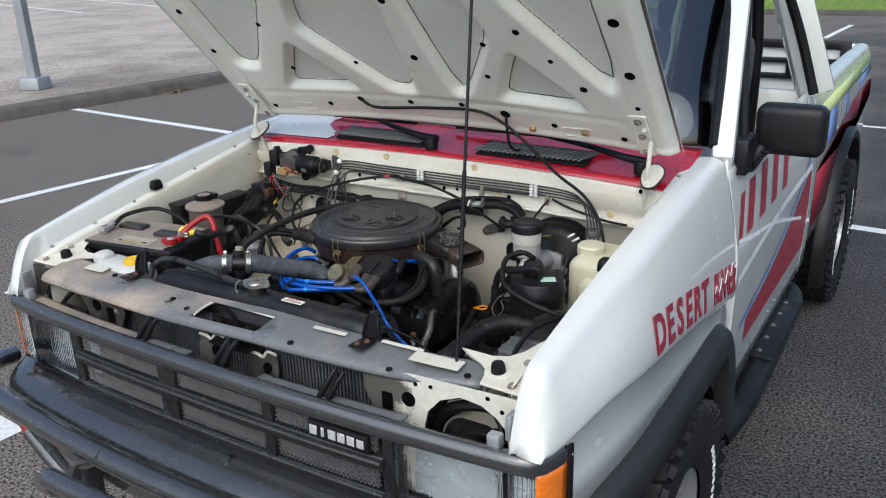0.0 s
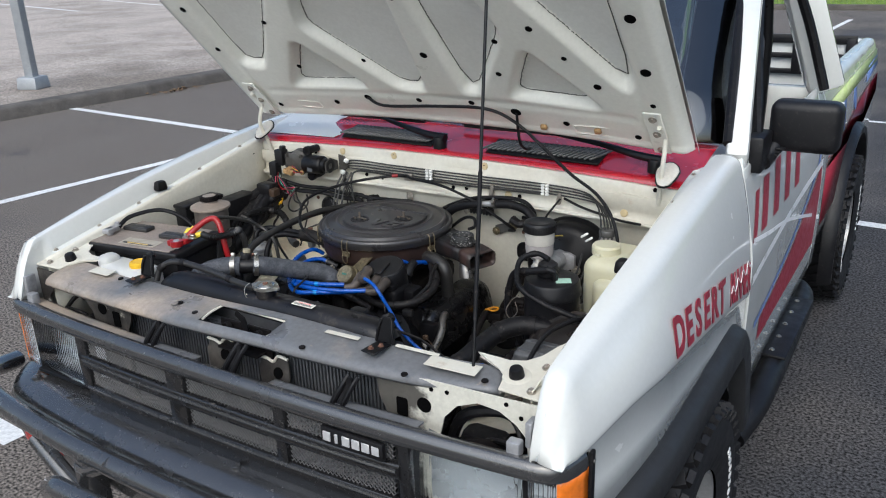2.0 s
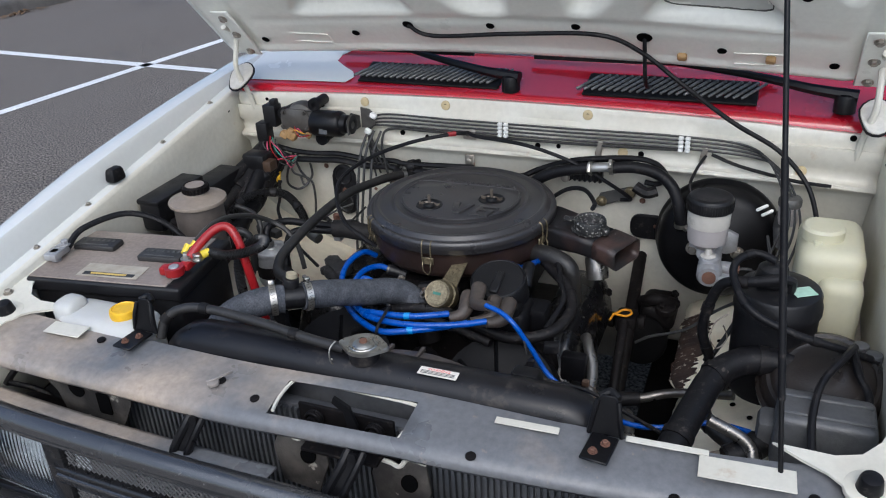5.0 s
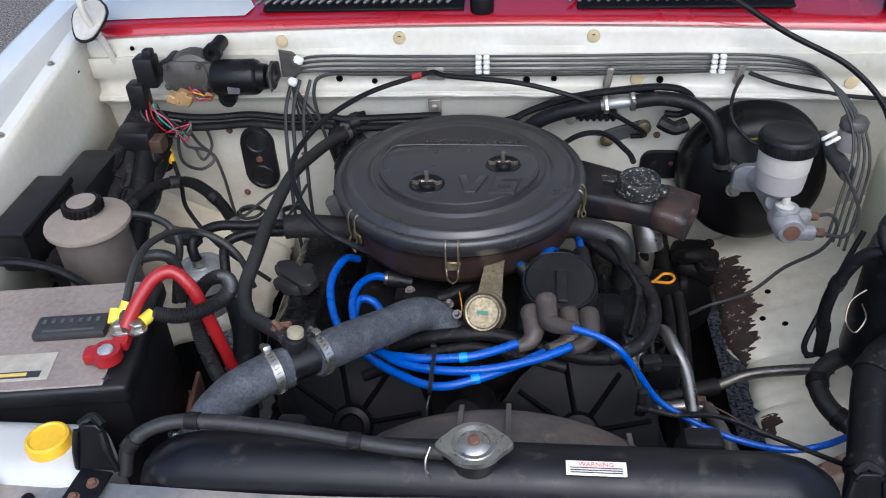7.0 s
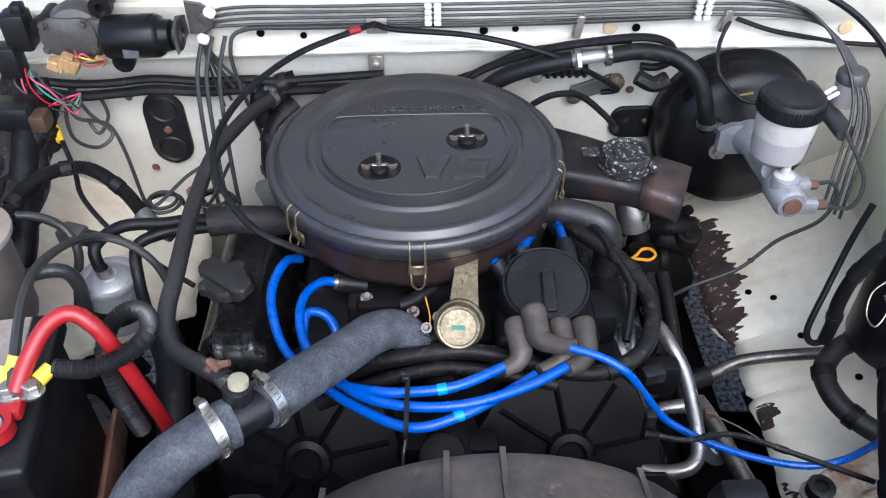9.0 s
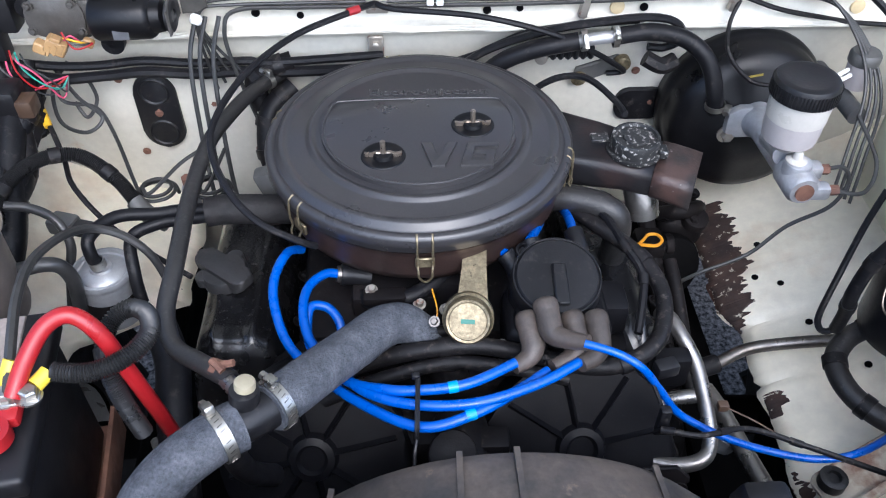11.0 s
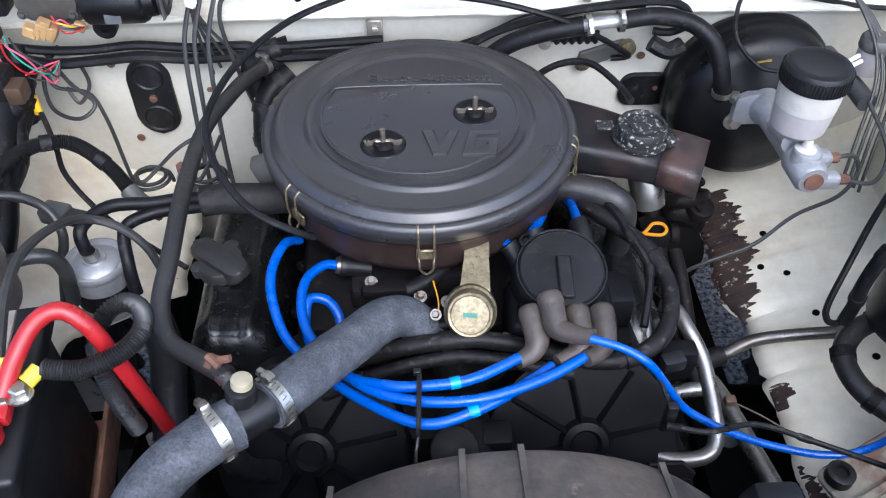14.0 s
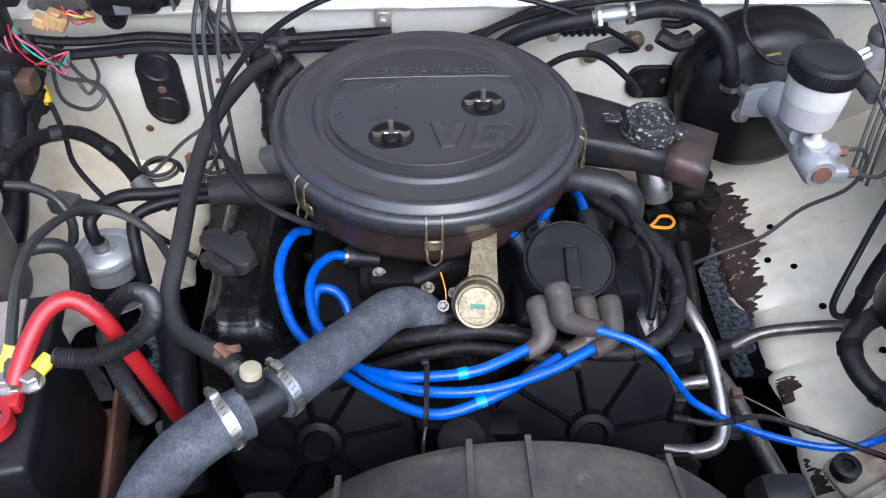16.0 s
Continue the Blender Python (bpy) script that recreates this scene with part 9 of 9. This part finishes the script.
# ---- brake booster and cylinders ----
bo = thing("brake_booster", (0.425, 0.95, 0.945), "large black brake booster drum with yellow print", "brake booster")
bx = frame_z((0.02, -1, 0.06), (0.427, 0.975, 0.931))
bm = B()
lathe(bm, [(0.0, 0.0), (0.110, 0.0), (0.118, 0.008), (0.120, 0.03), (0.124, 0.034), (0.124, 0.044), (0.121, 0.050), (0.119, 0.053), (0.118, 0.060), (0.116, 0.080), (0.110, 0.092), (0.092, 0.103), (0.064, 0.108), (0.055, 0.114), (0.030, 0.118), (0, 0.118)], bx, 56)
drum = part("drum", bm, SATIN_BLACK, bo, angle=50)
bm = B()
box(bm, (0, 0, 0), (0.022, 0.006, 0.0015), 0, m=bx @ Matrix.Rotation(radians(100), 4, "Z") @ Matrix.Translation((0.085, 0, 0.1035)) @ Matrix.Rotation(radians(90), 4, "Z"))
part("print", bm, mat("faded_yellow_print", (0.30, 0.23, 0.035), 0.5, col2=(0.16, 0.125, 0.03), scale=60, amt=0.8), drum, "small yellow print")
bm = B()
for sx in (-1, 1):
    bolt(bm, bx @ Vector((sx * 0.042, 0.0, 0.116)), (0, -1, 0.06), 0.009, 0.009)
part("booster_nut", bm, RIVET, drum)
wire("vacuum_hose", [(0.02, 0.90, 0.99), (0.045, 0.905, 1.02), (0.075, 0.900, 1.045), (0.115, 0.895, 1.062), (0.165, 0.893, 1.072)], 0.0125, RUBBER, "fat black vacuum hose behind the air cleaner", "hose", "hoses", 14)
bh = thing("booster_hose", (0.3, 0.88, 1.05), "black vacuum hose with clamps to the brake booster", "hose", "hoses")
part("hose", tube(B(), [(0.215, 0.893, 1.078), (0.262, 0.896, 1.082), (0.306, 0.892, 1.074), (0.335, 0.880, 1.056), (0.350, 0.868, 1.030), (0.358, 0.860, 1.000), (0.364, 0.862, 0.975)], 0.0118, 14), RUBBER, bh)
part("check_valve", tube(B(), [(0.160, 0.893, 1.071), (0.19, 0.893, 1.076), (0.222, 0.893, 1.079)], 0.0088, 14), CAN_SILVER, bh, "pale check valve")
hose_clamp(bh, (0.172, 0.893, 1.073), (1, 0, 0.1), 0.0130, 0.008, (0.1, -.8, .6))
hose_clamp(bh, (0.214, 0.893, 1.078), (1, 0, 0.1), 0.0132, 0.008, (0.1, -.6, .8))
hose_clamp(bh, (0.362, 0.861, 0.985), (0.1, 0.05, -1), 0.0132, 0.008, (0.9, -.6, .1))
wire("vacuum_hose", [(-0.02, 0.915, 1.0), (0.04, 0.925, 1.04), (0.12, 0.915, 1.075), (0.19, 0.91, 1.09), (0.26, 0.912, 1.095), (0.30, 0.915, 1.085), (0.318, 0.925, 1.055), (0.30, 0.935, 1.035), (0.275, 0.938, 1.035)], 0.0058, RUBBER, "thin black hose over the booster hose", "hose", "hoses")
wire("vacuum_hose", [(-0.05, 0.925, 1.01), (0.03, 0.935, 1.03), (0.10, 0.93, 1.065), (0.18, 0.92, 1.082), (0.25, 0.918, 1.088)], 0.005, RUBBER, "second thin black hose on the firewall", "hose", "hoses")
part_ = thing("connector", (0.155, 0.905, 1.045), "black ribbed connector under the booster hose", "connector", "connectors")
bm = B()
b3 = B()
for i in range(7):
    box(b3, (0.125 + 0.0105 * i, 0.915, 1.046), (0.008, 0.022, 0.022), 0.003, 1)
box(bm, (0.157, 0.915, 1.046), (0.072, 0.016, 0.016), 0.003)
pl = part("plug", bm, TRIM_BLACK, part_)
part("plug_rib", b3, TRIM_BLACK, pl)
part("plug_bolt", disc(B(), (0.118, 0.902, 1.044), (-0.2, -1, 0), 0.009, 0.008, 14, .002), RIVET, part_)
bm = B()
tube(bm, [(0.262, 0.90, 1.04), (0.285, 0.895, 1.030), (0.305, 0.90, 1.035)], 0.012, 8)
tagged(part("taped_plug", bm, TAPE), "taped wiring plug on the firewall", "connector", "connectors")
wire("thin_wire", [(0.39, 0.935, 1.105), (0.375, 0.915, 1.08), (0.37, 0.88, 1.055), (0.40, 0.862, 1.025), (0.425, 0.855, 1.02)], 0.003, TAPE, "thin black wire over the booster", "wire", "wires")

mc = thing("master_cylinder", (0.42, 0.76, 0.94), "cast brake master cylinder with a white fluid reservoir and black cap", "master cylinder")
bm = B()
lathe(bm, [(0, 0), (0.024, 0), (0.024, 0.02), (0.019, 0.03), (0.018, 0.12), (0.022, 0.125), (0.022, 0.165), (0.018, 0.172), (0, 0.172)], frame_z((0.045, -1, 0.02), (0.424, 0.862, 0.965)), 28)
slab(bm, [(-0.045, -0.016), (-0.028, -0.024), (0.028, -0.024), (0.045, -0.016), (0.045, 0.016), (0.028, 0.024), (-0.028, 0.024), (-0.045, 0.016)], 0, 0.012, frame_z((0.02, -1, 0.06), (0.425, 0.860, 0.962)), 0.003)
tube(bm, [(0.424, 0.80, 0.97), (0.42, 0.77, 0.985), (0.418, 0.74, 0.99)], 0.016, 12)
disc(bm, (0.428, 0.720, 0.975), (0, 0, 1), 0.018, 0.02, 20, 0.003)
box(bm, (0.455, 0.735, 0.968), (0.03, 0.022, 0.02), 0.005)
box(bm, (0.455, 0.70, 0.962), (0.028, 0.02, 0.02), 0.005)
body = part("cylinder", bm, CAST, mc, "dull cast aluminium cylinder")
bm = B()
disc(bm, (0.4685, 0.735, 0.968), (1, 0, 0), 0.007, 0.012, 6)
disc(bm, (0.469, 0.70, 0.962), (1, 0, 0), 0.007, 0.012, 6)
disc(bm, (0.4318, 0.690, 0.968), (0.045, -1, 0.02), 0.012, 0.003, 18)
part("union_nut", bm, RUST, body, "rusty union nut")
bm = B()
lathe(bm, [(0, 1.000), (0.018, 1.000), (0.027, 1.010), (0.0335, 1.014), (0.0355, 1.030), (0.0355, 1.046), (0, 1.046)], Matrix.Translation((0.418, 0.748, 0)), 36)
part("fluid", bm, FLUID_LOW, mc, "brownish fluid showing through")
part("reservoir", lathe(B(), [(0.0355, 1.0455), (0.0368, 1.0465), (0.038, 1.078), (0, 1.078)], Matrix.Translation((0.418, 0.748, 0)), 36), FLUID, mc, "translucent white reservoir")
bm = B()
lathe(bm, [(0.038, 1.076), (0.0405, 1.078), (0.0405, 1.096), (0.0375, 1.101), (0.032, 1.103), (0.027, 1.1015), (0, 1.102)], Matrix.Translation((0.418, 0.748, 0)), 40)
rcap = part("cap", bm, TRIM_BLACK, mc, "black ribbed cap")
bm = B()
for k in range(60):
    a = 2 * math.pi * k / 60
    box(bm, (0, 0, 0), (0.0016, 0.0018, 0.018), 0, m=Matrix.Translation((0.418 + 0.0408 * math.cos(a), 0.748 + 0.0408 * math.sin(a), 1.087)) @ Matrix.Rotation(a, 4, "Z"))
tagged(part("grip_rib", bm, TRIM_BLACK, rcap), kind="stuff")
part("neck_plug", lathe(B(), [(0, 0), (0.013, 0), (0.0135, 0.004), (0.007, 0.007), (0.005, 0.018), (0, 0.018)], Matrix.Translation((0.425, 0.722, 0.992)), 20), FLUID, mc, "white reservoir neck")
wire("brake_line", [(0.476, 0.735, 0.968), (0.500, 0.735, 0.970), (0.510, 0.728, 0.95), (0.49, 0.715, 0.92), (0.446, 0.722, 0.88), (0.399, 0.71, 0.84), (0.338, 0.699, 0.82), (0.31, 0.70, 0.80)], 0.0028, LINE_GREY, "bent grey brake line from the cylinder", "brake line", "brake lines")
wire("brake_line", [(0.476, 0.70, 0.962), (0.51, 0.69, 0.965), (0.53, 0.72, 0.99), (0.52, 0.78, 1.02)], 0.0028, LINE_GREY, "short grey brake line to the valve", "brake line", "brake lines")
cl = thing("clutch_cylinder", (0.54, 0.88, 1.0), "small clutch cylinder with a pale reservoir", "master cylinder")
part("reservoir", lathe(B(), [(0, 1.01), (0.016, 1.01), (0.018, 1.02), (0.019, 1.050), (0, 1.050)], Matrix.Translation((0.552, 0.865, 0)), 24), FLUID_LOW, cl)
part("cap", lathe(B(), [(0.020, 1.047), (0.021, 1.049), (0.021, 1.060), (0.018, 1.064), (0, 1.064)], Matrix.Translation((0.552, 0.865, 0)), 24), GREY_PLUG, cl)
part("cylinder", tube(B(), [(0.54, 0.95, 0.985), (0.542, 0.87, 0.99), (0.545, 0.82, 0.99)], 0.013, 14), DULL_CAST, cl, "cast cylinder")
for i in range(2):
    bm = B()
    box(bm, (0.505 + 0.010 * i, 0.83 + 0.006 * i, 1.052 - 0.012 * i), (0.024, 0.006, 0.006), 0.002, 1, Matrix.Rotation(radians(-35), 4, "Y"))
    tagged(part("white_clip", bm, WHITE_CLIP), "white clip on the brake lines", "clip", "line clips")
wire("thin_wire", [(0.40, 0.938, 1.107), (0.45, 0.935, 1.09), (0.51, 0.94, 1.075), (0.56, 0.935, 1.068), (0.62, 0.92, 1.07)], 0.0036, TAPE, "black wire along the firewall seam", "wire", "wires")

# ---- coolant tank and canister ----
ct = thing("coolant_tank", (0.625, 0.74, 0.87), "yellowed translucent coolant tank with a pale cap", "coolant tank")
bm = B()
box(bm, (0.622, 0.735, 0.965), (0.105, 0.165, 0.19), 0.026, 4)
box(bm, (0.640, 0.655, 0.945), (0.07, 0.06, 0.15), 0.02, 3)
part("tank", bm, CREAM_TANK, ct, angle=60)
part("cap", lathe(B(), [(0.030, 1.055), (0.034, 1.058), (0.034, 1.075), (0.030, 1.080), (0, 1.081)], Matrix.Translation((0.605, 0.722, 0)), 32), CREAM_TANK, ct, "yellowed screw cap")
part("cap_tab", box(B(), (0.598, 0.688, 1.06), (0.014, 0.016, 0.01), 0.003), CREAM_TANK, ct)
cn = thing("vapour_canister", (0.545, 0.545, 0.90), "black vapour canister with a green-white label and hoses", "canister")
bm = B()
lathe(bm, [(0, 0.86), (0.060, 0.86), (0.063, 0.87), (0.063, 1.008), (0.066, 1.010), (0.066, 1.022), (0.064, 1.026), (0.063, 1.040), (0.060, 1.045), (0.050, 1.048), (0.040, 1.0485), (0, 1.049)], Matrix.Translation((0.545, 0.548, 0)), 44)
part("can", bm, TRIM_BLACK, cn)
part("label", box(B(), (0, 0, 0), (0.034, 0.026, 0.001), 0, m=pose(0.578, 0.535, 1.0498, 0, 0, 30)), mat("pale_green_label", (0.40, 0.60, 0.48), 0.5), cn, "pale green label")
bm = B()
lathe(bm, [(0, 1.05), (0.024, 1.05), (0.026, 1.06), (0.022, 1.076), (0.014, 1.082), (0, 1.083)], Matrix.Translation((0.532, 0.553, 0)), 24)
tube(bm, [(0.56, 0.53, 1.05), (0.56, 0.525, 1.07), (0.545, 0.515, 1.078)], 0.007, 8)
part("valve", bm, TRIM_BLACK, cn)
wire("vapour_hose", [(0.535, 0.55, 1.088), (0.505, 0.558, 1.094), (0.478, 0.535, 1.088), (0.478, 0.507, 1.070), (0.508, 0.464, 1.045), (0.570, 0.458, 1.02), (0.631, 0.470, 1.0), (0.690, 0.49, 0.975)], 0.0062, RUBBER, "black vapour hose looping over the canister", "hose", "hoses", 10)
wire("vapour_hose", [(0.55, 0.515, 1.078), (0.50, 0.515, 1.065), (0.462, 0.525, 1.05), (0.443, 0.532, 1.0), (0.439, 0.535, 0.95), (0.452, 0.548, 0.90), (0.460, 0.560, 0.855)], 0.0085, RUBBER, "black vapour hose down beside the canister", "hose", "hoses", 10)
wire("brake_line", [(0.520, 0.665, 0.99), (0.498, 0.645, 0.945), (0.470, 0.612, 0.890), (0.448, 0.584, 0.856), (0.4445, 0.570, 0.847), (0.450, 0.563, 0.846), (0.460, 0.561, 0.852)], 0.0042, RUBBER, "black line bent in a hairpin over the wheel house", "brake line", "brake lines")
wire("vapour_hose", [(0.535, 0.588, 0.852), (0.510, 0.567, 0.850), (0.474, 0.552, 0.842), (0.453, 0.525, 0.832), (0.456, 0.487, 0.826), (0.478, 0.453, 0.822), (0.512, 0.425, 0.82)], 0.0135, HEATER, "fat black S-bend hose by the canister", "hose", "hoses", 12)
wire("thin_wire", [(0.475, 0.52, 1.0), (0.458, 0.515, 0.985), (0.452, 0.50, 0.965), (0.465, 0.495, 0.95), (0.478, 0.505, 0.965), (0.470, 0.51, 0.985)], 0.0011, NUT_STEEL, "thin twisted spring wire on the canister", "wire", "wires", 6)
# air meter by the right-hand wing
am = thing("air_meter", (0.62, 0.39, 0.86), "dull cast ribbed box with a dark round cover and cables", "air meter")
bm = B()
box(bm, (0.622, 0.362, 0.925), (0.135, 0.085, 0.085), 0.010, 3, taper=0.93)
b3 = B()
for i in range(2):
    box(b3, (0.622, 0.340 + 0.040 * i, 0.9675), (0.118, 0.008, 0.006), 0.002, 1)
box(bm, (0.55, 0.375, 0.905), (0.03, 0.05, 0.05), 0.01)
hsg = part("housing", bm, DULL_CAST, am, "dull dark cast housing")
part("housing_rib", b3, DULL_CAST, hsg)
bm = B()
lathe(bm, [(0, 0), (0.088, 0), (0.094, 0.008), (0.094, 0.016), (0.088, 0.020), (0.085, 0.030), (0.078, 0.036), (0.072, 0.034), (0.066, 0.042), (0.056, 0.046), (0.050, 0.044), (0.030, 0.050), (0, 0.051)], frame_z((-.12, -.45, 1), (0.622, 0.470, 0.922)), 48)
part("cover", bm, mat("browned_pressed_cover", (0.010, 0.009, 0.0085), 0.34, col2=(0.032, 0.024, 0.020), scale=11, amt=0.8, bump=0.15, spec=0.4), am, "dark browned round pressed cover")
bm = B()
tube(bm, [(0.56, 0.50, 0.955), (0.60, 0.545, 0.965), (0.655, 0.535, 0.965), (0.69, 0.49, 0.96)], 0.006, 8)
part("cover_rim", bm, STEEL, am)
bm = B()
for x, y in ((0.668, 0.515), (0.685, 0.495)):
    disc(bm, (x, y, 0.955), (0, 0, 1), 0.012, 0.03, 16, 0.003)
part("fitting", bm, DULL_CAST, am)
wire("intake_hose", [(0.408, 0.245, 0.885), (0.428, 0.300, 0.905), (0.448, 0.370, 0.925), (0.470, 0.432, 0.943), (0.506, 0.466, 0.953), (0.548, 0.478, 0.953), (0.592, 0.486, 0.945)], 0.0215, RUBBER, "fat black rubber intake hose", "hose", "hoses", 18)
wire("battery_cable", [(0.655, 0.48, 1.0), (0.640, 0.44, 1.005), (0.612, 0.385, 0.995), (0.602, 0.335, 0.97), (0.605, 0.28, 0.94)], 0.0055, RUBBER, "black cable over the cast box", "cable", "cables")
wire("battery_cable", [(0.655, 0.475, 0.995), (0.662, 0.44, 0.98), (0.676, 0.41, 0.965), (0.672, 0.36, 0.95)], 0.0058, RUBBER, "black cable beside the cast box", "cable", "cables")
wire("battery_cable", [(0.47, 0.35, 0.92), (0.52, 0.345, 0.90), (0.535, 0.33, 0.88), (0.53, 0.30, 0.84)], 0.009, STEEL, "bare metal pipe elbow near the front panel", "pipe", "pipes", 12)
wire("intake_hose", [(0.50, 0.33, 0.87), (0.53, 0.35, 0.88), (0.555, 0.375, 0.89)], 0.018, RUBBER, "short black hose stub on the cast box", "hose", "hoses", 12)

# ---- pipes and steering shaft low on the right-hand side ----
wire("steel_pipe", [(0.238, 0.578, 0.872), (0.2445, 0.561, 0.884), (0.253, 0.538, 0.880), (0.267, 0.507, 0.862), (0.273, 0.461, 0.836), (0.272, 0.425, 0.816), (0.258, 0.409, 0.808), (0.231, 0.407, 0.803), (0.206, 0.415, 0.80)], 0.0092, STEEL, "bent bare steel coolant pipe", "pipe", "pipes", 14)
wire("steel_pipe", [(0.195, 0.492, 0.783), (0.217, 0.499, 0.785), (0.250, 0.510, 0.786), (0.300, 0.517, 0.785)], 0.0095, STEEL, "short bare steel pipe behind the bent one", "pipe", "pipes", 14)
wire("steel_pipe", [(0.322, 0.560, 0.735), (0.331, 0.520, 0.740), (0.343, 0.460, 0.740), (0.354, 0.405, 0.740), (0.362, 0.360, 0.735)], 0.0118, STEEL, "bare steel pipe running forward", "pipe", "pipes", 14)
wire("intake_hose", [(0.355, 0.392, 0.740), (0.362, 0.355, 0.735), (0.368, 0.31, 0.72)], 0.0165, RUBBER, "black hose end on the steel pipe", "hose", "hoses", 12)
wire("steel_pipe", [(0.300, 0.577, 0.752), (0.343, 0.589, 0.755), (0.386, 0.603, 0.765), (0.440, 0.597, 0.782), (0.50, 0.585, 0.80)], 0.0085, PIPE_DARK, "dark steel cross pipe to the wing", "pipe", "pipes", 14)
wire("rubber_sleeve", [(0.225, 0.553, 0.748), (0.285, 0.572, 0.751), (0.340, 0.588, 0.7545)], 0.0135, RUBBER, "black rubber sleeve on the cross pipe", "sleeve", "", 14)
ss = thing("steering_shaft", (0.30, 0.72, 0.62), "greasy steering shaft and joint low in the bay", "steering shaft")
part("shaft", tube(B(), [(0.275, 0.95, 0.86), (0.285, 0.78, 0.80), (0.292, 0.62, 0.70), (0.30, 0.50, 0.60)], 0.013, 12), GRIME_BLACK, ss)
bm = B()
box(bm, (0.280, 0.775, 0.80), (0.045, 0.05, 0.04), 0.012)
disc(bm, (0.255, 0.77, 0.80), (-1, 0, 0), 0.016, 0.012, 16, 0.003)
disc(bm, (0.305, 0.775, 0.80), (1, 0, 0), 0.016, 0.012, 16, 0.003)
part("joint", bm, GRIME_BLACK, ss)
bm = B()
box(bm, (0.335, 0.835, 0.800), (0.070, 0.085, 0.06), 0.018, 3)
tube(bm, [(0.302, 0.815, 0.825), (0.322, 0.800, 0.842), (0.348, 0.808, 0.838), (0.366, 0.832, 0.82)], 0.012, 10)
disc(bm, (0.350, 0.800, 0.822), (0.1, -0.3, 1), 0.020, 0.014, 18, 0.004)
part("column_bracket", bm, GRIME_BLACK, ss, "grimy column bracket")
bm = B()
for x, y in ((0.312, 0.800), (0.362, 0.850), (0.345, 0.790)):
    bolt(bm, (x, y, 0.832), (0, -0.2, 1), 0.006, 0.006)
part("bolt", bm, GRIME_BLACK, ss)
part("drop_pipe", tube(B(), [(0.286, 0.70, 0.842), (0.289, 0.66, 0.825), (0.292, 0.60, 0.79), (0.296, 0.54, 0.74)], 0.0095, 12), GRIME_BLACK, ss)
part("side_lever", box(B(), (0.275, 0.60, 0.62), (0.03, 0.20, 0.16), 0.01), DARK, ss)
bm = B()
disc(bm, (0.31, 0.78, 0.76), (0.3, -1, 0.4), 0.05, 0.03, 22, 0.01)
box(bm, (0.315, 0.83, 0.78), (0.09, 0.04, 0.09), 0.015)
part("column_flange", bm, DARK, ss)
bm = B()
tube(bm, [(0.255, 0.753, 0.824), (0.268, 0.747, 0.827), (0.282, 0.745, 0.828), (0.291, 0.754, 0.829), (0.287, 0.766, 0.829), (0.275, 0.768, 0.828), (0.266, 0.759, 0.827), (0.258, 0.752, 0.824), (0.250, 0.746, 0.812)], 0.0024, 8)
tagged(part("dipstick", bm, ORANGE), "orange looped dipstick handle", "dipstick")
bm = B()
for k in range(5):
    tube(bm, [(0.235 + 0.020 * math.cos(a), 0.60 + 0.016 * math.sin(a), 0.80 + 0.006 * k) for a in [2 * math.pi * i / 14 for i in range(14)]], 0.0022, 6, 2, True)
tagged(part("coil_spring", bm, GRIME_BLACK), "small black coil spring below the harness", "spring")
bm = B()
disc(bm, (0.335, 0.50, 0.70), (0.1, -.2, 1), 0.018, 0.03, 18, 0.004)
disc(bm, (0.335, 0.495, 0.73), (0.1, -.2, 1), 0.007, 0.02, 12, 0.002)
tagged(part("bleed_fitting", bm, CAST), "dull metal fitting below the pipes", "fitting")
bm = B()
slab(bm, rounded(0.14, 0.055, 0.012, 4), 0, 0.008, pose(0.468, 0.405, 0.778, 0, -14, 22), 0.002, 1)
slab(bm, rounded(0.14, 0.010, 0.003, 3), 0.006, 0.016, pose(0.478, 0.381, 0.780, 0, -14, 22), 0.002, 1)
cbk = tagged(part("corner_bracket", bm, mat("cream_rust_bracket", (0.42, 0.37, 0.29), 0.6, col2=(0.17, 0.08, 0.05), scale=16, amt=0.9, lo=0.46, hi=0.58, bump=0.3, spots=((0.05, 0.03, 0.022), 40.0, 0.62, 0.65, 0.8))), "cream bracket blotched with rust, with a bush", "bracket")
bm = B()
lathe(bm, [(0, 0), (0.016, 0), (0.016, 0.014), (0.013, 0.016), (0.008, 0.016), (0.007, 0.011), (0, 0.011)], Matrix.Translation((0.415, 0.392, 0.775)), 24)
part("bush", bm, HEATER, cbk, "black rubber bush")
bm = B()
slab(bm, [(-0.03, -0.018), (0.024, -0.018), (0.030, 0.004), (0.014, 0.020), (-0.024, 0.020)], 0, 0.005, Matrix(((1, 0, 0, 0.212), (0, 0.3, -0.95, 0.392), (0, 0.95, 0.3, 0.80), (0, 0, 0, 1))), 0.0015, 1)
bolt(bm, (0.225, 0.378, 0.80), (0, -1, 0.2), 0.008, 0.006)
tagged(part("pump_bracket", bm, GRIME_BLACK), "grimy steel pump bracket beside the timing cover", "bracket")
bm = B()
box(bm, (-0.335, 0.46, 0.80), (0.06, 0.05, 0.03), 0.005)
box(bm, (-0.345, 0.45, 0.825), (0.05, 0.012, 0.03), 0.003, 1, Matrix.Rotation(0.4, 4, "Z"))
tagged(part("fusible_link", bm, GREY_PLUG), "small grey connector beside the battery", "connector", "connectors")
